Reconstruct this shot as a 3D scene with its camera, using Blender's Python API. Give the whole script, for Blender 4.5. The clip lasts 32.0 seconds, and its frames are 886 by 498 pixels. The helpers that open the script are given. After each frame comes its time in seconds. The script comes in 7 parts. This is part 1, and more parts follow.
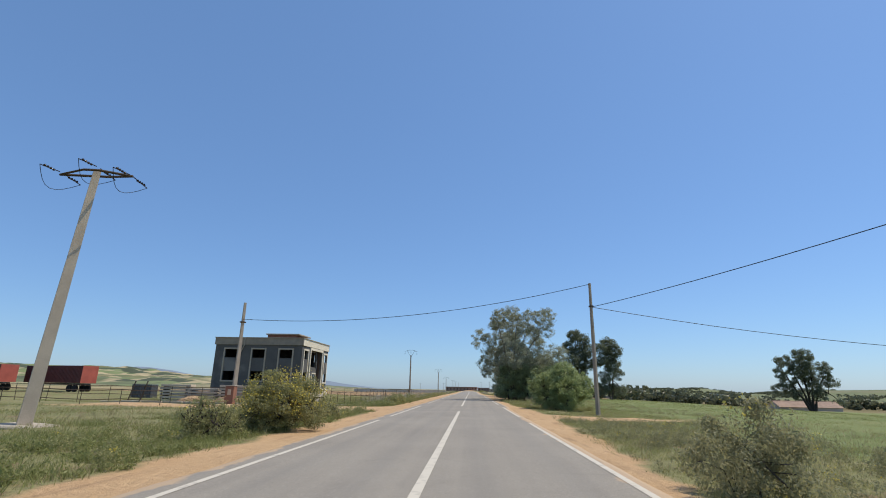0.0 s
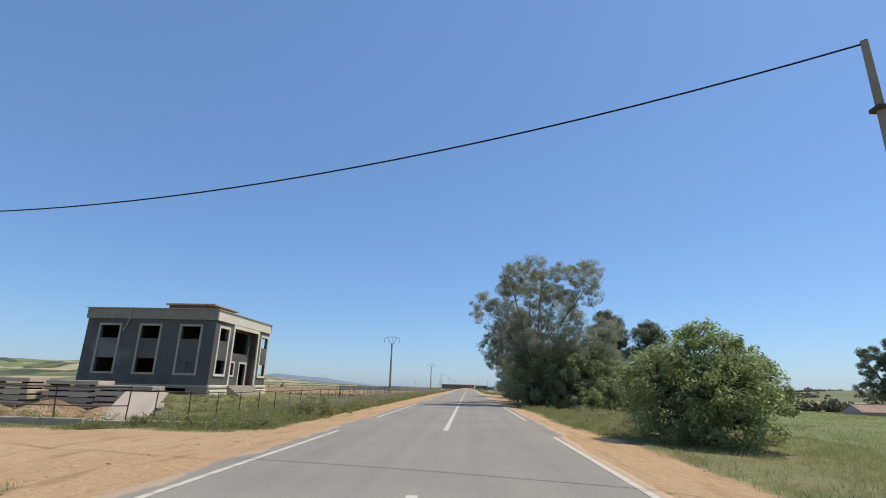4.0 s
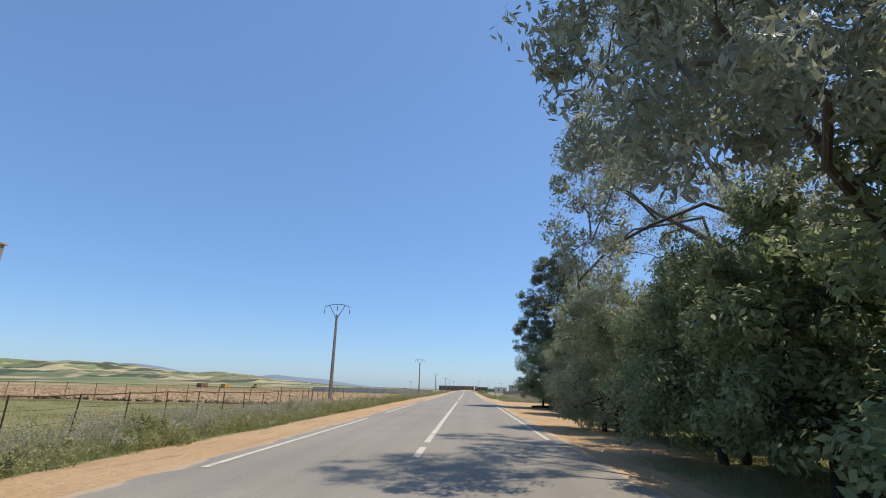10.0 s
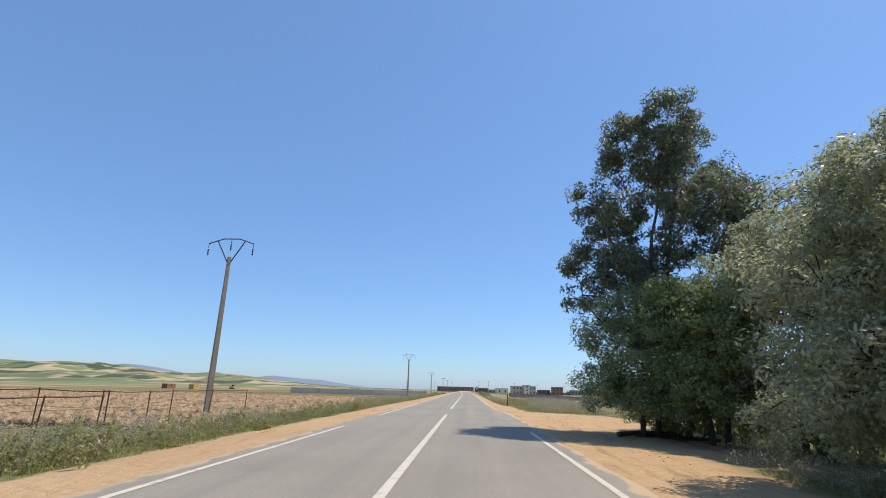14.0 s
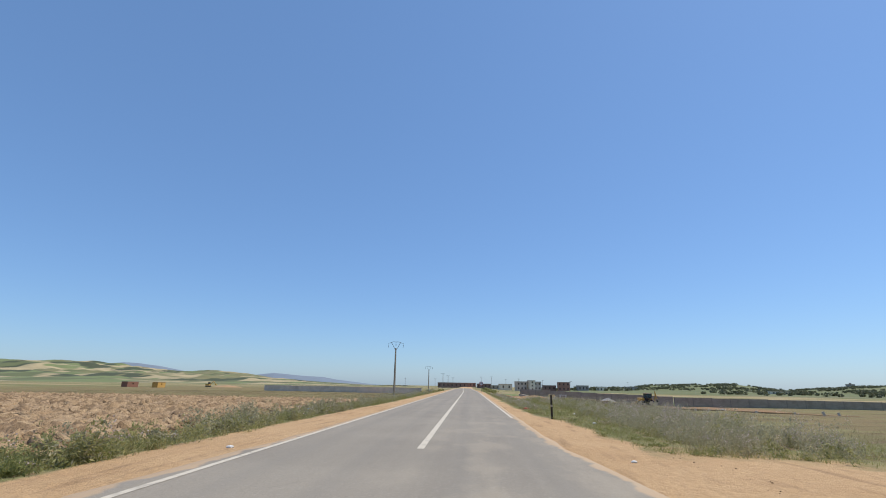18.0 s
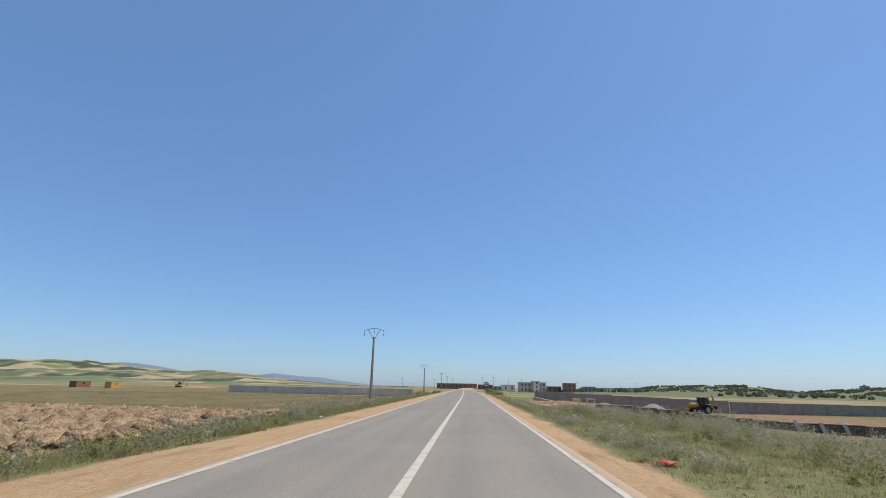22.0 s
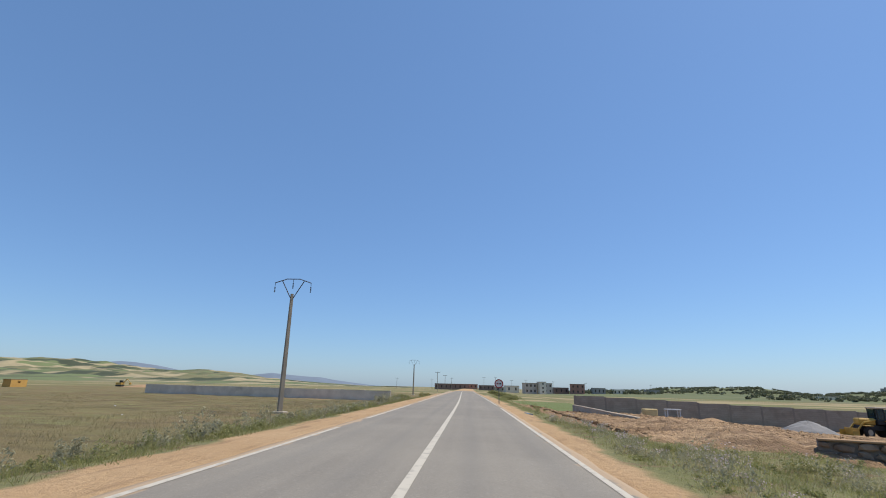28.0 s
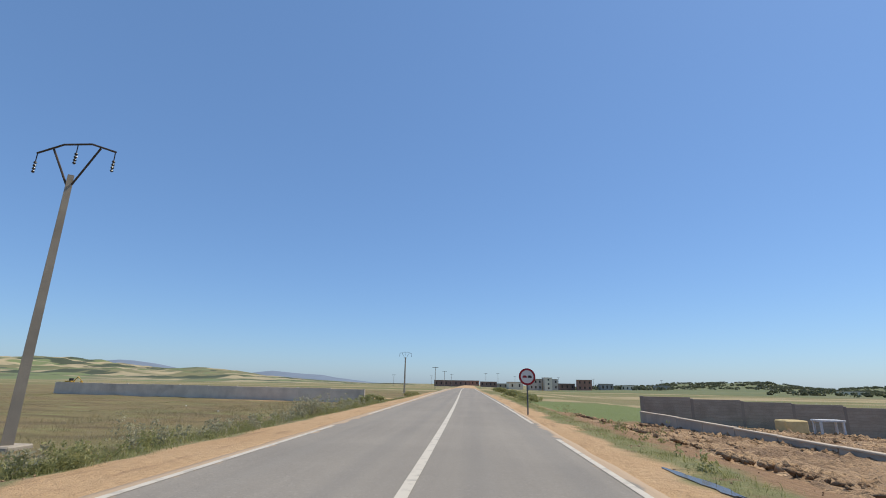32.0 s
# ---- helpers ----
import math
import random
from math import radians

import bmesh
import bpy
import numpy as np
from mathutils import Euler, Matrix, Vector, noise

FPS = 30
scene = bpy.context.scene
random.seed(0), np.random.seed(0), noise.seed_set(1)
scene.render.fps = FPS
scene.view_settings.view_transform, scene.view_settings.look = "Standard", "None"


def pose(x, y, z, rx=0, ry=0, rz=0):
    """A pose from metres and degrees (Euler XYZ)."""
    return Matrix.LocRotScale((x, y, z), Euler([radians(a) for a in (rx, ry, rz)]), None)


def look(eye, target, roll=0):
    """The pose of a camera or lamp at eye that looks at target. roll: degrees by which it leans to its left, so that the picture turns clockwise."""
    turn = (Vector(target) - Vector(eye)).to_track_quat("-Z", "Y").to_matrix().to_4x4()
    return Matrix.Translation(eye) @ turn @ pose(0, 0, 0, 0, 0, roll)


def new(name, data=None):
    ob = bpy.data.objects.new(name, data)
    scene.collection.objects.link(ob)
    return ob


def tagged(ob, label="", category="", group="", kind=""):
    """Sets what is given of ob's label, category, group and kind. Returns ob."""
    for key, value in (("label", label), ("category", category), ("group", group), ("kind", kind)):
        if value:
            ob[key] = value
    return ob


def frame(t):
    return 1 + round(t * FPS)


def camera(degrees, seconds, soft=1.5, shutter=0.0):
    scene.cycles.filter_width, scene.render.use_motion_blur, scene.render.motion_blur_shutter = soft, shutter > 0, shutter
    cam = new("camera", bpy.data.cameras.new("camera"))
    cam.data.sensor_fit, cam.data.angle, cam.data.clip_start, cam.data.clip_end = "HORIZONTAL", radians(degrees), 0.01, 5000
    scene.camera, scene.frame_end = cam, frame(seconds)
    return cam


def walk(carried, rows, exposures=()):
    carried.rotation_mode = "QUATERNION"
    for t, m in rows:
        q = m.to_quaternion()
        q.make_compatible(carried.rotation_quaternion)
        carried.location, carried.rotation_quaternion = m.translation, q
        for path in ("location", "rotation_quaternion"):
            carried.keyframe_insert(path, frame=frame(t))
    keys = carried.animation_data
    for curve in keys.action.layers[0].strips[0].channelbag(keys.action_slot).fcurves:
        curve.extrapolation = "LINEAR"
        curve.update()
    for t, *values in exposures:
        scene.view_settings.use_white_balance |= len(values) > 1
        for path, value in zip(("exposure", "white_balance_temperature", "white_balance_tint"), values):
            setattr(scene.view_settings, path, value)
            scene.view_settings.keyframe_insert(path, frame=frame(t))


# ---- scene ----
cam = camera(84.7, 32.0, 1.0)
PATH = [
    (0, (0.778, 4.843, 1.462), (0.662, 6.763, 2.013), 0.99),
    (1, (0.704, 11.164, 1.453), (0.591, 13.084, 2.002), 0.96),
    (2, (0.628, 17.484, 1.464), (0.519, 19.405, 2.010), 1.01),
    (3, (0.661, 23.924, 1.488), (0.554, 25.846, 2.032), 1.19),
    (3.5, (0.727, 27.440, 1.478), (0.618, 29.362, 2.020), 1.33),
    (5.5, (0.751, 40.161, 1.457), (0.646, 42.083, 2.000), 1.48),
    (6, (0.706, 43.252, 1.445), (0.598, 45.172, 1.995), 1.75),
    (7, (0.742, 49.671, 1.445), (0.635, 51.591, 1.995), 1.75),
    (8, (0.794, 56.218, 1.509), (0.687, 58.139, 2.057), 1.59),
    (9, (0.881, 62.542, 1.458), (0.773, 64.463, 2.006), 1.43),
    (10, (1.043, 68.794, 1.416), (0.936, 70.715, 1.964), 1.43),
    (11, (1.049, 74.839, 1.435), (0.945, 76.759, 1.985), 1.38),
    (12, (1.082, 81.027, 1.481), (0.981, 82.948, 2.031), 1.37),
    (13, (1.162, 87.340, 1.444), (1.058, 89.260, 1.996), 1.46),
    (14, (1.154, 93.644, 1.443), (1.049, 95.563, 1.994), 1.41),
    (15, (1.202, 99.909, 1.463), (1.096, 101.830, 2.012), 1.35),
    (15.5, (1.153, 102.933, 1.469), (1.045, 104.854, 2.017), 1.23),
    (17.5, (1.101, 115.410, 1.445), (0.994, 117.334, 1.980), 0.94),
    (18, (1.095, 118.466, 1.443), (0.987, 120.390, 1.980), 0.96),
    (19, (1.094, 124.431, 1.438), (0.985, 126.354, 1.976), 0.99),
    (20, (1.061, 130.243, 1.424), (0.950, 132.166, 1.965), 1.12),
    (21, (1.025, 135.988, 1.419), (0.913, 137.910, 1.961), 1.15),
    (22, (0.937, 141.712, 1.415), (0.826, 143.634, 1.955), 1.09),
    (23, (0.911, 147.436, 1.421), (0.800, 149.359, 1.961), 1.05),
    (24, (0.892, 153.123, 1.427), (0.782, 155.046, 1.965), 1.01),
    (25, (0.872, 158.756, 1.480), (0.761, 160.679, 2.018), 1.06),
    (25.5, (0.857, 161.510, 1.443), (0.744, 163.433, 1.981), 1.12),
    (27.5, (0.891, 172.382, 1.434), (0.776, 174.303, 1.978), 1.40),
    (28, (0.900, 175.180, 1.406), (0.786, 177.102, 1.948), 1.36),
    (29, (0.900, 180.611, 1.394), (0.785, 182.533, 1.934), 1.33),
    (30, (0.911, 185.957, 1.381), (0.797, 187.880, 1.917), 1.12),
    (31, (0.865, 191.375, 1.367), (0.748, 193.299, 1.903), 1.12),
    (32, (0.823, 196.715, 1.362), (0.708, 198.640, 1.892), 1.03),
]
EXPOSURES = [(0, 0.36), (6, 0.4), (9, 0.43), (11, 0.64), (12.5, 0.76), (14, 0.6), (15.5, 0.52), (18, 0.38), (32, 0.32)]
walk(cam, [(t, look(eye, target, roll)) for t, eye, target, roll in PATH], EXPOSURES)

# ---- light ----
SUN_DIR = Vector((0.93, 0.36, 1.9)).normalized()
world = bpy.data.worlds.new("sky")
scene.world = world
world.use_nodes = True
wn = world.node_tree
wn.nodes.clear()
sky = wn.nodes.new("ShaderNodeTexSky")
sky.sky_type = "NISHITA"
sky.sun_disc = False
sky.sun_elevation = math.asin(SUN_DIR.z)
sky.sun_rotation = math.atan2(SUN_DIR.x, SUN_DIR.y)
sky.air_density, sky.dust_density, sky.ozone_density = 1.0, 0.45, 5.2
tint = wn.nodes.new("ShaderNodeMix")
tint.data_type, tint.blend_type = "RGBA", "MULTIPLY"
tint.inputs["Factor"].default_value = 1.0
tint.inputs[7].default_value = (0.86, 0.98, 1.11, 1.0)
bg = wn.nodes.new("ShaderNodeBackground")
bg.inputs["Strength"].default_value = 0.1
wo = wn.nodes.new("ShaderNodeOutputWorld")
wn.links.new(sky.outputs[0], tint.inputs[6])
haze = wn.nodes.new("ShaderNodeMix")
haze.data_type = "RGBA"
haze.inputs["Factor"].default_value = 0.34
haze.inputs[7].default_value = (1.55, 2.95, 5.4, 1.0)
wn.links.new(tint.outputs[2], haze.inputs[6])
wn.links.new(haze.outputs[2], bg.inputs["Color"])
wn.links.new(bg.outputs[0], wo.inputs["Surface"])
sun = new("sun", bpy.data.lights.new("sun", "SUN"))
sun.data.energy, sun.data.angle, sun.data.color = 3.1, radians(0.5), (1.0, 0.92, 0.78)
sun.matrix_world = look(SUN_DIR * 50, (0, 0, 0))


# ---- helpers of this scene ----
rnd = random.Random(7)


def part(name, bm, material, parent, label=""):
    me = bpy.data.meshes.new(name)
    bm.to_mesh(me)
    bm.free()
    me.materials.append(material)
    ob = new(name, me)
    ob.parent = parent
    if label:
        tagged(ob, label)
    return ob


def thing(name, loc, label, category, group="", kind="", turn=0):
    ob = new(name)
    ob.matrix_world = pose(*loc, 0, 0, turn)
    return tagged(ob, label, category, group, kind)


def add_box(bm, lo, hi, bevel=0.0, m=None):
    r = bmesh.ops.create_cube(bm, size=1.0)
    vs = r["verts"]
    c = [(a + b) / 2 for a, b in zip(lo, hi)]
    s = [b - a for a, b in zip(lo, hi)]
    for v in vs:
        v.co = Vector((v.co.x * s[0] + c[0], v.co.y * s[1] + c[1], v.co.z * s[2] + c[2]))
    if bevel:
        es = list({e for v in vs for e in v.link_edges})
        r2 = bmesh.ops.bevel(bm, geom=es, offset=bevel, segments=1, affect="EDGES")
        vs = list({v for f in r2["faces"] for v in f.verts} | {v for v in vs if v.is_valid})
    if m is not None:
        bmesh.ops.transform(bm, matrix=m, verts=vs)
    return vs


def box(lo, hi, bevel=0.0, m=None):
    bm = bmesh.new()
    add_box(bm, lo, hi, bevel, m)
    return bm


def add_tube(bm, pts, radii, sides=8, caps=True):
    rings = []
    n = len(pts)
    for i, p in enumerate(pts):
        p = Vector(p)
        a = Vector(pts[max(i - 1, 0)])
        b = Vector(pts[min(i + 1, n - 1)])
        d = (b - a).normalized()
        u = d.orthogonal().normalized() if abs(d.z) > 0.95 else d.cross(Vector((0, 0, 1))).normalized()
        if abs(d.z) > 0.95:
            u = Vector((1, 0, 0)) - d * d.x
            u.normalize()
        w = d.cross(u)
        r = radii[i] if isinstance(radii, (list, tuple)) else radii
        rings.append([bm.verts.new(p + (u * math.cos(2 * math.pi * k / sides) + w * math.sin(2 * math.pi * k / sides)) * r) for k in range(sides)])
    for q, r in zip(rings, rings[1:]):
        for k in range(sides):
            bm.faces.new((q[k], q[(k + 1) % sides], r[(k + 1) % sides], r[k]))
    if caps:
        bm.faces.new(rings[0][::-1])
        bm.faces.new(rings[-1])


def tube(pts, radii, sides=8):
    bm = bmesh.new()
    add_tube(bm, pts, radii, sides)
    return bm


def np_mesh(name, verts, faces, materials, parent=None, smooth=False):
    """verts (n, 3), faces (m, k): one mesh object."""
    verts = np.ascontiguousarray(verts, dtype=np.float32)
    faces = np.ascontiguousarray(faces, dtype=np.int32)
    m, k = faces.shape
    me = bpy.data.meshes.new(name)
    me.vertices.add(len(verts))
    me.vertices.foreach_set("co", verts.ravel())
    me.loops.add(m * k)
    me.loops.foreach_set("vertex_index", faces.ravel())
    me.polygons.add(m)
    me.polygons.foreach_set("loop_start", np.arange(0, m * k, k, dtype=np.int32))
    me.update(calc_edges=True)
    me.validate()
    if smooth:
        me.polygons.foreach_set("use_smooth", np.ones(len(me.polygons), dtype=bool))
    for mat in materials if isinstance(materials, (list, tuple)) else [materials]:
        me.materials.append(mat)
    ob = new(name, me)
    ob.parent = parent
    return ob


def grid_faces(nx, ny):
    i = np.arange(nx - 1)[None, :] + nx * np.arange(ny - 1)[:, None]
    return np.stack([i, i + 1, i + 1 + nx, i + nx], -1).reshape(-1, 4)


def sstep(a, b, x):
    t = np.clip((np.asarray(x, float) - a) / (b - a), 0, 1)
    return t * t * (3 - 2 * t)


def waves(x, y, scale, seed, octaves=4):
    """Cheap smooth pseudo-noise in about -1..1."""
    r = np.random.default_rng(seed)
    out = np.zeros(np.broadcast(x, y).shape)
    amp, tot = 1.0, 0.0
    f = 1.0 / scale
    for _ in range(octaves):
        for _ in range(3):
            a = r.uniform(0, 2 * np.pi)
            p = r.uniform(0, 2 * np.pi)
            g = f * r.uniform(0.7, 1.4) * 2 * np.pi
            out = out + amp * np.sin((x * np.cos(a) + y * np.sin(a)) * g + p) / 3
        tot += amp
        amp *= 0.55
        f *= 2.1
    return out / tot * 1.6


def ground_z(x, y):
    """Height of the land: the road lies at 0, the fields a little lower and falling away."""
    x, y = np.asarray(x, float), np.asarray(y, float)
    ax = np.abs(x)
    left = -0.42 * sstep(42, 56, y) - 0.25 * sstep(150, 215, y) - 0.45 * sstep(215, 260, y)
    right = -0.12 - 0.5 * sstep(150, 205, y) - 0.35 * sstep(205, 235, y)
    right = right - 0.9 * sstep(12, 45, x) * sstep(170, 215, y) - 2.1 * sstep(22, 90, x) * (1 - sstep(150, 175, y))
    right = right - 0.3 * sstep(11.5, 15, x) * sstep(158, 172, y) * (1 - sstep(200, 215, y))
    right = right - (1.15 - 0.65 * sstep(196, 222, y)) * sstep(14, 34, x) * sstep(150, 184, y)
    left = left + 0.5 * sstep(18, 26, ax) * (1 - sstep(95, 112, y)) * sstep(60, 75, y)
    low = np.where(x < 0, left, right)
    z = low * sstep(4.6, 10.0, ax) - 0.05 * sstep(3.7, 4.6, ax)
    z = z + 0.07 * waves(x, y, 9.0, 3) * sstep(5.2, 8.0, ax) + 0.02 * waves(x, y, 1.6, 5, 2) * sstep(3.9, 5.0, ax)
    far = np.hypot(x, y - 150)
    z = z - 0.8 * sstep(150, 700, far) - 9.0 * sstep(420, 2600, far)
    z = z - 0.05 * (1 - sstep(3.4, 3.8, ax))
    return z


def gz(x, y):
    return float(ground_z(x, y))


# outer edge of the sandy shoulders: a start width, then (from y, to y, change)
SAND_LEFT = (5.5, [(40, 55, 0.75), (145, 162, -0.7)])
SAND_RIGHT = (4.2, [(13, 26, 0.75), (28, 35, 0.6), (46, 54, -0.65), (84, 92, 0.6), (137, 151, -1.25)])


def sand_edge(x, y):
    out = []
    for start, steps in (SAND_LEFT, SAND_RIGHT):
        e = np.full(np.shape(y), start)
        for a, c, d in steps:
            e = e + d * np.clip((y - a) / (c - a), 0, 1)
        out.append(e)
    return np.where(x < 0, *out)


# ---- materials ----
def mat(name, rough=0.8, metal=0.0):
    m = bpy.data.materials.new(name)
    m.use_nodes = True
    b = m.node_tree.nodes["Principled BSDF"]
    b.inputs["Roughness"].default_value = rough
    b.inputs["Metallic"].default_value = metal
    b.inputs["Specular IOR Level"].default_value = 0.3
    return m, m.node_tree, b


def nd(t, kind, **vals):
    n = t.nodes.new(kind)
    for k, v in vals.items():
        n.inputs[k].default_value = v
    return n


def coords(t, scale=1.0):
    g = t.nodes.new("ShaderNodeNewGeometry")
    mp = t.nodes.new("ShaderNodeMapping")
    mp.inputs["Scale"].default_value = (scale, scale, scale) if isinstance(scale, (int, float)) else scale
    t.links.new(g.outputs["Position"], mp.inputs["Vector"])
    return mp.outputs[0]


def noise_fac(t, scale, lo=0.35, hi=0.65, detail=4.0, vec=None, rough=0.55):
    n = nd(t, "ShaderNodeTexNoise", Scale=scale, Detail=detail, Roughness=rough)
    t.links.new(vec if vec is not None else coords(t), n.inputs["Vector"])
    r = nd(t, "ShaderNodeMapRange")
    r.inputs["From Min"].default_value, r.inputs["From Max"].default_value = lo, hi
    t.links.new(n.outputs["Fac"], r.inputs["Value"])
    return r.outputs[0]


def mix(t, fac, a, b, mode="MIX"):
    m = t.nodes.new("ShaderNodeMix")
    m.data_type, m.blend_type = "RGBA", mode
    for sock, v in ((m.inputs["Factor"], fac), (m.inputs[6], a), (m.inputs[7], b)):
        if isinstance(v, (int, float)):
            sock.default_value = v
        elif isinstance(v, tuple):
            sock.default_value = (*v, 1.0)
        else:
            t.links.new(v, sock)
    return m.outputs[2]


def op(t, kind, a, b=0.0, c=0.0):
    m = t.nodes.new("ShaderNodeMath")
    m.operation = kind
    for i, v in enumerate((a, b, c)):
        if isinstance(v, (int, float)):
            m.inputs[i].default_value = v
        else:
            t.links.new(v, m.inputs[i])
    return m.outputs[0]


def ramp01(t, v, lo, hi):
    r = nd(t, "ShaderNodeMapRange")
    r.interpolation_type = "SMOOTHSTEP"
    r.inputs["From Min"].default_value, r.inputs["From Max"].default_value = lo, hi
    t.links.new(v, r.inputs["Value"])
    return r.outputs[0]


def bump(t, b, height, strength=0.4, dist=0.02):
    n = nd(t, "ShaderNodeBump", Strength=strength, Distance=dist)
    t.links.new(height, n.inputs["Height"])
    t.links.new(n.outputs[0], b.inputs["Normal"])


def simple(name, a, c, scale=6.0, fine=60.0, rough=0.8, metal=0.0, relief=0.3, spots=None):
    """Two tones at two scales with fine relief."""
    m, t, b = mat(name, rough, metal)
    col = mix(t, noise_fac(t, scale), a, c)
    f = noise_fac(t, fine, 0.3, 0.7, 3.0)
    col = mix(t, op(t, "MULTIPLY", f, 0.35), col, tuple(v * 0.6 for v in a))
    if spots:
        col = mix(t, noise_fac(t, scale * 0.35, 0.58, 0.68), col, spots)
    t.links.new(col, b.inputs["Base Color"])
    bump(t, b, f, relief, 0.01)
    return m


def leaf_mat(name, dark, light, back=0.25, rough=0.42):
    m, t, b = mat(name, rough)
    g = t.nodes.new("ShaderNodeNewGeometry")
    col = mix(t, g.outputs["Random Per Island"], dark, light)
    col = mix(t, op(t, "MULTIPLY", noise_fac(t, 0.45, 0.35, 0.65), 0.5), col, tuple(v * 0.75 for v in light))
    t.links.new(col, b.inputs["Base Color"])
    b.inputs["Specular IOR Level"].default_value = 0.2
    tr = t.nodes.new("ShaderNodeBsdfTranslucent")
    t.links.new(col, tr.inputs["Color"])
    ms = t.nodes.new("ShaderNodeMixShader")
    ms.inputs[0].default_value = back
    out = t.nodes["Material Output"]
    t.links.new(b.outputs[0], ms.inputs[1])
    t.links.new(tr.outputs[0], ms.inputs[2])
    t.links.new(ms.outputs[0], out.inputs["Surface"])
    return m


def ground_material():
    m, t, b = mat("land", 0.95)
    g = t.nodes.new("ShaderNodeNewGeometry")
    sx = t.nodes.new("ShaderNodeSeparateXYZ")
    t.links.new(g.outputs["Position"], sx.inputs[0])
    X, Y = sx.outputs[0], sx.outputs[1]
    wob = op(t, "MULTIPLY_ADD", noise_fac(t, 0.35, 0.2, 0.8, 6.0), 1.8, -0.9)
    Xw = op(t, "ADD", X, wob)
    Yw = op(t, "MULTIPLY_ADD", wob, 2.0, Y)
    AX = op(t, "ADD", op(t, "ABSOLUTE", X), op(t, "MULTIPLY", wob, 0.7))
    patch = noise_fac(t, 0.25, 0.35, 0.65, 6.0)
    fine = noise_fac(t, 6.0, 0.3, 0.7, 6.0)
    speck = noise_fac(t, 38.0, 0.3, 0.7, 3.0)
    grass = mix(t, patch, (0.20, 0.20, 0.075), (0.31, 0.27, 0.125))
    grass = mix(t, op(t, "MULTIPLY", fine, 0.6), grass, (0.13, 0.135, 0.055))
    soil = mix(t, fine, (0.27, 0.18, 0.10), (0.20, 0.135, 0.075))
    grass = mix(t, noise_fac(t, 0.9, 0.56, 0.68, 5.0), grass, soil)
    sand = mix(t, patch, (0.58, 0.38, 0.205), (0.50, 0.31, 0.155))
    sand = mix(t, op(t, "MULTIPLY", fine, 0.5), sand, (0.36, 0.215, 0.10))
    sand = mix(t, op(t, "MULTIPLY", speck, 0.3), sand, (0.60, 0.43, 0.25))
    rut = noise_fac(t, 1.0, 0.55, 0.68, 6.0, coords(t, (2.4, 0.35, 1.0)))
    sand = mix(t, op(t, "MULTIPLY", rut, 0.6), sand, (0.30, 0.185, 0.095))
    meadow = mix(t, patch, (0.165, 0.205, 0.06), (0.23, 0.235, 0.088))
    meadow = mix(t, op(t, "MULTIPLY", fine, 0.35), meadow, (0.14, 0.17, 0.055))
    brown = mix(t, patch, (0.26, 0.20, 0.088), (0.20, 0.175, 0.07))
    brown = mix(t, noise_fac(t, 0.09, 0.42, 0.6, 6.0), brown, (0.25, 0.18, 0.085))
    brown = mix(t, op(t, "MULTIPLY", fine, 0.45), brown, (0.12, 0.10, 0.045))
    brown = mix(t, op(t, "MULTIPLY", noise_fac(t, 1.0, 0.5, 0.66, 5.0, coords(t, (0.10, 0.7, 1.0))), 0.75), brown, (0.12, 0.085, 0.042))
    brown = mix(t, op(t, "MULTIPLY", noise_fac(t, 1.0, 0.54, 0.66, 5.0, coords(t, (0.22, 0.5, 1.0))), 0.7), brown, (0.24, 0.23, 0.09))
    far = mix(t, noise_fac(t, 0.012, 0.4, 0.6, 2.0), (0.22, 0.185, 0.085), (0.165, 0.17, 0.065))
    far = mix(t, noise_fac(t, 1.0, 0.52, 0.58, 2.0, coords(t, (0.008, 0.03, 1.0))), far, (0.36, 0.28, 0.15))
    # fields by their place
    col = grass
    rightf = op(t, "MULTIPLY", ramp01(t, Xw, 9.5, 11.5), op(t, "SUBTRACT", 1.0, ramp01(t, Yw, 118, 128)))
    col = mix(t, rightf, col, meadow)
    leftb = op(t, "MULTIPLY", op(t, "SUBTRACT", 1.0, ramp01(t, Xw, -9.6, -8.2)), ramp01(t, Yw, 104, 112))
    col = mix(t, leftb, col, brown)
    rightb = op(t, "MULTIPLY", ramp01(t, Xw, 12.5, 16), ramp01(t, Yw, 122, 130))
    col = mix(t, rightb, col, brown)
    Yf = op(t, "SUBTRACT", Yw, op(t, "MULTIPLY", op(t, "LESS_THAN", X, -6.0), 95.0))
    col = mix(t, ramp01(t, Yf, 238, 262), col, far)
    dist = op(t, "ABSOLUTE", X)
    col = mix(t, ramp01(t, dist, 110, 150), col, far)
    crop = op(t, "MULTIPLY", op(t, "MULTIPLY", ramp01(t, Xw, 6.5, 7.5), ramp01(t, Yw, 231, 233)), op(t, "SUBTRACT", 1.0, ramp01(t, Yw, 268, 274)))
    col = mix(t, crop, col, mix(t, fine, (0.13, 0.17, 0.055), (0.19, 0.21, 0.075)))
    # bare digging by the site wall
    dig = op(t, "MULTIPLY", op(t, "MULTIPLY", ramp01(t, Xw, 5.0, 6.0), op(t, "SUBTRACT", 1.0, ramp01(t, Xw, 55, 60))),
             op(t, "MULTIPLY", ramp01(t, Yw, 196, 200), op(t, "SUBTRACT", 1.0, ramp01(t, Yw, 231, 233))))
    col = mix(t, dig, col, mix(t, fine, (0.35, 0.215, 0.11), (0.22, 0.13, 0.068)))
    # sandy shoulders and tracks
    edges = []
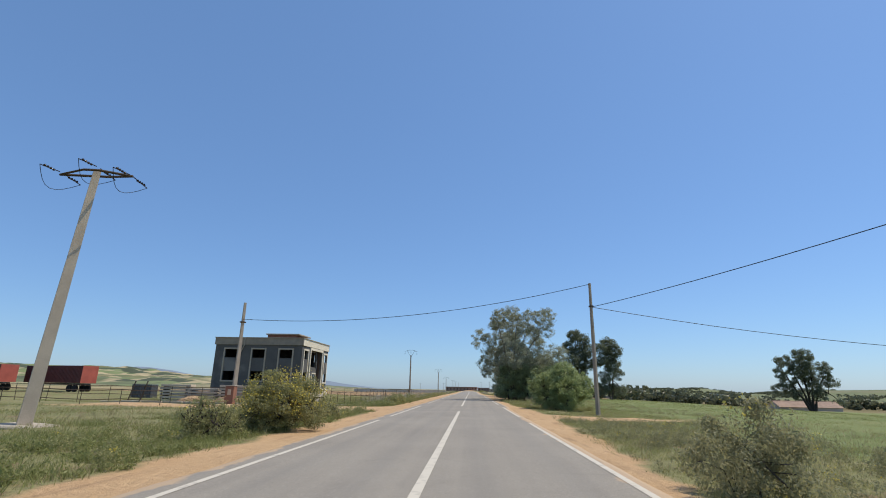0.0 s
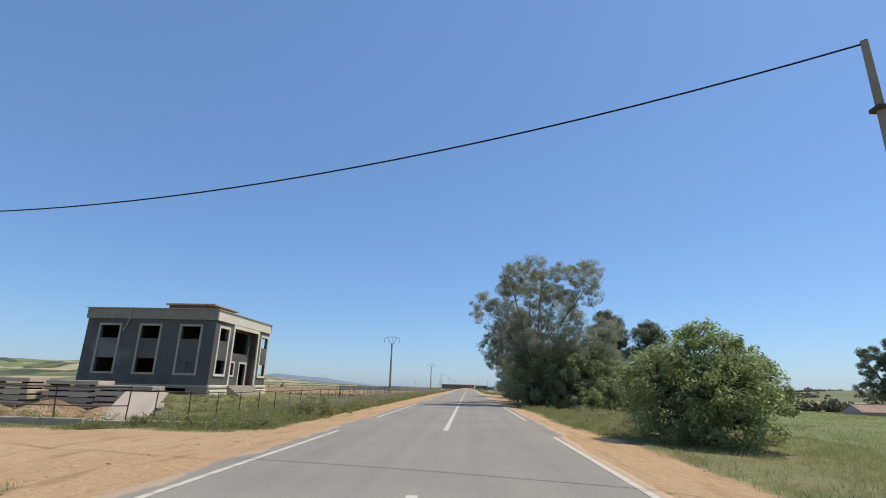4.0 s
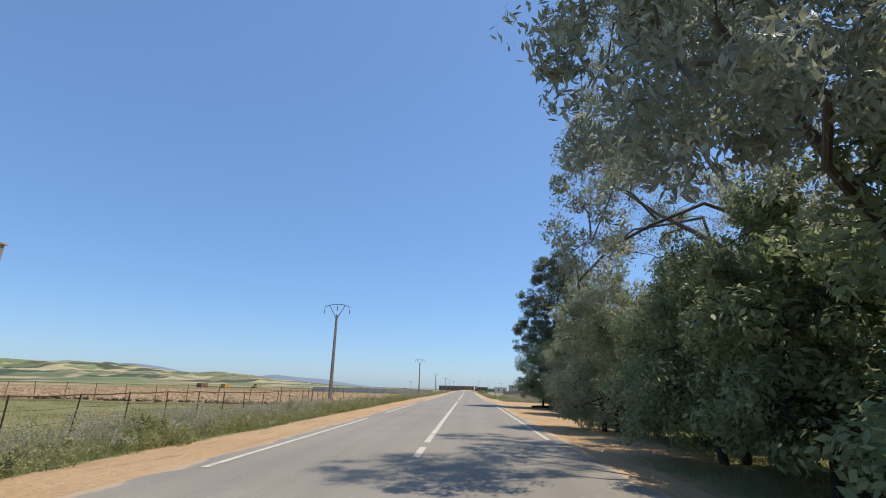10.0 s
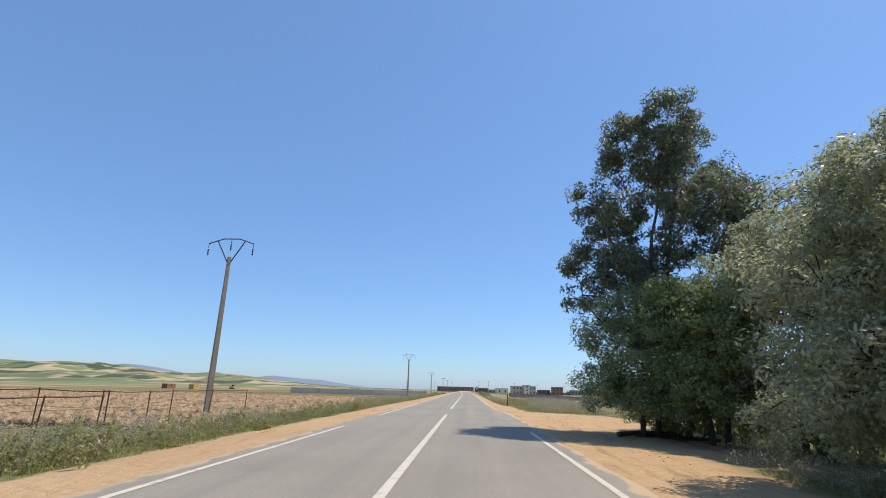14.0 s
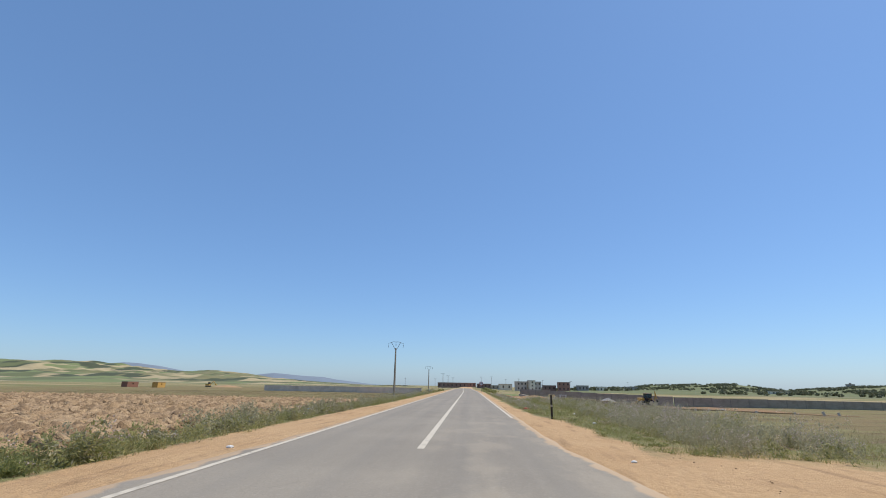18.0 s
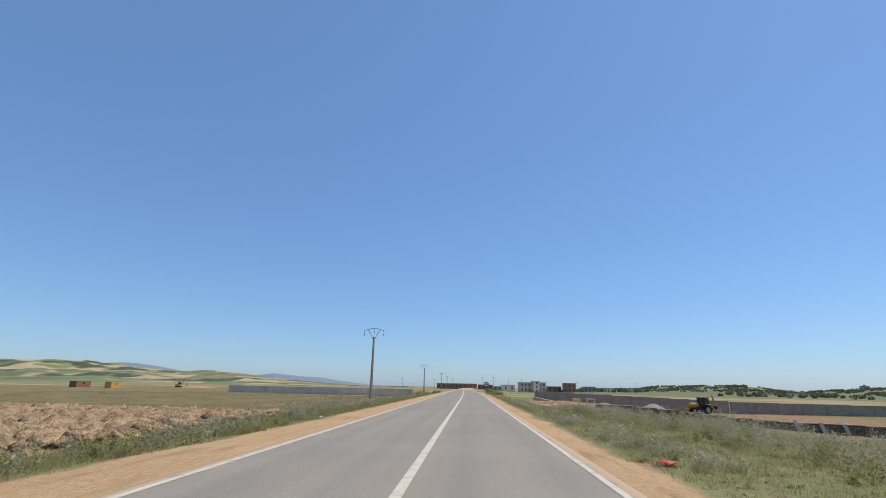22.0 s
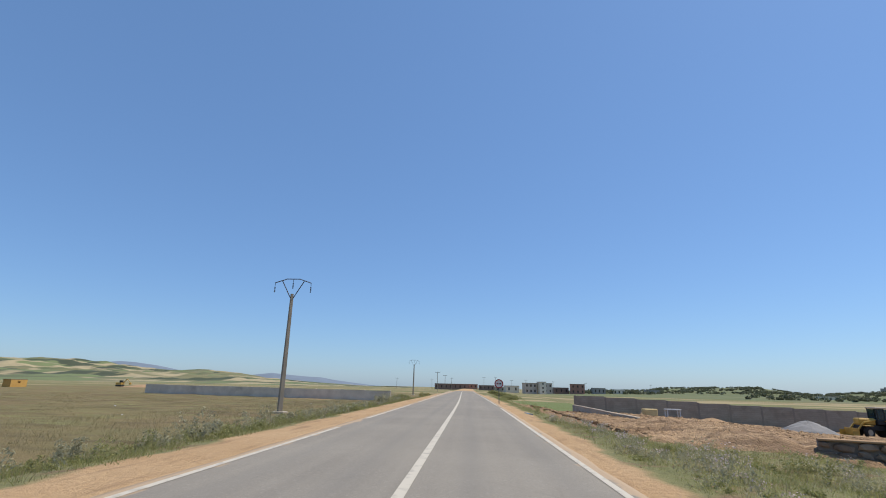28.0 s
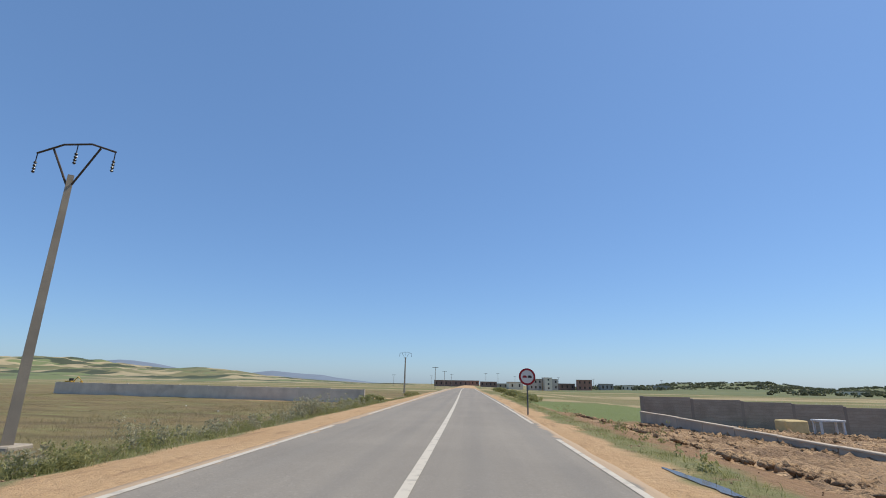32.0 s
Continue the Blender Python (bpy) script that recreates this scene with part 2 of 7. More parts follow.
    for start, steps in (SAND_LEFT, SAND_RIGHT):
        e = start
        for a, c, d in steps:
            e = op(t, "MULTIPLY_ADD", ramp01(t, Y, a, c), d, e)
        edges.append(e)
    side = op(t, "GREATER_THAN", X, 0.0)
    edge = op(t, "ADD", op(t, "MULTIPLY", side, edges[1]), op(t, "MULTIPLY", op(t, "SUBTRACT", 1.0, side), edges[0]))
    wide = op(t, "SUBTRACT", op(t, "ADD", AX, op(t, "MULTIPLY", ramp01(t, Y, 228, 300), 1.5)), edge)
    sh = op(t, "SUBTRACT", 1.0, ramp01(t, wide, -0.2, 0.25))
    trackl = op(t, "MULTIPLY", op(t, "MULTIPLY", op(t, "SUBTRACT", 1.0, ramp01(t, op(t, "ABSOLUTE", op(t, "SUBTRACT", Yw, 42.5)), 4.2, 5.4)),
                op(t, "SUBTRACT", 1.0, ramp01(t, Xw, -5.0, -4.6))), ramp01(t, Xw, -30, -26))
    trackr = op(t, "MULTIPLY", op(t, "SUBTRACT", 1.0, ramp01(t, op(t, "ADD", op(t, "ABSOLUTE", op(t, "SUBTRACT", Yw, 35.8)), op(t, "MULTIPLY", X, 0.12)), 2.6, 3.8)),
                op(t, "MULTIPLY", ramp01(t, Xw, 4, 4.5), op(t, "SUBTRACT", 1.0, ramp01(t, Xw, 11, 17))))
    bay = op(t, "MULTIPLY", op(t, "SUBTRACT", 1.0, ramp01(t, op(t, "ABSOLUTE", op(t, "SUBTRACT", Yw, 119.0)), 11.0, 14.0)),
             op(t, "MULTIPLY", ramp01(t, Xw, 4, 4.5), op(t, "SUBTRACT", 1.0, ramp01(t, Xw, 9.5, 11.5))))
    bay2 = op(t, "MULTIPLY", op(t, "SUBTRACT", 1.0, ramp01(t, op(t, "ABSOLUTE", op(t, "SUBTRACT", Yw, 97.0)), 14.0, 18.0)),
              op(t, "MULTIPLY", ramp01(t, Xw, 4, 4.5), op(t, "SUBTRACT", 1.0, ramp01(t, Xw, 6.6, 7.6))))
    bay = op(t, "MAXIMUM", bay, bay2)
    track2 = op(t, "MULTIPLY", op(t, "SUBTRACT", 1.0, ramp01(t, op(t, "ABSOLUTE", op(t, "SUBTRACT", Yw, 127.0)), 2.0, 3.2)),
                op(t, "MULTIPLY", ramp01(t, Xw, 4, 4.5), op(t, "SUBTRACT", 1.0, ramp01(t, Xw, 34, 40))))
    track3 = op(t, "MULTIPLY", op(t, "SUBTRACT", 1.0, ramp01(t, op(t, "ABSOLUTE", op(t, "SUBTRACT", Yw, 268.0)), 8.0, 13.0)),
                op(t, "MULTIPLY", op(t, "SUBTRACT", 1.0, ramp01(t, Xw, -4.6, -4.0)), ramp01(t, Xw, -34, -22)))
    trackl = op(t, "MAXIMUM", trackl, track3)
    mask = op(t, "MAXIMUM", op(t, "MAXIMUM", sh, trackl), op(t, "MAXIMUM", op(t, "MAXIMUM", trackr, bay), track2))
    col = mix(t, mask, col, sand)
    t.links.new(col, b.inputs["Base Color"])
    bump(t, b, op(t, "ADD", fine, op(t, "MULTIPLY", speck, 0.4)), 0.7, 0.06)
    return m


def road_material():
    m, t, b = mat("worn_asphalt", 0.82)
    g = t.nodes.new("ShaderNodeNewGeometry")
    sx = t.nodes.new("ShaderNodeSeparateXYZ")
    t.links.new(g.outputs["Position"], sx.inputs[0])
    big = noise_fac(t, 0.25, 0.35, 0.65, 5.0)
    col = mix(t, big, (0.255, 0.222, 0.178), (0.31, 0.27, 0.215))
    streak = noise_fac(t, 1.0, 0.35, 0.65, 4.0, coords(t, (2.2, 0.05, 1.0)))
    col = mix(t, op(t, "MULTIPLY", streak, 0.5), col, (0.35, 0.305, 0.24))
    grain = noise_fac(t, 90.0, 0.3, 0.7, 2.0)
    col = mix(t, op(t, "MULTIPLY", grain, 0.35), col, (0.14, 0.13, 0.118))
    vor = nd(t, "ShaderNodeTexVoronoi", Scale=0.55)
    vor.feature = "DISTANCE_TO_EDGE"
    t.links.new(coords(t, (1.0, 0.45, 1.0)), vor.inputs["Vector"])
    crack = op(t, "MULTIPLY", op(t, "LESS_THAN", vor.outputs["Distance"], 0.012), noise_fac(t, 0.6, 0.5, 0.62, 3.0))
    col = mix(t, op(t, "MULTIPLY", crack, 0.1), col, (0.12, 0.105, 0.09))
    stone = noise_fac(t, 22.0, 0.56, 0.66, 3.0)
    col = mix(t, op(t, "MULTIPLY", stone, 0.3), col, (0.40, 0.36, 0.30))
    pit = noise_fac(t, 30.0, 0.58, 0.68, 3.0)
    col = mix(t, op(t, "MULTIPLY", pit, 0.35), col, (0.13, 0.12, 0.108))
    col = mix(t, op(t, "MULTIPLY", noise_fac(t, 0.12, 0.55, 0.6, 6.0), 0.22), col, (0.22, 0.195, 0.16))
    # wheel tracks polished slightly darker, dusty edges
    ax = op(t, "ABSOLUTE", op(t, "SUBTRACT", op(t, "ABSOLUTE", sx.outputs[0]), 1.7))
    lane = ramp01(t, op(t, "ABSOLUTE", op(t, "SUBTRACT", ax, 0.75)), 0.0, 0.4)
    col = mix(t, op(t, "MULTIPLY", op(t, "SUBTRACT", 1.0, lane), 0.2), col, (0.18, 0.168, 0.15))
    edge = ramp01(t, op(t, "ADD", op(t, "ADD", op(t, "ADD", op(t, "ABSOLUTE", sx.outputs[0]), op(t, "MULTIPLY", noise_fac(t, 0.9, 0.2, 0.8, 7.0), 0.55)), op(t, "MULTIPLY", op(t, "MAXIMUM", ramp01(t, sx.outputs[1], 124, 136), op(t, "MULTIPLY", op(t, "GREATER_THAN", sx.outputs[0], 0.0), op(t, "SUBTRACT", 1.0, ramp01(t, sx.outputs[1], 42, 50)))), 0.38)), op(t, "MULTIPLY", op(t, "MULTIPLY", op(t, "GREATER_THAN", sx.outputs[0], 0.0), ramp01(t, sx.outputs[1], 122, 132)), 0.3)), 3.98, 4.1)
    col = mix(t, edge, col, (0.46, 0.33, 0.21))
    near_bay = op(t, "MULTIPLY", ramp01(t, sx.outputs[1], 106, 122), op(t, "SUBTRACT", 1.0, ramp01(t, sx.outputs[1], 136, 150)))
    dust = op(t, "MULTIPLY", op(t, "MULTIPLY", near_bay, ramp01(t, sx.outputs[0], -2.2, 2.6)), noise_fac(t, 1.0, 0.5, 0.62, 6.0, coords(t, (1.1, 0.5, 1.0))))
    col = mix(t, op(t, "MULTIPLY", dust, 0.3), col, (0.43, 0.36, 0.27))
    t.links.new(col, b.inputs["Base Color"])
    bump(t, b, grain, 0.35, 0.008)
    return m


M_LAND = ground_material()
M_ROAD = road_material()


def paint_material():
    m, t, b = mat("road_paint", 0.7)
    wear = noise_fac(t, 4.0, 0.52, 0.8, 6.0)
    col = mix(t, wear, (0.57, 0.51, 0.41), (0.29, 0.255, 0.205))
    t.links.new(col, b.inputs["Base Color"])
    bump(t, b, wear, 0.2, 0.005)
    return m


M_PAINT = paint_material()
M_CONC = simple("pale_concrete", (0.46, 0.395, 0.305), (0.375, 0.32, 0.25), 1.5, 50)
M_CONC_D = simple("old_concrete", (0.35, 0.295, 0.225), (0.27, 0.228, 0.178), 1.2, 40)
M_WALL_L = simple("pale_block_wall", (0.72, 0.62, 0.50), (0.58, 0.49, 0.39), 0.6, 20, spots=(0.44, 0.37, 0.30))
M_PALE = simple("pale_dusty_cement", (0.62, 0.51, 0.38), (0.52, 0.42, 0.31), 1.5, 30)
M_BLOCK = simple("concrete_block", (0.34, 0.265, 0.195), (0.25, 0.20, 0.15), 0.8, 30)
M_RENDER = simple("grey_render", (0.135, 0.128, 0.118), (0.10, 0.096, 0.09), 0.5, 25, spots=(0.19, 0.18, 0.165))
M_CREAM = simple("cream_render", (0.82, 0.74, 0.58), (0.72, 0.64, 0.50), 0.7, 30)
M_BRICK = simple("red_hollow_brick", (0.30, 0.145, 0.095), (0.23, 0.11, 0.075), 2.5, 30)
M_BROWN = simple("brown_brick_reveal", (0.13, 0.085, 0.062), (0.095, 0.064, 0.05), 1.5, 20)
M_DARK = simple("dim_interior_plaster", (0.10, 0.075, 0.06), (0.075, 0.058, 0.048), 1.0, 20)
M_STEEL = simple("galvanised_steel", (0.16, 0.165, 0.17), (0.10, 0.10, 0.105), 8, 60, 0.5, 0.6, 0.1)
M_POST = simple("rusty_dark_steel", (0.075, 0.058, 0.045), (0.12, 0.078, 0.05), 6, 50, 0.75, 0.3, 0.2)
M_CABLE = simple("black_cable", (0.012, 0.012, 0.013), (0.02, 0.02, 0.021), 5, 40, 0.6)
M_GLASS = simple("brown_glass_insulator", (0.03, 0.022, 0.018), (0.05, 0.03, 0.02), 5, 40, 0.2)
M_BARK = simple("eucalyptus_bark", (0.21, 0.17, 0.13), (0.10, 0.08, 0.062), 2.0, 25, 0.9, 0, 0.6)
M_BARK_D = simple("dark_bark", (0.055, 0.043, 0.033), (0.085, 0.068, 0.052), 3.0, 25, 0.9, 0, 0.6)
L_EUC = leaf_mat("eucalyptus_leaf", (0.195, 0.21, 0.13), (0.49, 0.49, 0.345), 0.5)
L_EUC_D = leaf_mat("dark_eucalyptus_leaf", (0.095, 0.12, 0.07), (0.27, 0.29, 0.185), 0.48)
L_OLIVE = leaf_mat("olive_leaf", (0.16, 0.215, 0.07), (0.47, 0.52, 0.235), 0.5)
L_LENT = leaf_mat("lentisk_leaf", (0.13, 0.165, 0.07), (0.42, 0.465, 0.235), 0.46)
L_GREY = leaf_mat("grey_green_leaf", (0.235, 0.255, 0.14), (0.55, 0.555, 0.355), 0.5)
L_GRASS = leaf_mat("roadside_grass", (0.21, 0.225, 0.07), (0.39, 0.37, 0.15), 0.55)
L_GREEN = leaf_mat("green_grass", (0.16, 0.185, 0.055), (0.355, 0.36, 0.135), 0.5)
L_DRY = leaf_mat("dry_grass", (0.25, 0.21, 0.10), (0.42, 0.35, 0.19), 0.35)
L_WEED = leaf_mat("thistle_leaf", (0.205, 0.205, 0.072), (0.45, 0.425, 0.185), 0.5)
L_MAUVE = leaf_mat("mauve_flower", (0.55, 0.42, 0.385), (0.72, 0.585, 0.535), 0.4)
L_SAGE = leaf_mat("grey_sage_leaf", (0.28, 0.255, 0.14), (0.54, 0.49, 0.325), 0.5)
L_YELLOW = leaf_mat("yellow_flower", (0.50, 0.39, 0.06), (0.68, 0.55, 0.12), 0.3)
L_STUBBLE = leaf_mat("olive_stubble", (0.17, 0.14, 0.06), (0.29, 0.24, 0.115), 0.3)
L_SCRUB = leaf_mat("dark_scrub_leaf", (0.075, 0.085, 0.05), (0.17, 0.18, 0.105), 0.45)
L_DRYBUSH = leaf_mat("grey_broom_leaf", (0.19, 0.19, 0.095), (0.38, 0.35, 0.18), 0.5)
L_BUSH = leaf_mat("broom_leaf", (0.20, 0.20, 0.08), (0.40, 0.38, 0.17), 0.5)

# ---- ground, road ----
def spaced(core, reach, growth=1.09):
    """core: sorted positions; goes on outwards by growing steps."""
    core = list(core)
    s = core[1] - core[0]
    a, lo = core[0], []
    while a > -reach:
        s *= growth
        a -= s
        lo.append(a)
    s = core[-1] - core[-2]
    a, hi = core[-1], []
    while a < reach:
        s *= growth
        a += s
        hi.append(a)
    return np.array(lo[::-1] + core + hi)


gx = spaced(np.arange(-14, 14.01, 0.35), 4600, 1.07)
gy = spaced(np.arange(0, 262.01, 0.6), 4700, 1.08)
GX, GY = np.meshgrid(gx, gy)
ground = np_mesh("ground", np.stack([GX, GY, ground_z(GX, GY)], -1).reshape(-1, 3), grid_faces(len(gx), len(gy)), M_LAND, smooth=True)
tagged(ground, "flat farmland with grass, ploughed earth and sandy road shoulders", "ground", kind="structure")


def road_z(y):
    return -0.7 * sstep(260, 620, y)


def road_x(y):
    """The road swings gently to one side past the building site."""
    return -1.1 * sstep(200, 320, y)


def road_sheet():
    ys = np.concatenate([np.arange(-40, 280, 1.5), np.arange(280, 640, 8.0)])
    xs = np.array([-4.1, -3.9, -3.55, -2.0, 0.0, 2.0, 3.55, 3.9, 4.1])
    X, Y = np.meshgrid(xs, ys)
    Z = 0.035 - 0.018 * np.abs(X) / 3.6 + road_z(Y)
    Z[:, [0, -1]] -= 0.09
    edge = 0.12 * waves(Y, Y * 0 + 3, 3.0, 21, 3)
    late = np.maximum(sstep(124, 136, Y), np.where(X > 0, 1 - sstep(42, 50, Y), 0))
    X = X + np.where(np.abs(X) > 3.7, (edge * (1 - 0.6 * late) - (np.abs(X) - 3.58) * 0.75 * late) * np.sign(X), 0)
    X = X - np.where(X > 3.0, 0.33 * sstep(122, 132, Y), 0) + road_x(Y)
    return np_mesh("road", np.stack([X, Y, Z], -1).reshape(-1, 3), grid_faces(len(xs), len(ys)), M_ROAD)


road = tagged(road_sheet(), "worn light-grey asphalt country road with dusty edges", "road", kind="structure")


def stripe(name, x, y0, y1, w, label):
    ys = np.arange(y0, y1 + 0.01, min(2.0, y1 - y0))
    X, Y = np.meshgrid([x - w / 2, x + w / 2], ys)
    Z = 0.041 - 0.018 * np.abs(X) / 3.6 + road_z(Y)
    X = X + road_x(Y)
    ob = np_mesh(name, np.stack([X, Y, Z], -1).reshape(-1, 3), grid_faces(2, len(ys)), M_PAINT)
    return tagged(ob, label, "road marking", "road markings", "structure")


CENTRE = [(-30, 38.5), (48, 71), (73.6, 75.2), (79.4, 81.2), (82.2, 122.9), (130.2, 600)]
for a, c in CENTRE:
    stripe("centre_line", 0.0, a, c, 0.16, "worn white painted centre line on the asphalt")
for s, gaps in ((-1, [(28.8, 31.2), (48, 54), (72.4, 77.5), (92.0, 96.6), (113, 120), (193, 196.5), (213.5, 218)]),
                (1, [(29.6, 33.0), (48, 54.6), (72.4, 84), (112, 600)])):
    y = -30.0
    for a, c in gaps + [(600, 600)]:
        if a - y > 0.1:
            stripe("edge_line", s * 3.4, y, a, 0.13, "worn white painted edge line beside the sandy shoulder")
        y = c
for a, c in ((142, 211.6), (215, 600)):
    stripe("edge_line", 3.05, a, c, 0.12, "worn white painted edge line half covered by sand")

# ---- distance ----
def hill_material():
    m, t, b = mat("hill_fields", 0.95)
    co = coords(t, (1.0, 0.22, 1.0))
    a = mix(t, noise_fac(t, 0.011, 0.45, 0.53, 3.0, co), (0.20, 0.185, 0.092), (0.125, 0.142, 0.066))
    a = mix(t, noise_fac(t, 0.017, 0.5, 0.53, 2.0, co, 0.3), a, (0.40, 0.325, 0.19))
    a = mix(t, noise_fac(t, 0.026, 0.56, 0.585, 1.0, co, 0.3), a, (0.17, 0.2, 0.085))
    a = mix(t, noise_fac(t, 0.02, 0.57, 0.6, 3.0, co), a, (0.062, 0.074, 0.042))
    a = mix(t, op(t, "MULTIPLY", noise_fac(t, 0.05, 0.4, 0.6), 0.22), a, (0.10, 0.11, 0.06))
    t.links.new(a, b.inputs["Base Color"])
    return m


def polar_hills(name, az0, az1, r0, r1, crest, seed, material, label, rough=0.3, nr=46, na=260):
    """Rolling land seen from the road; crest(az) is the skyline's angle in degrees."""
    az = np.linspace(az0, az1, na)
    r = np.linspace(r0, r1, nr)
    A, R = np.meshgrid(np.radians(az), r)
    X, Y = R * np.sin(A), 150 + R * np.cos(A)
    top = np.tan(np.radians(crest(np.degrees(A)))) * (r0 + 0.72 * (r1 - r0))
    u = (R - r0) / (r1 - r0)
    env = np.where(u < 0.72, sstep(0, 0.72, u), 1 - 0.5 * sstep(0.72, 1.0, u))
    roll = 1 + rough * (waves(X, Y, 300.0, seed, 4) + 0.25 * waves(X, Y, 110.0, seed + 2, 2)) * (1 - env * 0.9)
    base = -2.5 - 9.0 * sstep(420, 2600, R)
    Z = base + (top + 1.0 - base) * env * roll
    Z[0] = -8
    return tagged(np_mesh(name, np.stack([X, Y, Z], -1).reshape(-1, 3), grid_faces(na, nr), material, smooth=True),
                  label, "hills", kind="structure")


M_HILL = hill_material()
polar_hills("hills_west", -115, -3.0, 480, 2300, lambda a: np.interp(a, [-115, -60, -44.7, -42.7, -40.3, -37.5, -34.5, -30.5, -28, -24.7, -21.6, -18.4, -15.1, -10.9, -3], [1.4, 1.5, 1.42, 1.4, 1.5, 1.28, 1.0, 0.82, 0.9, 0.76, 0.36, 0.16, 0.0, -0.2, -0.3]),
            31, M_HILL, "rolling green and tan farmed hills on the horizon", 0.8, 110, 520)
M_HILL_E = simple("scrubby_hill", (0.135, 0.155, 0.065), (0.185, 0.19, 0.085), 0.02, 0.2, 0.95, spots=(0.20, 0.175, 0.095))


def east_crest(a):
    return np.interp(a, [8, 13.8, 18, 20, 23.6, 28, 29.6, 30.5, 33, 35.5, 38, 45, 60, 115], [-0.5, -0.1, 0.0, 0.28, 0.38, 0.5, 0.3, 0.12, 0.0, 0.24, 0.41, 0.6, 0.8, 0.8])


polar_hills("hills_east", 8.0, 115, 330, 1100, east_crest,
            37, M_HILL_E, "low green scrubby hills on the horizon", 0.15)
# the haze of distance is put into this blue-grey base colour
M_HAZE_BLUE = simple("haze_blue_mountain", (0.21, 0.25, 0.30), (0.185, 0.225, 0.275), 0.002, 0.01, 1.0)
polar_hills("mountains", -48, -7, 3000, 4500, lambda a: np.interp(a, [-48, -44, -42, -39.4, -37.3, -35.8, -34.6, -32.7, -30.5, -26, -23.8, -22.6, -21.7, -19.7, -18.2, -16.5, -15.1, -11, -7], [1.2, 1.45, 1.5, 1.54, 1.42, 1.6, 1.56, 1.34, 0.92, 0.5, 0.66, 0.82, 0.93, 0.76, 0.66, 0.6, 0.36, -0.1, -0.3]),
            41, M_HAZE_BLUE, "hazy blue mountains far beyond the fields", 0.03, 12, 160)


# ---- foliage ----
def leaf_cloud(centres, radii, counts, size, seed, droop=0.0, aspect=0.45, flat=1.0):
    """Small quads round the centres; droop turns them to hang."""
    r = np.random.default_rng(seed)
    idx = np.repeat(np.arange(len(centres)), counts)
    n = len(idx)
    d = r.normal(size=(n, 3))
    d /= np.linalg.norm(d, axis=1)[:, None]
    rad = np.asarray(radii)[idx] * r.uniform(0.25, 1.0, n) ** 0.6
    p = np.asarray(centres)[idx] + d * rad[:, None] * np.array([1, 1, flat])
    nor = d * 0.9 + np.array([0, 0, 0.55]) + r.normal(0, 0.55, (n, 3))
    ax = np.cross(nor, r.normal(size=(n, 3)))
    ax /= np.linalg.norm(ax, axis=1)[:, None] + 1e-9
    ax[:, 2] -= droop * 1.2
    ax /= np.linalg.norm(ax, axis=1)[:, None] + 1e-9
    sd = np.cross(ax, nor)
    sd /= np.linalg.norm(sd, axis=1)[:, None] + 1e-9
    L = (np.broadcast_to(size, len(centres))[idx] * r.uniform(0.6, 1.4, n))[:, None]
    W = L * aspect
    v = np.stack([p - ax * L * 0.5, p + sd * W * 0.5, p + ax * L * 0.5, p - sd * W * 0.5], 1).reshape(-1, 3)
    return v, np.arange(4 * n).reshape(n, 4)


def clumps_in(lobes, spacing, seed):
    """Scattered clump centres in ellipsoid lobes (x, y, z, rx, ry, rz), denser to the outside."""
    r = np.random.default_rng(seed)
    out = []
    for x, y, z, a, b2, c in lobes:
        n = max(4, int(4.2 * a * b2 * c / spacing ** 3))
        d = r.normal(size=(n, 3))
        d /= np.linalg.norm(d, axis=1)[:, None]
        q = d * (r.uniform(0.15, 1.0, n) ** 0.4)[:, None] * np.array([a, b2, c])
        out.append(q + np.array([x, y, z]))
    return np.concatenate(out)


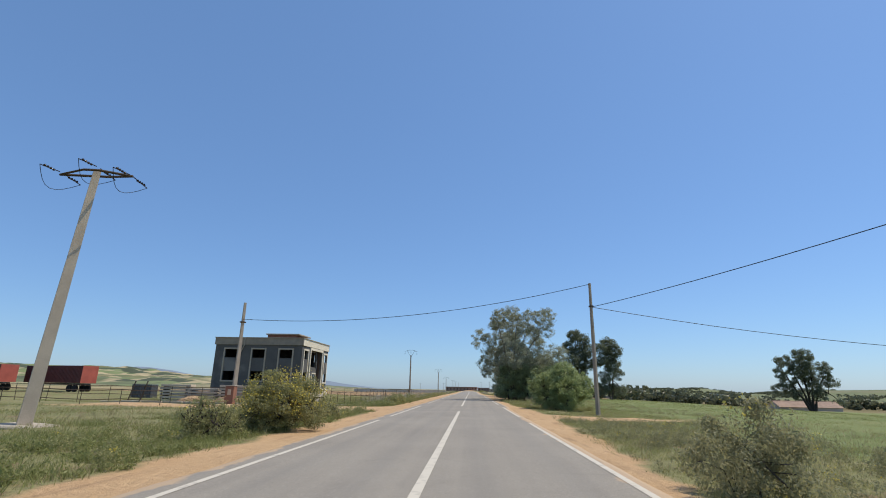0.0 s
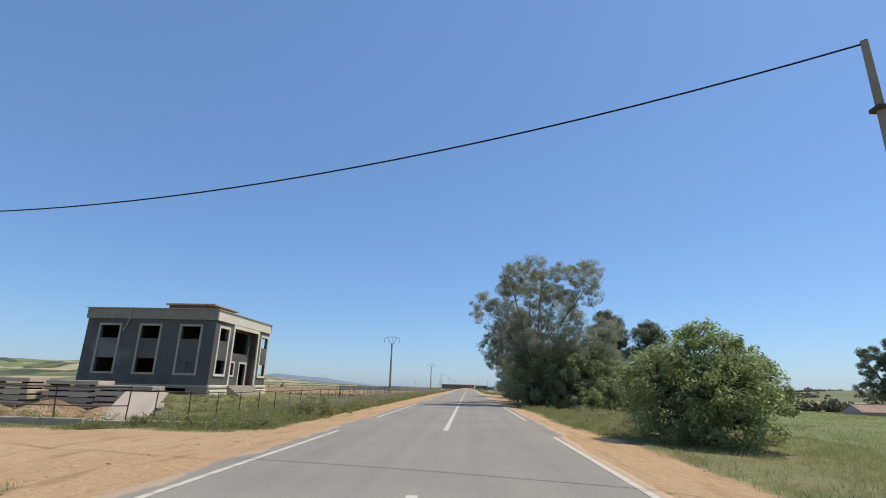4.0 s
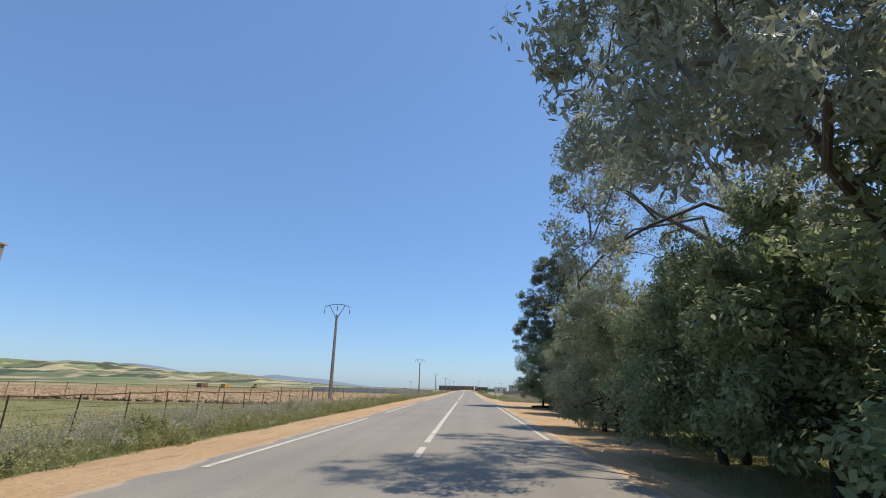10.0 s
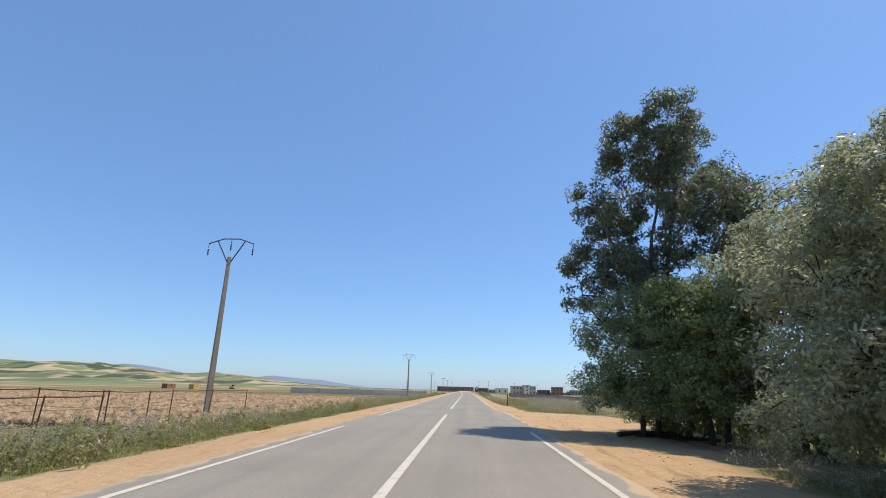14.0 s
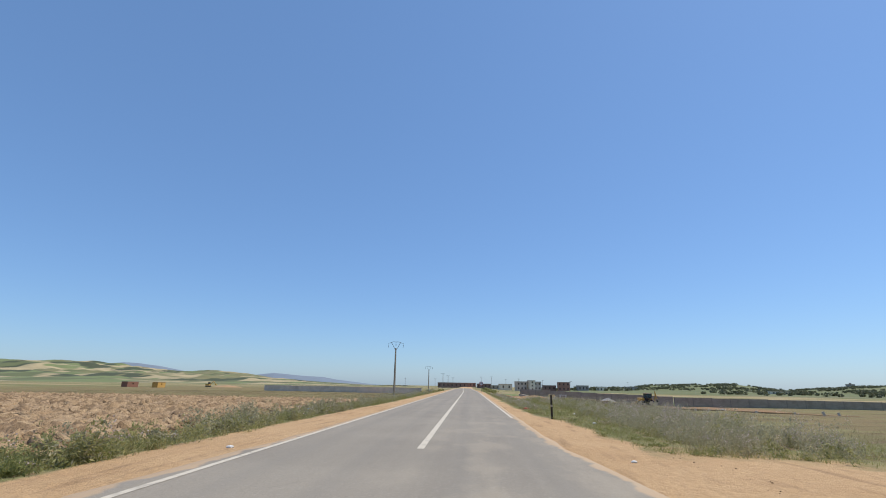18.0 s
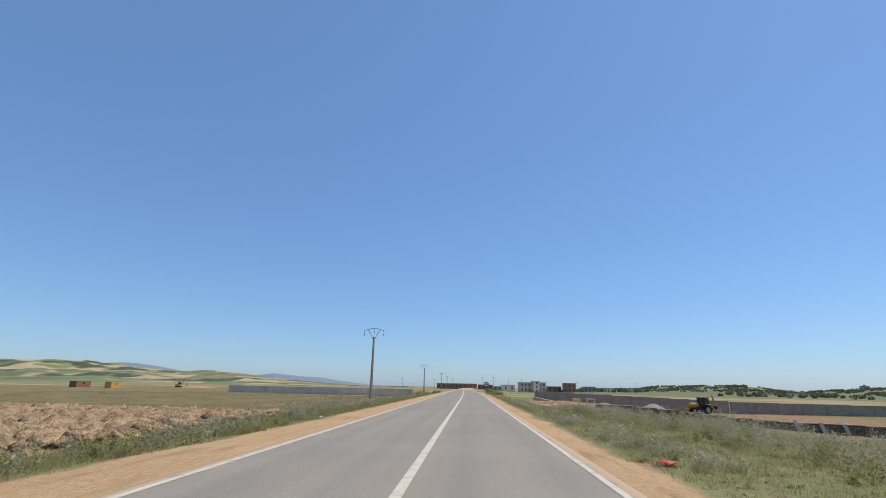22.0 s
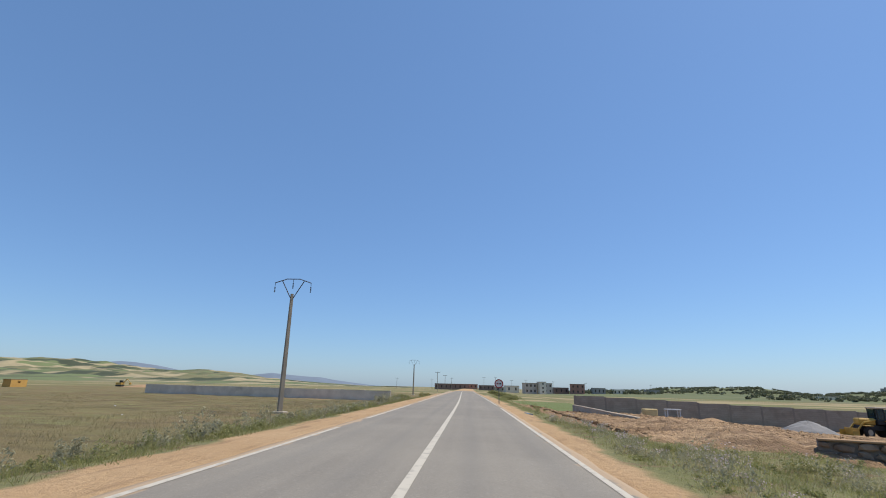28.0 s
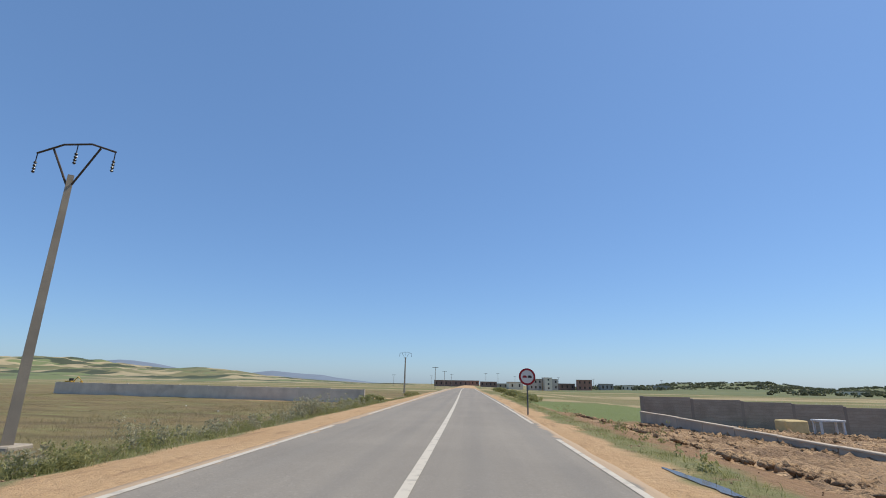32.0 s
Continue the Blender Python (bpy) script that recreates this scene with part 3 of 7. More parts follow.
def tree(name, loc, lobes, trunks, leaf, bark, label, seed, clump=0.9, spacing=1.0, per=90, size=0.2, droop=0.4, aspect=0.4, trunk_r=0.25, group="", twigs=True, limbs=(), inner_from=None):
    x, y = loc
    root = thing(name, (x, y, gz(x, y)), label, "tree" if "bush" not in name and "shrub" not in name else "bush", group)
    cs = clumps_in(lobes, spacing, seed)
    r = random.Random(seed)
    # trunk and limbs
    bm = bmesh.new()
    forks = []
    for tx, ty, h in trunks:
        lean = (r.uniform(-0.3, 0.3), r.uniform(-0.3, 0.3))
        pts = [(tx, ty, -0.3), (tx + lean[0] * 0.3, ty + lean[1] * 0.3, h * 0.35), (tx + lean[0], ty + lean[1], h)]
        add_tube(bm, pts, [trunk_r * 1.35, trunk_r, trunk_r * 0.75], 9)
        forks.append((Vector(pts[-1]), trunk_r * 0.75))
    for pts in limbs:
        n = len(pts) - 1
        rs = [trunk_r * (1.0 - 0.72 * k / n) for k in range(n + 1)]
        fine, fr = [], []
        for k in range(n):
            for u in (0.0, 0.5):
                p = Vector(pts[k]).lerp(Vector(pts[k + 1]), u)
                fine.append(p + Vector((r.uniform(-0.12, 0.12), r.uniform(-0.12, 0.12), 0)) * (1 if k or u else 0))
                fr.append(rs[k] + (rs[k + 1] - rs[k]) * u)
        add_tube(bm, fine + [Vector(pts[-1])], fr + [rs[-1]], 8)
        forks += [(p, q) for p, q in zip(fine, fr) if p.z > 2.5]
    for lx, ly, lz, a, b2, c in sorted(lobes, key=lambda q: q[2]):
        tip = Vector((lx, ly, lz))
        f, fr = min(forks, key=lambda q: (q[0] - tip).length + (4.0 if q[0].z > tip.z - 0.6 else 0) + abs(q[0].x - tip.x) * 0.4)
        sag = (tip - f).length * 0.12
        mid = f.lerp(tip, 0.5) + Vector((r.uniform(-0.5, 0.5), r.uniform(-0.5, 0.5), sag))
        q1 = f.lerp(mid, 0.5) + Vector((r.uniform(-0.25, 0.25), r.uniform(-0.25, 0.25), sag * 0.6))
        q3 = mid.lerp(tip, 0.5) + Vector((r.uniform(-0.3, 0.3), r.uniform(-0.3, 0.3), sag * 0.3))
        add_tube(bm, [f - Vector((0, 0, 0.2)), q1, mid, q3, tip], [fr * 0.72, fr * 0.62, fr * 0.52, fr * 0.44, fr * 0.36], 7)
        forks += [(mid, fr * 0.52), (tip, max(fr * 0.4, 0.02))]
    if twigs:
        step = max(1, len(cs) // 160)
        for c in cs[::step]:
            c = Vector(c)
            f, fr = min(forks, key=lambda q: (q[0] - c).length + (2.0 if q[0].z > c.z + 0.5 else 0))
            if (f - c).length < 4.5:
                mid = f.lerp(c, 0.55) + Vector((r.uniform(-0.2, 0.2), r.uniform(-0.2, 0.2), 0.15))
                rr = max(0.018, min(fr * 0.5, 0.05))
                add_tube(bm, [f, mid, c], [rr, rr * 0.7, rr * 0.35], 4, False)
    part("trunk", bm, bark, root)
    radii = np.random.default_rng(seed + 1).uniform(0.6, 1.2, len(cs)) * clump
    counts = per * np.random.default_rng(seed + 3).uniform(0.25, 1.75, len(cs))
    if inner_from:  # smaller, more numerous leaves on the boughs past this depth
        inner = cs[:, 1] > inner_from
        size = np.where(inner, size * 0.72, size)
        counts = np.where(inner, counts * 1.25, counts)
    counts = counts.astype(int)
    v, f = leaf_cloud(cs, radii, counts, size, seed + 2, droop, aspect, 0.8)
    keep = v[:, 2].reshape(-1, 4).min(1) > 0.03
    f = f[keep]
    np_mesh("crown", v, f, leaf, root)
    return root


def weeds(name, sampler, n, leaf, label, seed, height, width, blades=6, lean=0.55, flat=False):
    """Tufts of thin upright blades: a stand of grass or weeds as one object."""
    r = np.random.default_rng(seed)
    x, y = sampler(r, n)
    n = len(x)
    z = ground_z(x, y)
    hh = height * r.uniform(0.5, 1.3, n)
    k = blades
    bx = np.repeat(x, k) + r.normal(0, 0.06 + width, n * k)
    by = np.repeat(y, k) + r.normal(0, 0.06 + width, n * k)
    bz = np.repeat(z, k) - 0.02
    h = np.repeat(hh, k) * r.uniform(0.6, 1.1, n * k)
    a = r.uniform(0, 2 * np.pi, n * k)
    w = (0.003 + 0.010 * h + width * 0.04) * r.uniform(0.6, 1.4, n * k)
    lx, ly = r.normal(0, lean, n * k) * h, r.normal(0, lean, n * k) * h
    ca, sa = np.cos(a) * w, np.sin(a) * w
    v = np.stack([np.stack([bx - ca, by - sa, bz], -1), np.stack([bx + ca, by + sa, bz], -1),
                  np.stack([bx + lx, by + ly, bz + h], -1)], 1).reshape(-1, 3)
    ob = np_mesh(name, v, np.arange(len(v)).reshape(-1, 3), leaf)
    return tagged(ob, label, "grass" if "grass" in name else "weeds", kind="stuff")


def plants(name, sampler, n, leaf, label, seed, height, per, size, droop=-0.5, top=None, clump=9):
    """Bushy weeds in clumps: leafy stalks, each a thin column of small leaves; top: flower heads of another material."""
    r = np.random.default_rng(seed)
    x, y = sampler(r, n)
    n = len(x)
    root = r.integers(0, n // clump + 1, n)
    loose = r.uniform(size=n) < 0.3
    reach = r.uniform(0.1, 0.34, n)[root] * height / 0.5
    grown = np.where(loose, 0.6, r.uniform(0.35, 1.3, n)[root])
    x = np.where(loose, x, x[root] + r.normal(0, 1, n) * reach)
    y = np.where(loose, y, y[root] + r.normal(0, 1, n) * reach)
    z = ground_z(x, y)
    h = height * r.uniform(0.6, 1.15, n) * grown
    lx, ly = r.normal(0, 0.15, n), r.normal(0, 0.15, n)
    u = r.uniform(0.05, 1.0, (n, per))
    spread = 0.2 * (1.1 - u) * h[:, None] + 0.03
    c = np.stack([x[:, None] + lx[:, None] * u + r.normal(0, 1, (n, per)) * spread,
                  y[:, None] + ly[:, None] * u + r.normal(0, 1, (n, per)) * spread,
                  z[:, None] + u * h[:, None]], -1).reshape(-1, 3)
    v, f = leaf_cloud(c, np.full(len(c), 0.02), np.full(len(c), 1), size, seed + 1, droop, 0.35)
    ob = tagged(np_mesh(name, v, f, leaf), label, "weeds", kind="stuff")
    if top is not None:
        sel = r.uniform(size=n) < top[1] * np.clip(0.45 + 1.6 * waves(x, y, 4.0, seed, 3), 0.05, 1)
        m = int(sel.sum())
        c = np.stack([x[sel, None] + lx[sel, None] + r.normal(0, 0.07, (m, 20)), y[sel, None] + ly[sel, None] + r.normal(0, 0.07, (m, 20)),
                      z[sel, None] + h[sel, None] * r.uniform(0.72, 1.12, (m, 20))], -1).reshape(-1, 3)
        v, f = leaf_cloud(c, np.full(len(c), 0.02), np.full(len(c), 1), top[2], seed + 5, 0, 0.7)
        tagged(np_mesh(top[3], v, f, top[0]), top[4], "flowers", kind="stuff")
    return ob


def strip(x0, x1, y0, y1, dense=None, skip=None):
    """A sampler of places in a strip; skip(x, y) leaves some out."""
    def f(r, n):
        x = r.uniform(x0, x1, n)
        y = r.uniform(y0, y1, n)
        ok = np.abs(x) > sand_edge(x, y) + r.normal(0.05, 0.12, n)
        if dense:
            ok &= r.uniform(0, 1, n) < np.clip(0.5 + 0.7 * waves(x, y, dense, int(abs(x0) * 7 + y0) % 97, 3), 0.05, 1)
        if skip is not None:
            ok &= ~skip(x, y)
        return x[ok], y[ok]
    return f


def left_track(x, y):
    return (np.abs(y - 42.5) < 4.6) & (x < -4.6)


def right_bare(x, y):
    return ((np.abs(y - 35.8) + x * 0.12 < 3.0) & (x < 13)) | ((y > 105) & (y < 131) & (x < 11)) | ((y > 81) & (y < 112) & (x < 7.3)) | ((y > 197) & (x > 5.3)) | ((y > 140) & (x > 13.2))


# ---- power poles ----
def v_pole(loc, top=8.0, turn=0):
    """Concrete pole with a V-shaped steel head and three hanging insulators."""
    x, y = loc
    z = gz(x, y)
    h = top - z
    root = thing("power_pole", (x, y, z), "tapered concrete power pole with a V-shaped steel head and hanging insulators", "power pole", "power poles along the road", turn=turn)
    bm = bmesh.new()
    add_tube(bm, [(0, 0, -0.4), (0, 0, h * 0.5), (0, 0, h)], [0.215, 0.17, 0.125], 4)
    pole = part("pole", bm, M_CONC_D, root)
    part("footing", box((-0.45, -0.45, -0.2), (0.45, 0.45, 0.12), 0.04), M_CONC, root, "pale concrete footing")
    arms = [((0, 0, h - 0.5), (-0.85, 0, h + 1.0)), ((0, 0, h - 0.5), (0.85, 0, h + 1.0)), ((-1.42, 0, h + 0.85), (-0.5, 0, h + 1.16)),
            ((-0.5, 0, h + 1.16), (0.5, 0, h + 1.16)), ((0.5, 0, h + 1.16), (1.42, 0, h + 0.85))]
    for a, b2 in arms:
        part("head_bar", tube([a, b2], 0.034, 6), M_POST, root, "dark steel bar")
    for dx, dz in ((-1.4, 0.84), (0, 1.14), (1.4, 0.84)):
        bm = bmesh.new()
        add_tube(bm, [(dx, 0, h + dz), (dx, 0, h + dz - 0.28)], 0.018, 5)
        for k in range(4):
            zz = h + dz - 0.3 - 0.11 * k
            add_tube(bm, [(dx, 0, zz), (dx, 0, zz - 0.05), (dx, 0, zz - 0.09)], [0.03, 0.058, 0.025], 8)
        part("insulator", bm, M_GLASS, root, "dark glass insulator string")
    return root


v_pole((-13.45, 121.7), 8.85)
v_pole((-12.7, 211.2), 7.9)
v_pole((-14.6, 313.8), 7.0)


def t_pole(loc, h, r=0.13, arm=1.2, group="village poles"):
    x, y = loc
    z = gz(x, y)
    root = thing("village_pole", (x, y, z), "thin dark utility pole with a short crossarm near the village", "utility pole", group)
    part("pole", tube([(0, 0, -0.3), (0, 0, h)], [r, r * 0.7], 6), M_CONC_D, root)
    part("crossarm", box((-arm, -0.06, h - 0.25), (arm, 0.06, h - 0.1)), M_POST, root)
    return root


def anchor_pole(loc, top):
    """Strong pole with two crossed arms, tension insulators and jumper loops."""
    x, y = loc
    z = gz(x, y)
    h = top - z
    root = thing("anchor_pole", (x, y, z), "thick tapered concrete power pole with steel crossarms and loose jumper wires", "power pole")
    root.matrix_world = pose(x, y, z, 0, 3.2, 0)
    part("pole", tube([(0, 0, -0.4), (0, 0, h * 0.5), (0, 0, h)], [0.29, 0.23, 0.165], 4), M_PALE, root)
    part("footing", box((-0.75, -0.75, -0.2), (0.75, 0.75, 0.1), 0.05), M_CONC, root, "pale concrete footing")
    for s in (-1, 1):
        part("crossarm", tube([(-1.45, 0.0, h - 0.18), (-0.3, s * 0.3, h - 0.06), (0.3, s * 0.3, h - 0.06), (1.45, 0.0, h - 0.12)], 0.05, 4), M_POST, root)
    for dx in (-1.4, 0.0, 1.4):
        for s in (-1, 1):
            bm = bmesh.new()
            z0 = h + (0.18 if dx == 0 else -0.1)
            y1 = s * 0.95
            add_tube(bm, [(dx, s * 0.1, z0), (dx, y1, z0 - 0.1)], 0.018, 6)
            for k in range(4):
                yy = s * (0.35 + 0.13 * k)
                add_tube(bm, [(dx, yy, z0 - 0.04), (dx, yy + s * 0.05, z0 - 0.05)], [0.05, 0.032], 8)
            part("insulator", bm, M_GLASS, root, "dark tension insulator")
    for dx in (-1.4, 0.0, 1.4):
        z0 = h + (0.18 if dx == 0 else -0.1)
        pts = [(dx - 0.3 * math.sin(math.pi * k / 8), -0.95 + 1.9 * k / 8, z0 - 0.1 - 0.55 * math.sin(math.pi * k / 8)) for k in range(9)]
        part("jumper_wire", tube(pts, 0.011, 5), M_CABLE, root)
    return root


anchor_pole((-13.9, 21.0), 9.15)


def plain_pole(loc, top, r, label, m):
    x, y = loc
    z = gz(x, y)
    root = thing("cable_pole", (x, y, z), label, "utility pole", "cable poles")
    h = top - z
    part("pole", tube([(0, 0, -0.4), (0, 0, h * 0.5), (0, 0, h)], [r * 1.5, r * 1.2, r * 0.85], 4), m, root)
    part("footing", box((-r * 2.2, -r * 2.2, -0.2), (r * 2.2, r * 2.2, 0.06), 0.03), M_CONC, root)
    part("clamp", box((-r * 1.3, -r * 1.3, h - 1.75), (r * 1.3, r * 1.3, h - 1.65), 0.01), M_POST, root)
    return root


plain_pole((9.45, 40.4), 9.05, 0.112, "square tapered concrete pole carrying black cables across the road", M_CONC_D)
plain_pole((-19.05, 46.2), 8.4, 0.15, "slim tapered concrete pole beside a brick meter cabinet", M_CONC)


def cable(a, b2, sag, label, r=0.022):
    a, b2 = Vector(a), Vector(b2)
    pts = []
    for k in range(25):
        u = k / 24
        p = a.lerp(b2, u)
        p.z -= sag * 4 * u * (1 - u)
        pts.append(tuple(p))
    me = bpy.data.meshes.new("cable")
    bm = tube(pts, r, 5)
    bm.to_mesh(me)
    bm.free()
    me.materials.append(M_CABLE)
    return tagged(new("cable", me), label, "cable", "overhead cables")


cable((9.42, 40.4, 8.98), (-19.05, 46.1, 6.95), 1.05, "black twisted overhead cable across the road")
cable((9.55, 40.3, 7.3), (25.5, 0, 9.75), 0.7, "black twisted overhead cable over the meadow")
cable((9.55, 40.5, 7.3), (80, 47.6, 6.7), 2.5, "black twisted overhead cable over the meadow")


def meter_cabinet():
    x, y = -19.0, 45.6
    root = thing("meter_cabinet", (x, y, gz(x, y)), "low red brick meter cabinet built round a pole foot", "cabinet")
    part("body", box((-0.36, -0.3, -0.1), (0.36, 0.3, 1.45), 0.02), M_BRICK, root)
    part("cap", box((-0.41, -0.35, 1.45), (0.41, 0.35, 1.52), 0.02), M_CONC, root)
    part("door", box((-0.14, -0.33, 0.75), (0.14, -0.3, 1.2), 0.01), M_PALE, root, "pale metal meter door")
    return root


meter_cabinet()


# ---- unfinished villa ----
VX0, VX1, VY0, VY1 = -38.95, -25.2, 79.8, 93.65
FLOOR_Z, ROOF_Z, BAND_Z = 0.98, 8.52, 7.47


def add_frame(bm, axis, at, out, a0, a1, z0, z1, w, depth):
    """A rectangular surround on a wall; axis: 'x' if the wall runs along x."""
    for lo, hi in (((a0 - w, z0 - w), (a1 + w, z0)), ((a0 - w, z1), (a1 + w, z1 + w)), ((a0 - w, z0), (a0, z1)), ((a1, z0), (a1 + w, z1))):
        p, q = sorted((at, at + out * depth))
        if axis == "x":
            add_box(bm, (lo[0], p, lo[1]), (hi[0], q, hi[1]))
        else:
            add_box(bm, (p, lo[0], lo[1]), (q, hi[0], hi[1]))


def wall_with_holes(axis, at, thick, a0, a1, z0, z1, holes):
    """A wall as butted boxes round rectangular holes (a0, a1, z0, z1)."""
    bm = bmesh.new()
    cuts_a = sorted({a0, a1, *[h[0] for h in holes], *[h[1] for h in holes]})
    cuts_z = sorted({z0, z1, *[h[2] for h in holes], *[h[3] for h in holes]})
    for i in range(len(cuts_a) - 1):
        for j in range(len(cuts_z) - 1):
            ca, cz = (cuts_a[i] + cuts_a[i + 1]) / 2, (cuts_z[j] + cuts_z[j + 1]) / 2
            if any(h[0] < ca < h[1] and h[2] < cz < h[3] for h in holes):
                continue
            lo, hi = (cuts_a[i], cuts_z[j]), (cuts_a[i + 1], cuts_z[j + 1])
            p, q = sorted((at, at + thick))
            if axis == "x":
                add_box(bm, (lo[0], p, lo[1]), (hi[0], q, hi[1]))
            else:
                add_box(bm, (p, lo[0], lo[1]), (q, hi[0], hi[1]))
    bmesh.ops.remove_doubles(bm, verts=bm.verts, dist=0.0005)
    return bm


def villa():
    root = thing("unfinished_villa", (0, 0, 0), "unfinished two-storey grey villa with cream window surrounds and roof band", "house")
    T = 0.3
    swin = [(-37.35, -35.35), (-33.03, -31.05), (-28.73, -26.72)]
    LO, MID0, MID1, HI = 2.12, 3.5, 5.5, 6.78
    holes = []
    for k, (a, c) in enumerate(swin):
        holes += [(a, c, LO + (0.0 if k < 2 else 0.0), MID0), (a, c, MID1, HI)] if k < 2 else [(a, c, MID1, HI), (a + 1.0, c - 0.2, LO + 0.1, MID0 - 0.3)]
    part("wall", wall_with_holes("x", VY0, T, VX0, VX1 - T, FLOOR_Z, BAND_Z, holes), M_RENDER, root)
    north = [(-36.9, -35.0, LO, MID0), (-36.9, -35.0, MID1, HI), (-27.6, -25.55, LO, MID0), (-27.6, -25.55, MID1, HI)]
    part("wall", wall_with_holes("x", VY1, -T, VX0, VX1 - T, FLOOR_Z, BAND_Z, north), M_RENDER, root)
    part("wall", wall_with_holes("y", VX0, T, VY0 + T, VY1 - T, FLOOR_Z, BAND_Z, [(90, 92, MID1, HI)]), M_RENDER, root)
    PY0, PY1 = 83.9, 90.1
    ewin = [(80.75, 82.65), (91.3, 93.1)]
    eh = []
    for a, c in ewin:
        eh += [(a, c, LO, MID0), (a, c, MID1, HI)]
    eh += [(PY0, PY1, FLOOR_Z, 7.05)]
    part("wall", wall_with_holes("y", VX1, -T, VY0, VY1, FLOOR_Z, BAND_Z, eh), M_RENDER, root)
    # portico recess
    RX = VX1 - 0.75
    part("wall", wall_with_holes("y", RX, -0.2, PY0, PY1, FLOOR_Z, 7.05, [(85.0, 86.3, 2.1, 3.4), (87.7, 89.3, FLOOR_Z, 3.4), (84.4, 89.2, 4.5, 6.9)]), M_RENDER, root)
    for yy in (PY0 - 0.15, PY1):
        part("wall", box((RX, yy, FLOOR_Z), (VX1 - T, yy + 0.15, 7.05)), M_BROWN if yy > 88 else M_RENDER, root, "bare brown brick side wall" if yy > 88 else "")
    part("pillar", box((RX - 0.02, 89.2, 4.5), (RX + 0.14, 89.5, 5.75), 0.02), M_RENDER, root)
    # surrounds
    for k, (a, c) in enumerate(swin):
        w = part("window", box((a, VY0 + 0.1, MID0 if k < 2 else LO), (c, VY0 + 0.16, MID1)), M_RENDER, root, "tall two-storey window opening without glass")
        bm = bmesh.new()
        add_frame(bm, "x", VY0 + 0.0, -1, a, c, LO, HI, 0.22, 0.09)
        part("surround", bm, M_CONC, w, "pale grey cement surround")
    for a, c in ewin:
        w = part("window", box((VX1 - 0.16, a, MID0), (VX1 - 0.1, c, MID1)), M_RENDER, root, "tall two-storey window opening without glass")
        bm = bmesh.new()
        add_frame(bm, "y", VX1, 1, a, c, LO, HI, 0.24, 0.1)
        part("surround", bm, M_CREAM, w, "cream moulded surround")
    bm = bmesh.new()
    for lo, hi in (((PY0 - 0.32, FLOOR_Z), (PY0, 7.05)), ((PY1, FLOOR_Z), (PY1 + 0.32, 7.05)), ((PY0 - 0.32, 7.05), (PY1 + 0.32, 7.42))):
        add_box(bm, (VX1 - 0.05, lo[0], lo[1]), (VX1 + 0.14, hi[0], hi[1]))
    part("portico_surround", bm, M_CREAM, root, "tall cream portico surround")
    door = part("doorway", box((RX - 0.32, 87.7, FLOOR_Z), (RX - 0.26, 88.3, 3.35)), M_DARK, root, "empty doorway")
    bm = bmesh.new()
    for lo, hi in (((87.5, FLOOR_Z), (87.7, 3.6)), ((89.3, FLOOR_Z), (89.5, 3.6)), ((87.7, 3.4), (89.3, 3.6))):
        add_box(bm, (RX, lo[0], lo[1]), (RX + 0.08, hi[0], hi[1]))
    part("surround", bm, M_CREAM, door, "cream door surround")
    w = part("window", box((RX - 0.3, 85.0, 2.1), (RX - 0.26, 86.3, 2.25)), M_DARK, root)
    bm = bmesh.new()
    add_frame(bm, "y", RX, 1, 85.0, 86.3, 2.1, 3.4, 0.18, 0.08)
    part("surround", bm, M_CREAM, w)
    # floors, ceiling, roof band
    part("floor_slab", box((VX0 + T, VY0 + T, 4.1), (RX - 0.2, VY1 - T, 4.3)), M_DARK, root)
    part("floor_slab", box((VX0 + 0.02, VY0 + 0.02, FLOOR_Z - 0.2), (VX1 - 0.02, VY1 - 0.02, FLOOR_Z)), M_CONC, root)
    part("partition", box((-34.4, VY0 + T, FLOOR_Z), (-34.2, VY1 - T, BAND_Z)), M_DARK, root)
    part("partition", box((VX0 + T, 85.6, FLOOR_Z), (-34.4, 85.8, BAND_Z)), M_DARK, root)
    part("partition", box((-34.2, 84.6, FLOOR_Z), (VX1 - 1.3, 84.8, BAND_Z)), M_DARK, root)
    part("partition", box((-29.2, 84.8, FLOOR_Z), (-29.0, VY1 - T, BAND_Z)), M_DARK, root)
    part("roof", box((VX0 + 0.06, VY0 + 0.06, BAND_Z), (VX1 - 0.06, VY1 - 0.06, BAND_Z + 0.25)), M_CONC_D, root)
    bm = bmesh.new()
    for lo, hi in (((VX0 - 0.15, VY0 - 0.15), (VX1 + 0.15, VY0 + 0.1)), ((VX0 - 0.15, VY1 - 0.1), (VX1 + 0.15, VY1 + 0.15)),
                   ((VX0 - 0.15, VY0 + 0.1), (VX0 + 0.1, VY1 - 0.1))):
        add_box(bm, (*lo, BAND_Z), (*hi, ROOF_Z))
    part("parapet", bm, M_CONC_D, root, "grey cement parapet band")
    part("parapet", box((VX1 - 0.1, VY0 + 0.1, BAND_Z), (VX1 + 0.15, VY1 - 0.1, ROOF_Z)), M_CREAM, root, "cream parapet band")
    bm = bmesh.new()
    for lo, hi in (((VX0 - 0.25, VY0 - 0.25), (VX1 + 0.25, VY0 + 0.15)), ((VX0 - 0.25, VY1 - 0.15), (VX1 + 0.25, VY1 + 0.25)),
                   ((VX0 - 0.25, VY0 + 0.15), (VX0 + 0.15, VY1 - 0.15)), ((VX1 - 0.15, VY0 + 0.15), (VX1 + 0.25, VY1 - 0.15))):
        add_box(bm, (*lo, ROOF_Z), (*hi, ROOF_Z + 0.09))
    part("coping", bm, M_CONC, root, "thin pale coping")
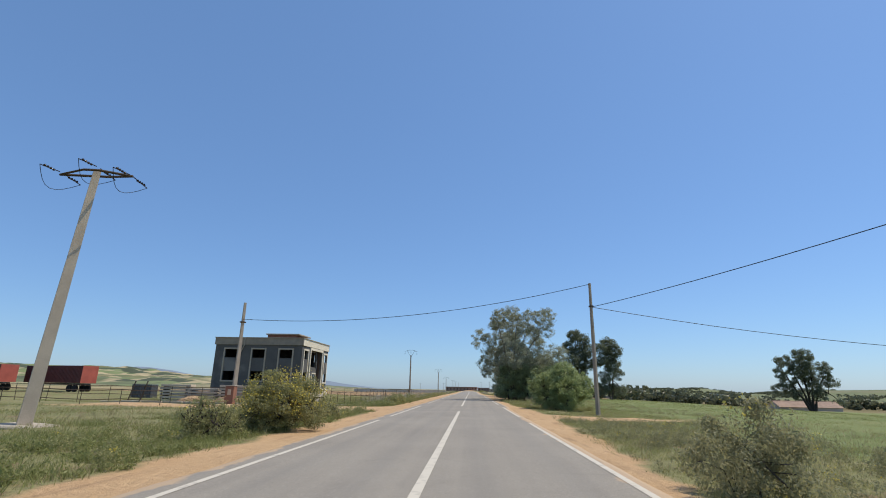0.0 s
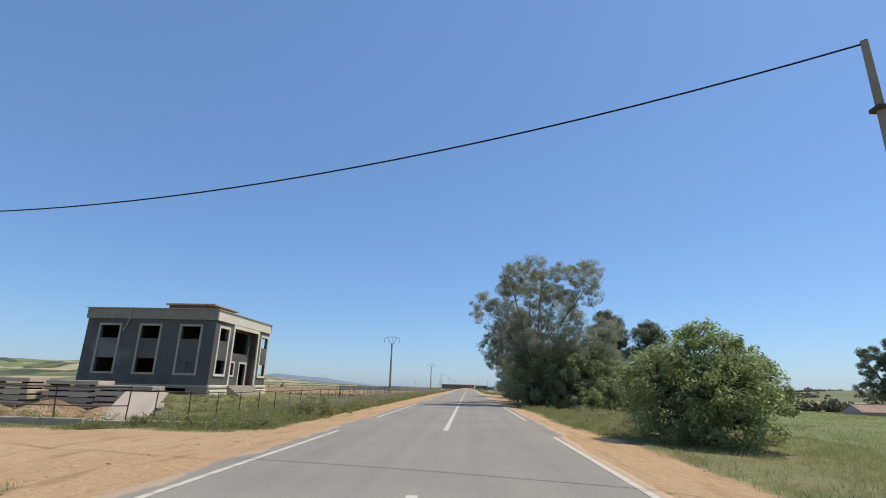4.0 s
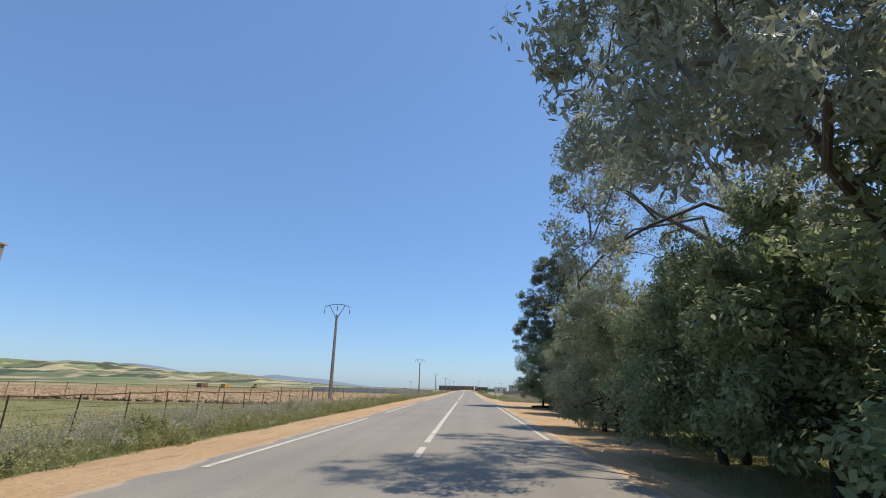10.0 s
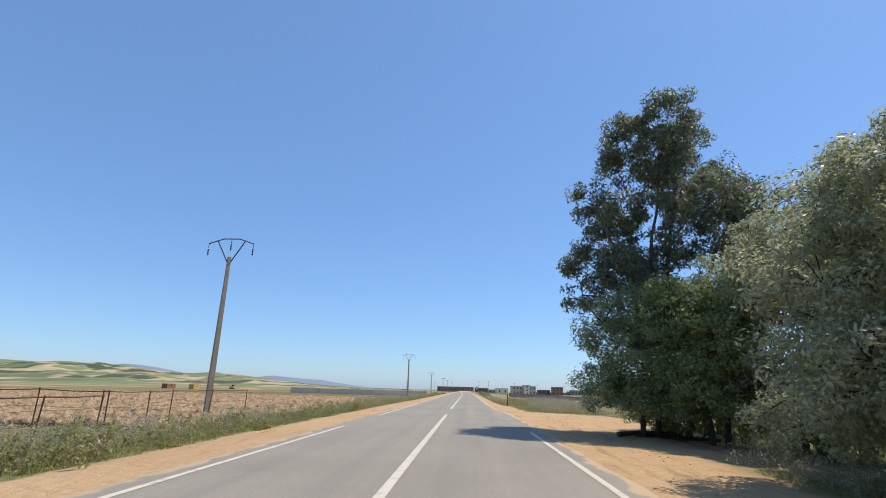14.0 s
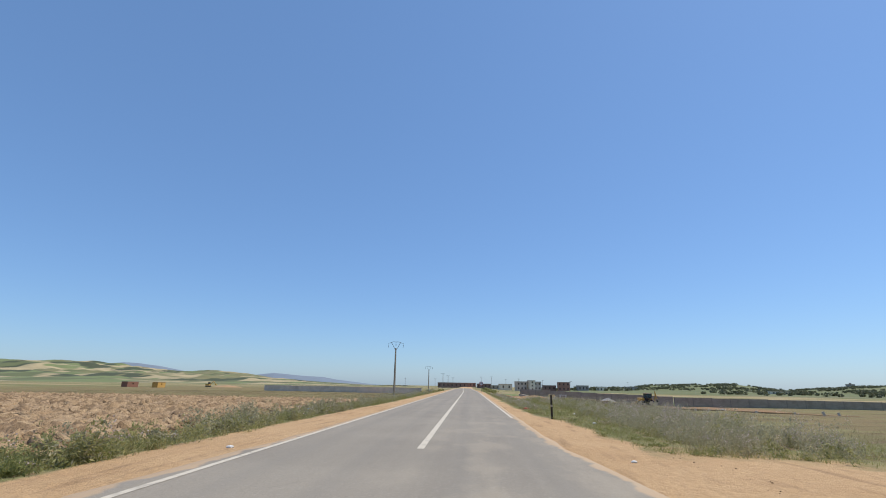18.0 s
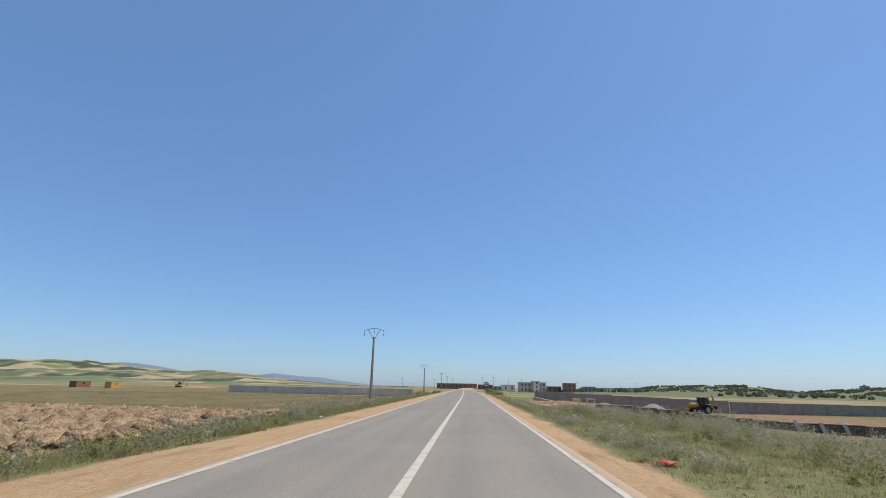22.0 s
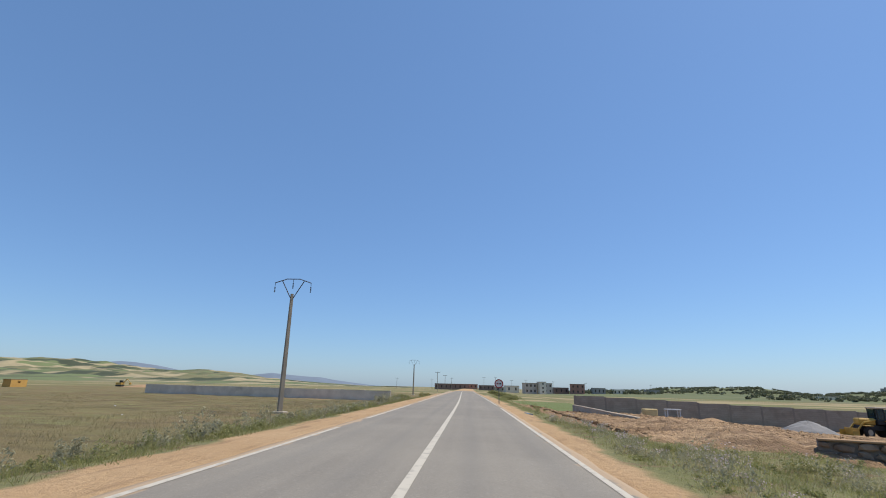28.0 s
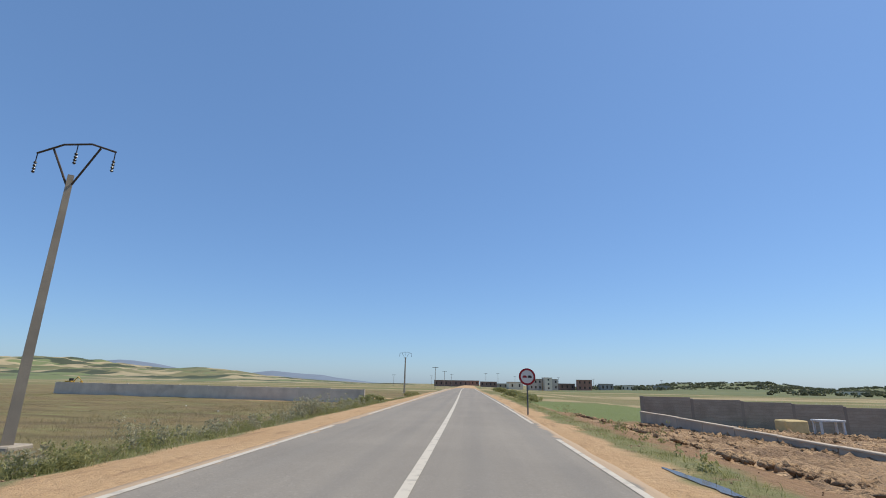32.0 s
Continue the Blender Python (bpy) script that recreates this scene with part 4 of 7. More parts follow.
    part("downpipe", tube([(-34.35, VY0 - 0.22, 8.5), (-34.35, VY0 - 0.22, 7.4), (-34.9, VY0 - 0.1, 6.2)], 0.08, 6), M_CONC, root, "short white pipe")
    # stair head on the roof
    hut = part("stair_head", box((-31.6, 81.5, BAND_Z + 0.25), (-27.0, 86.6, 9.2), 0.02), M_BRICK, root, "red brick stair head")
    part("slab", box((-31.8, 81.2, 9.2), (-26.4, 87.0, 9.38), 0.02), M_CONC, hut, "pale concrete slab")
    # plinth with vents, steps
    z0 = 0.0
    part("plinth", wall_with_holes("x", VY0 + 0.05, 0.3, VX0, VX1, z0 - 0.5, FLOOR_Z - 0.2, [(-37.6, -35.8, 0.12, 0.66), (-34.0, -31.0, 0.08, 0.66), (-29.6, -27.4, 0.12, 0.66)]), M_BLOCK, root)
    part("plinth", box((VX1 - 0.3, VY0 + 0.35, z0 - 0.5), (VX1, VY1, FLOOR_Z - 0.2)), M_CONC, root)
    part("plinth", box((VX0, VY1 - 0.3, z0 - 0.5), (VX1 - 0.3, VY1, FLOOR_Z - 0.2)), M_BLOCK, root)
    part("plinth", box((VX0, VY0 + 0.35, z0 - 0.5), (VX0 + 0.3, VY1 - 0.3, FLOOR_Z - 0.2)), M_BLOCK, root)
    for a, c in ((VY0 - 0.1, PY0 - 0.4), (PY1 + 0.4, VY1 + 0.1)):
        part("ledge", box((VX1, a, FLOOR_Z - 0.22), (VX1 + 0.22, c, FLOOR_Z + 0.03), 0.03), M_CREAM, root, "white moulded base ledge")
        part("base_block", box((VX1, a + 0.1, z0 - 0.5), (VX1 + 0.35, c - 0.1, FLOOR_Z - 0.42), 0.05), M_CREAM, root, "white base block")
    for k in range(5):
        part("step", box((VX1 + 0.3 * (4 - k), PY0 - 0.1, z0 - 0.4), (VX1 + 0.3 * (5 - k), PY1 + 0.1, FLOOR_Z - 0.2 * (4 - k) - 0.05), 0.01), M_CONC, root)
    return root


villa()


# ---- fences ----
def fence(name, pts_posts, rails, label, h=1.4, lean=0.04):
    x0, y0 = pts_posts[0]
    root = thing(name, (x0, y0, gz(x0, y0)), label, "fence")
    base = Vector((x0, y0, gz(x0, y0)))
    tops = []
    me = bpy.data.meshes.new("post")
    bm = tube([(0, 0, -0.2), (0, 0, h)], 0.026, 5)
    bm.to_mesh(me)
    bm.free()
    me.materials.append(M_POST)
    for x, y in pts_posts:
        z = gz(x, y)
        ob = new("post", me)
        ob.parent = root
        a, c = rnd.gauss(0, lean), rnd.gauss(0, lean)
        ob.matrix_basis = Matrix.Translation(Vector((x, y, z)) - base) @ Euler((a, c, 0)).to_matrix().to_4x4()
        tops.append((x - base.x, y - base.y, z - base.z, c, -a))
    for rh, r in rails:
        pts = [(x + sx * rh, y + sy * rh, z + rh) for x, y, z, sx, sy in tops]
        fine = []
        for p, q in zip(pts, pts[1:]):
            fine += [p, tuple((a + b2) / 2 - (0.03 if i == 2 else 0) for i, (a, b2) in enumerate(zip(p, q)))]
        fine.append(pts[-1])
        part("rail" if r > 0.01 else "wire", tube(fine, r, 4), M_POST, root)
    return root


fence("roadside_fence", [(-12.3 - 0.0 * k, 51.5 + 2.62 * k) for k in range(24)], [(1.36, 0.022), (0.95, 0.006), (0.5, 0.006)], "low dark wire fence on thin steel posts in weeds")
fence("cross_fence", [(-12.4 - 2.8 * k, 112.3) for k in range(16)], [(1.5, 0.02), (0.9, 0.006)], "low dark wire fence across the field edge", 1.55)
fence("field_fence", [(-12.9, 112.6), (-13.0, 115.7), (-13.0, 117.4), (-13.0, 121.0), (-13.0, 125.6)], [(1.5, 0.018), (0.9, 0.006)], "low dark wire fence beside a power pole", 1.55)
fence("yard_fence", [(-12.6 - 2.7 * k, 50.2 - 0.25 * k) for k in range(16)], [(1.45, 0.025), (0.75, 0.02)], "dark steel post and rail yard fence", 1.5)
fence("back_fence", [(-22 - 3.0 * k, 41.0 - 0.1 * k) for k in range(8)], [(1.0, 0.03), (0.35, 0.025)], "low dark steel rail fence in grass", 1.05)


# ---- trees ----
def spread(rows, seed, deep=1.6):
    """Crown lobes from (x, z, r), scattered in depth."""
    r = random.Random(seed)
    return [(x, r.uniform(-deep, deep), z, q * r.uniform(1.0, 1.2), q * 1.25, q * r.uniform(0.9, 1.1)) for x, z, q in rows]


UPPER_CROWN = [(-3.4, 14.0, 1.8), (-4.7, 13.4, 1.1), (-1.9, 15.0, 1.2), (-0.3, 14.3, 1.1), (1.7, 14.8, 1.3), (0.5, 12.5, 1.4), (4.2, 14.2, 1.6),
               (4.5, 11.7, 1.1), (2.7, 11.7, 1.4), (-1.6, 12.0, 1.4), (2.8, 9.5, 1.4)]
LEFT_BOUGH = [(-7.5, 10.9, 1.2), (-8.2, 9.4, 0.9), (-5.9, 10.2, 1.3), (-4.6, 8.7, 1.3), (-6.4, 7.7, 1.2), (-5.3, 6.6, 1.2), (-6.9, 5.9, 1.1), (-3.0, 9.2, 1.2), (-6.7, 4.6, 0.9), (-5.2, 4.9, 1.0), (-3.9, 7.3, 1.0)]
MIDDLE_CROWN = [(-0.7, 9.2, 1.2), (0.4, 7.6, 1.3), (-2.2, 7.1, 1.2), (1.6, 7.1, 1.2), (-4.0, 5.9, 1.1), (3.4, 7.6, 1.1), (-2.6, 5.6, 1.2), (-0.8, 6.2, 1.3), (1.0, 5.8, 1.3), (2.8, 6.0, 1.3)]
RIGHT_BOUGH = [(5.5, 8.6, 1.1), (7.0, 8.6, 1.1), (7.6, 7.7, 1.0), (5.8, 7.0, 1.2), (4.3, 6.7, 1.1), (6.4, 5.5, 0.9), (5.1, 5.2, 0.9)]
BIG_LIMBS = [[(-1.2, 0.3, -0.3), (-2.0, 0.2, 4.0), (-2.9, -0.3, 6.9), (-3.1, -0.5, 9.2), (-4.2, -0.6, 12.8)],
             [(-0.9, -0.1, -0.3), (-1.4, -0.5, 4.0), (-1.6, -0.8, 6.4), (-1.5, -0.9, 9.0), (-0.8, -1.0, 13.6)],
             [(-0.5, 0.4, -0.3), (-0.8, 0.7, 4.0), (-0.8, 0.9, 6.4), (0.1, 1.0, 9.0), (1.5, 1.1, 13.6)],
             [(-0.2, 0.0, -0.3), (0.0, 0.0, 4.0), (0.3, -0.3, 6.4), (1.5, -0.5, 9.2), (4.1, -0.5, 13.0)],
             [(-1.4, 0.0, -0.3), (-2.5, 0.2, 3.8), (-4.0, 0.4, 6.5), (-5.5, 0.4, 8.8), (-7.3, 0.3, 10.6)],
             [(0.1, 0.2, -0.3), (1.2, 0.4, 3.8), (3.0, 0.5, 6.0), (5.0, 0.4, 7.3), (7.2, 0.2, 8.0)]]
REAR_CROWN = [(-4.4, 3.4, 4.5, 1.0), (-4.3, 3.4, 5.9, 1.0), (-3.8, 4.2, 6.9, 0.9), (-4.5, 4.2, 3.7, 0.8), (-2.4, 7.5, 7.4, 1.1), (-1.7, 8.5, 8.6, 1.2), (-2.8, 6.5, 9.6, 1.2), (-1.0, 9.5, 6.6, 1.1), (-0.1, 9.5, 9.4, 1.3), (1.1, 10.5, 8.0, 1.3), (-2.2, 9.5, 5.9, 0.8), (0, 10.5, 6.0, 1.0),
              (4.2, 5.0, 6.0, 1.4), (1.8, 8.6, 6.2, 1.3), (-0.6, 3.6, 5.4, 1.2), (3.4, 1.6, 5.6, 1.1),
              (-2.8, 5.5, 11.0, 1.4), (-0.3, 6.5, 11.8, 1.5), (1.7, 7.5, 10.6, 1.5), (-1.8, 11.5, 9.6, 1.3), (2.7, 5.5, 9.0, 1.5)]
REAR_LIMBS = [[(-0.6, 1.5, -0.3), (-0.8, 3.0, 3.6), (-1.0, 5.5, 7.0), (-0.6, 7.5, 10.6)], [(-0.2, 1.6, -0.3), (-0.6, 4.2, 3.8), (-1.6, 7.0, 6.2), (-2.4, 8.8, 8.0)], [(0.2, 1.4, -0.3), (0.6, 4.0, 4.0), (1.0, 7.5, 7.2), (1.6, 7.8, 10.0)]]
NEAR = 0.775
FRONT_CROWN = [(x * NEAR, y - (1.9 if x < -5.0 else 0.7), 0.2 + z * NEAR, a * NEAR, b3 * NEAR * 1.2, c * NEAR) for x, y, z, a, b3, c in spread([(x, z, q * 1.05) for x, z, q in UPPER_CROWN], 5) + spread(LEFT_BOUGH, 6, 1.0) + spread(MIDDLE_CROWN, 7, 2.2) + spread(RIGHT_BOUGH, 8)]
FRONT_LIMBS = [[(x * NEAR, y - 0.7 * min(1.0, max(0.0, z) / 5.0), z * NEAR + 0.2) for x, y, z in limb] for limb in BIG_LIMBS]
tree("eucalyptus_tree", (7.8, 74.5), FRONT_CROWN + [(x, y, z, q, q, q * 0.9) for x, y, z, q in REAR_CROWN], [],
     L_EUC, M_BARK, "tall spreading eucalyptus tree with drooping grey-green leaves", 101, 0.37, 0.57, 92, 0.126, 0.6, 0.31, 0.1, limbs=FRONT_LIMBS + REAR_LIMBS, inner_from=3.2)
tree("eucalyptus_tree", (23.8, 112.0), spread([(-0.6, 13.0, 1.5), (0.9, 12.2, 1.5), (-1.6, 10.6, 1.5), (1.6, 9.8, 1.5), (0.0, 9.0, 1.6), (-1.8, 7.6, 1.5), (1.8, 7.2, 1.4), (0.0, 5.6, 1.6)], 9),
     [], L_EUC_D, M_BARK, "dark slender eucalyptus tree behind taller trees", 102, 0.6, 0.66, 100, 0.2, 0.5, 0.36, 0.16,
     limbs=[[(0, 0, -0.3), (-0.3, 0, 4.0), (-0.8, 0.2, 8.0), (-0.6, 0.2, 12.4)], [(0.3, 0.2, -0.3), (0.6, 0.2, 4.0), (1.0, 0.0, 8.0), (1.0, 0, 11.6)]])
tree("eucalyptus_tree", (29.6, 112.0), spread([(0.2, 11.2, 1.5), (-1.4, 10.2, 1.4), (1.2, 9.8, 1.5), (0.2, 8.6, 1.6), (-1.8, 7.6, 1.3), (1.6, 7.4, 1.4), (0.4, 6.2, 1.3), (1.8, 5.0, 1.1), (-1.2, 4.4, 1.3)], 12)
     + spread([(-1.6, 1.9, 1.3), (0.6, 2.2, 1.5), (2.2, 1.8, 1.2)], 13),
     [], L_EUC_D, M_BARK, "grey-green eucalyptus tree with dark shrubs at its foot", 312, 0.6, 0.68, 96, 0.2, 0.5, 0.34, 0.16,
     limbs=[[(0, 0, -0.3), (0.1, 0, 4.0), (-0.3, 0.2, 7.0), (0.1, 0.2, 11.2)], [(0.4, 0.2, -0.3), (0.9, 0.2, 4.0), (1.7, 0.0, 7.0), (1.8, 0, 9.6)]])
tree("eucalyptus_tree", (8.6, 113.5), spread([(-0.4, 12.5, 1.05), (1.0, 12.9, 1.05), (2.2, 12.5, 1.1), (0.6, 11.4, 1.2), (2.1, 10.9, 1.1), (-0.8, 11.2, 0.9), (-2.1, 9.8, 0.85), (-1.9, 8.9, 0.8), (-0.4, 9.7, 1.1), (1.2, 9.4, 1.1), (-0.7, 8.0, 1.0), (-2.2, 7.0, 0.95), (1.2, 7.9, 1.1), (-2.5, 5.6, 0.8), (-1.1, 6.3, 1.1), (0.6, 6.6, 1.1)], 10)
     + spread([(3.2, 10.2, 1.0), (4.2, 9.4, 1.0), (3.0, 8.4, 1.1), (4.8, 7.8, 1.1), (3.2, 6.8, 1.1), (5.6, 6.4, 1.1)], 11),
     [], L_EUC_D, M_BARK, "tall eucalyptus tree with dark drooping leaves at a sandy lay-by", 121, 0.46, 0.54, 74, 0.18, 0.5, 0.34, 0.12,
     limbs=[[(0.2, 0, -0.3), (0.3, 0.1, 4.0), (0.1, 0.2, 7.2), (0.5, 0.1, 9.0), (0.9, 0, 12.2)], [(0.5, 0.3, -0.3), (0.6, 0.4, 4.5), (1.0, 0.3, 8.0), (1.6, 0.2, 10.6), (1.9, 0.2, 12.6)], [(0.8, 0, -0.3), (1.6, 0.2, 4.0), (2.6, 0.3, 6.6), (3.4, 0.3, 8.4), (4.0, 0.2, 9.6)],
            [(0.0, 0, -0.3), (-0.4, 0, 4.0), (-1.0, 0, 6.6), (-2.0, 0, 9.2)]])
# evergreens under and between the tall trees: place, half width, height, seed, leaf
# 218, 219, 220 and 223 are added behind the row to cast shade on it
thicket = [(6.1, 72.8, 1.9, 4.9, 201, L_LENT), (8.6, 71.6, 2.1, 5.1, 215, L_LENT), (10.9, 72.2, 2.1, 4.7, 202, L_LENT), (13.0, 74.8, 2.3, 4.2, 211, L_LENT), (7.0, 77.2, 2.2, 5.6, 216, L_LENT), (7.2, 81.0, 2.6, 5.8, 203, L_LENT), (11.2, 79.4, 3.0, 5.8, 214, L_LENT), (8.7, 85.4, 2.4, 5.6, 204, L_GREY),
           (6.7, 89.3, 2.2, 7.0, 205, L_GREY), (10.0, 87.0, 2.3, 7.4, 217, L_GREY), (10.9, 93.2, 2.3, 5.6, 213, L_GREY), (15.0, 84.0, 2.8, 6.6, 218, L_LENT), (15.2, 91.0, 2.8, 6.6, 219, L_LENT), (15.6, 98.6, 2.8, 6.8, 220, L_LENT), (8.8, 96.8, 1.5, 2.6, 221, L_LENT), (11.4, 98.0, 2.4, 5.4, 206, L_GREY), (9.2, 102.2, 3.0, 7.2, 207, L_GREY), (12.8, 105.6, 3.2, 7.4, 208, L_GREY), (14.6, 101.6, 2.8, 8.9, 222, L_GREY), (12.8, 95.4, 2.6, 7.4, 223, L_LENT),
           (7.7, 112.4, 2.6, 6.0, 209, L_LENT), (9.4, 110.8, 2.4, 6.2, 210, L_OLIVE), (11.4, 109.4, 2.4, 8.2, 224, L_GREY), (11.8, 116.4, 2.8, 6.4, 212, L_LENT)]
for x, y, w, h, s, leaf in thicket:
    r = random.Random(s)
    lobes = [(0, 0, h * 0.70, w * 0.62, w * 0.62, h * 0.22)]
    for k in range(6):
        a = k * 1.05 + r.uniform(-0.3, 0.3)
        lobes.append((math.cos(a) * w * 0.55, math.sin(a) * w * 0.55, h * r.uniform(0.48, 0.72), w * r.uniform(0.4, 0.5), w * r.uniform(0.4, 0.5), h * r.uniform(0.16, 0.21)))
        lobes.append((math.cos(a + 0.5) * w * 0.62, math.sin(a + 0.5) * w * 0.62, max(1.15, h * r.uniform(0.2, 0.34)), w * 0.48, w * 0.48, 0.9))
    for k in range(5):
        a = r.uniform(0, 6.28)
        d = r.uniform(0.1, 0.6)
        lobes.append((math.cos(a) * w * d, math.sin(a) * w * d, h * (0.94 - 0.22 * d), w * 0.2, w * 0.2, h * 0.085))
    if s in (205, 217, 218):
        for k in range(8):
            a = k * 0.8 + r.uniform(-0.2, 0.2)
            lobes.append((math.cos(a) * w * 0.5, math.sin(a) * w * 0.5, r.uniform(0.7, 1.1), w * 0.36, w * 0.36, 0.7))
    tree("evergreen_tree", (x, y), lobes, [(-0.25, 0.1, 1.5), (0.3, 0.3, 1.6)], leaf, M_BARK_D,
         "dense dark evergreen tree with several low trunks by the road" if leaf is L_LENT else "dense grey-green olive-like tree with low dark trunks by the road",
         s, *((0.46, 0.66, 120, 0.15) if y < 79 else (0.44, 0.54, 96, 0.11)), 0.0, 0.44, 0.09, "row of roadside evergreens")
lob = [(0, 0, 2.6, 1.7, 1.7, 1.3), (-1.4, 0, 1.9, 1.2, 1.4, 1.2), (1.35, 0.2, 2.0, 1.25, 1.4, 1.3), (0.2, -1.4, 1.7, 1.4, 1.2, 1.1), (0, 1.5, 1.9, 1.5, 1.2, 1.2), (1.7, -0.6, 1.4, 0.9, 0.9, 0.7), (-1.4, -0.8, 0.95, 1.1, 1.1, 0.85), (0.2, -1.6, 0.85, 1.2, 1.0, 0.75)]
tree("olive_tree", (8.3, 47.8), lob, [(-0.4, 0, 0.9), (0.5, 0.3, 1.0)], L_OLIVE, M_BARK_D, "rounded bright green olive tree with low branching trunks", 301, 0.34, 0.44, 75, 0.12, 0.0, 0.45, 0.12)
tree("lone_eucalyptus", (75.0, 121.0), spread([(-1.0, 11.6, 1.6), (-2.9, 10.6, 1.6), (1.2, 10.8, 1.6), (-4.2, 8.2, 1.5), (3.0, 8.8, 1.6), (-1.2, 8.8, 2.0), (1.2, 7.0, 1.8), (-3.2, 6.0, 1.6), (4.2, 6.2, 1.5), (0.6, 4.8, 1.4), (-4.6, 4.6, 1.3), (3.6, 4.0, 1.3), (-2.2, 3.6, 1.3), (4.8, 2.4, 0.9), (1.8, 2.8, 1.1)], 14, 2.2),
     [], L_EUC_D, M_BARK_D, "lone spreading dark eucalyptus tree in a green meadow", 313, 0.66, 0.85, 84, 0.28, 0.4, 0.36, 0.3,
     limbs=[[(0.2, 0, -0.4), (-0.6, 0, 3.0), (-1.8, 0.2, 6.4), (-2.8, 0.2, 10.0)], [(0.4, 0.2, -0.4), (0.2, 0.2, 3.4), (-0.4, 0, 7.4), (-0.8, 0, 11.0)], [(0.6, 0, -0.4), (1.0, 0.2, 3.2), (1.4, 0.3, 7.0), (1.4, 0.2, 10.4)],
            [(0.8, -0.2, -0.4), (1.8, -0.2, 3.0), (3.0, -0.2, 5.6), (3.8, -0.3, 7.4)], [(0, -0.2, -0.4), (-1.4, -0.3, 2.6), (-3.0, -0.2, 5.0), (-4.2, -0.2, 7.6)]])


def bush(name, loc, w, h, leaf, label, seed, flower=None, per=56, size=0.11, group="", twigs=True):
    r = random.Random(seed)
    lobes = [(0, 0, h * 0.55, w * 0.36, w * 0.36, h * 0.42)]
    for k in range(6):
        a = k * 1.05 + r.uniform(-0.3, 0.3)
        lobes.append((math.cos(a) * w * 0.28, math.sin(a) * w * 0.28, h * r.uniform(0.25, 0.5), w * 0.24, w * 0.24, h * r.uniform(0.25, 0.4)))
    root = tree(name, loc, lobes, [(-0.1, 0, 0.3), (0.15, 0.1, 0.3)], leaf, M_BARK_D, label, seed, 0.26, 0.36, per, size, -0.5, 0.34, 0.05 if twigs else 0.02, group, twigs)
    if flower:
        cs = clumps_in(lobes, 0.42, seed + 7)
        cs = cs[cs[:, 2] > h * flower[1]] * np.array([1.06, 1.06, 1.05])
        v, f = leaf_cloud(cs, np.full(len(cs), 0.25), np.full(len(cs), flower[2]), 0.06, seed + 8, 0, 0.8)
        tagged(np_mesh("blossom", v, f, L_YELLOW, root), "small yellow blossom", kind="stuff")
    return root


bush("broom_bush", (-5.95, 22.6), 3.3, 2.15, L_BUSH, "large rounded broom bush with yellow flowers by the road", 401, (0, 0.3, 22), 84, 0.08)
bush("broom_bush", (-7.0, 19.8), 2.3, 1.2, L_BUSH, "low grey-green broom bush with few yellow flowers", 402, (0, 0.6, 4), 80, 0.08)
bush("broom_bush", (-8.8, 29.5), 2.6, 1.3, L_BUSH, "low broom bush in roadside grass", 403, (0, 0.45, 10), 70, 0.08)
bush("broom_bush", (-6.9, 26.4), 2.5, 1.15, L_BUSH, "low spreading broom bush with yellow flowers", 413, (0, 0.35, 14), 70, 0.08)
bush("broom_bush", (-6.5, 29.0), 2.2, 1.0, L_BUSH, "low spreading broom bush with yellow flowers", 414, (0, 0.35, 12), 70, 0.08)
bush("broom_bush", (5.0, 13.0), 2.05, 1.5, L_DRYBUSH, "wild tangled broom bush with yellow flower heads", 404, (0, 0.78, 8), 120, 0.065, twigs=False)
bush("broom_bush", (10.6, 16.5), 2.2, 0.95, L_DRYBUSH, "wild tangled broom bush with few yellow flowers", 405, (0, 0.7, 2), 70, 0.07, twigs=False)
bush("roadside_shrub", (9.3, 53.5), 3.4, 1.75, L_BUSH, "dense dark roadside shrub with some yellow flowers", 406, (0, 0.5, 5))
bush("roadside_shrub", (8.2, 50.8), 2.2, 1.6, L_LENT, "dense dark roadside shrub", 407)
for k, (x, y, w, h) in enumerate([(8.6, 77.6, 2.6, 1.5), (11.2, 78.2, 2.8, 1.4), (9.2, 83.2, 2.6, 1.5), (10.4, 87.8, 2.8, 1.7), (8.4, 91.8, 2.4, 1.4), (9.6, 93.8, 2.8, 1.6), (11.4, 95.8, 2.8, 1.8), (9.8, 99.0, 2.6, 1.7), (12.6, 100.4, 3.0, 2.0), (12.0, 104.0, 2.8, 1.9), (10.6, 107.6, 2.6, 1.9), (9.2, 113.6, 2.6, 1.6), (11.2, 113.0, 2.8, 1.9)]):
    bush("understorey_shrub", (x, y), w, h, L_OLIVE if k % 3 == 2 else L_LENT, "low leafy shrub in the shade under roadside trees", 460 + k, None, 44, 0.1, "shrubs under the trees", twigs=False)
bush("roadside_shrub", (9.9, 69.6), 2.2, 1.9, L_OLIVE, "green shrub at the foot of tall trees", 408)
bush("roadside_shrub", (-6.9, 55.6), 2.5, 1.2, L_WEED, "leafy grey-green shrub beside a wire fence", 409, None, 40, 0.11, twigs=False)
bush("roadside_shrub", (-7.6, 33.6), 1.7, 0.9, L_WEED, "small leafy grey-green shrub in verge grass", 411, None, 60, 0.075)
bush("roadside_shrub", (-9.6, 31.6), 1.5, 0.7, L_WEED, "small leafy grey-green shrub in verge grass", 412, None, 60, 0.075)
bush("roadside_shrub", (-8.9, 84.5), 1.4, 0.8, L_WEED, "small leafy shrub in weeds", 410)

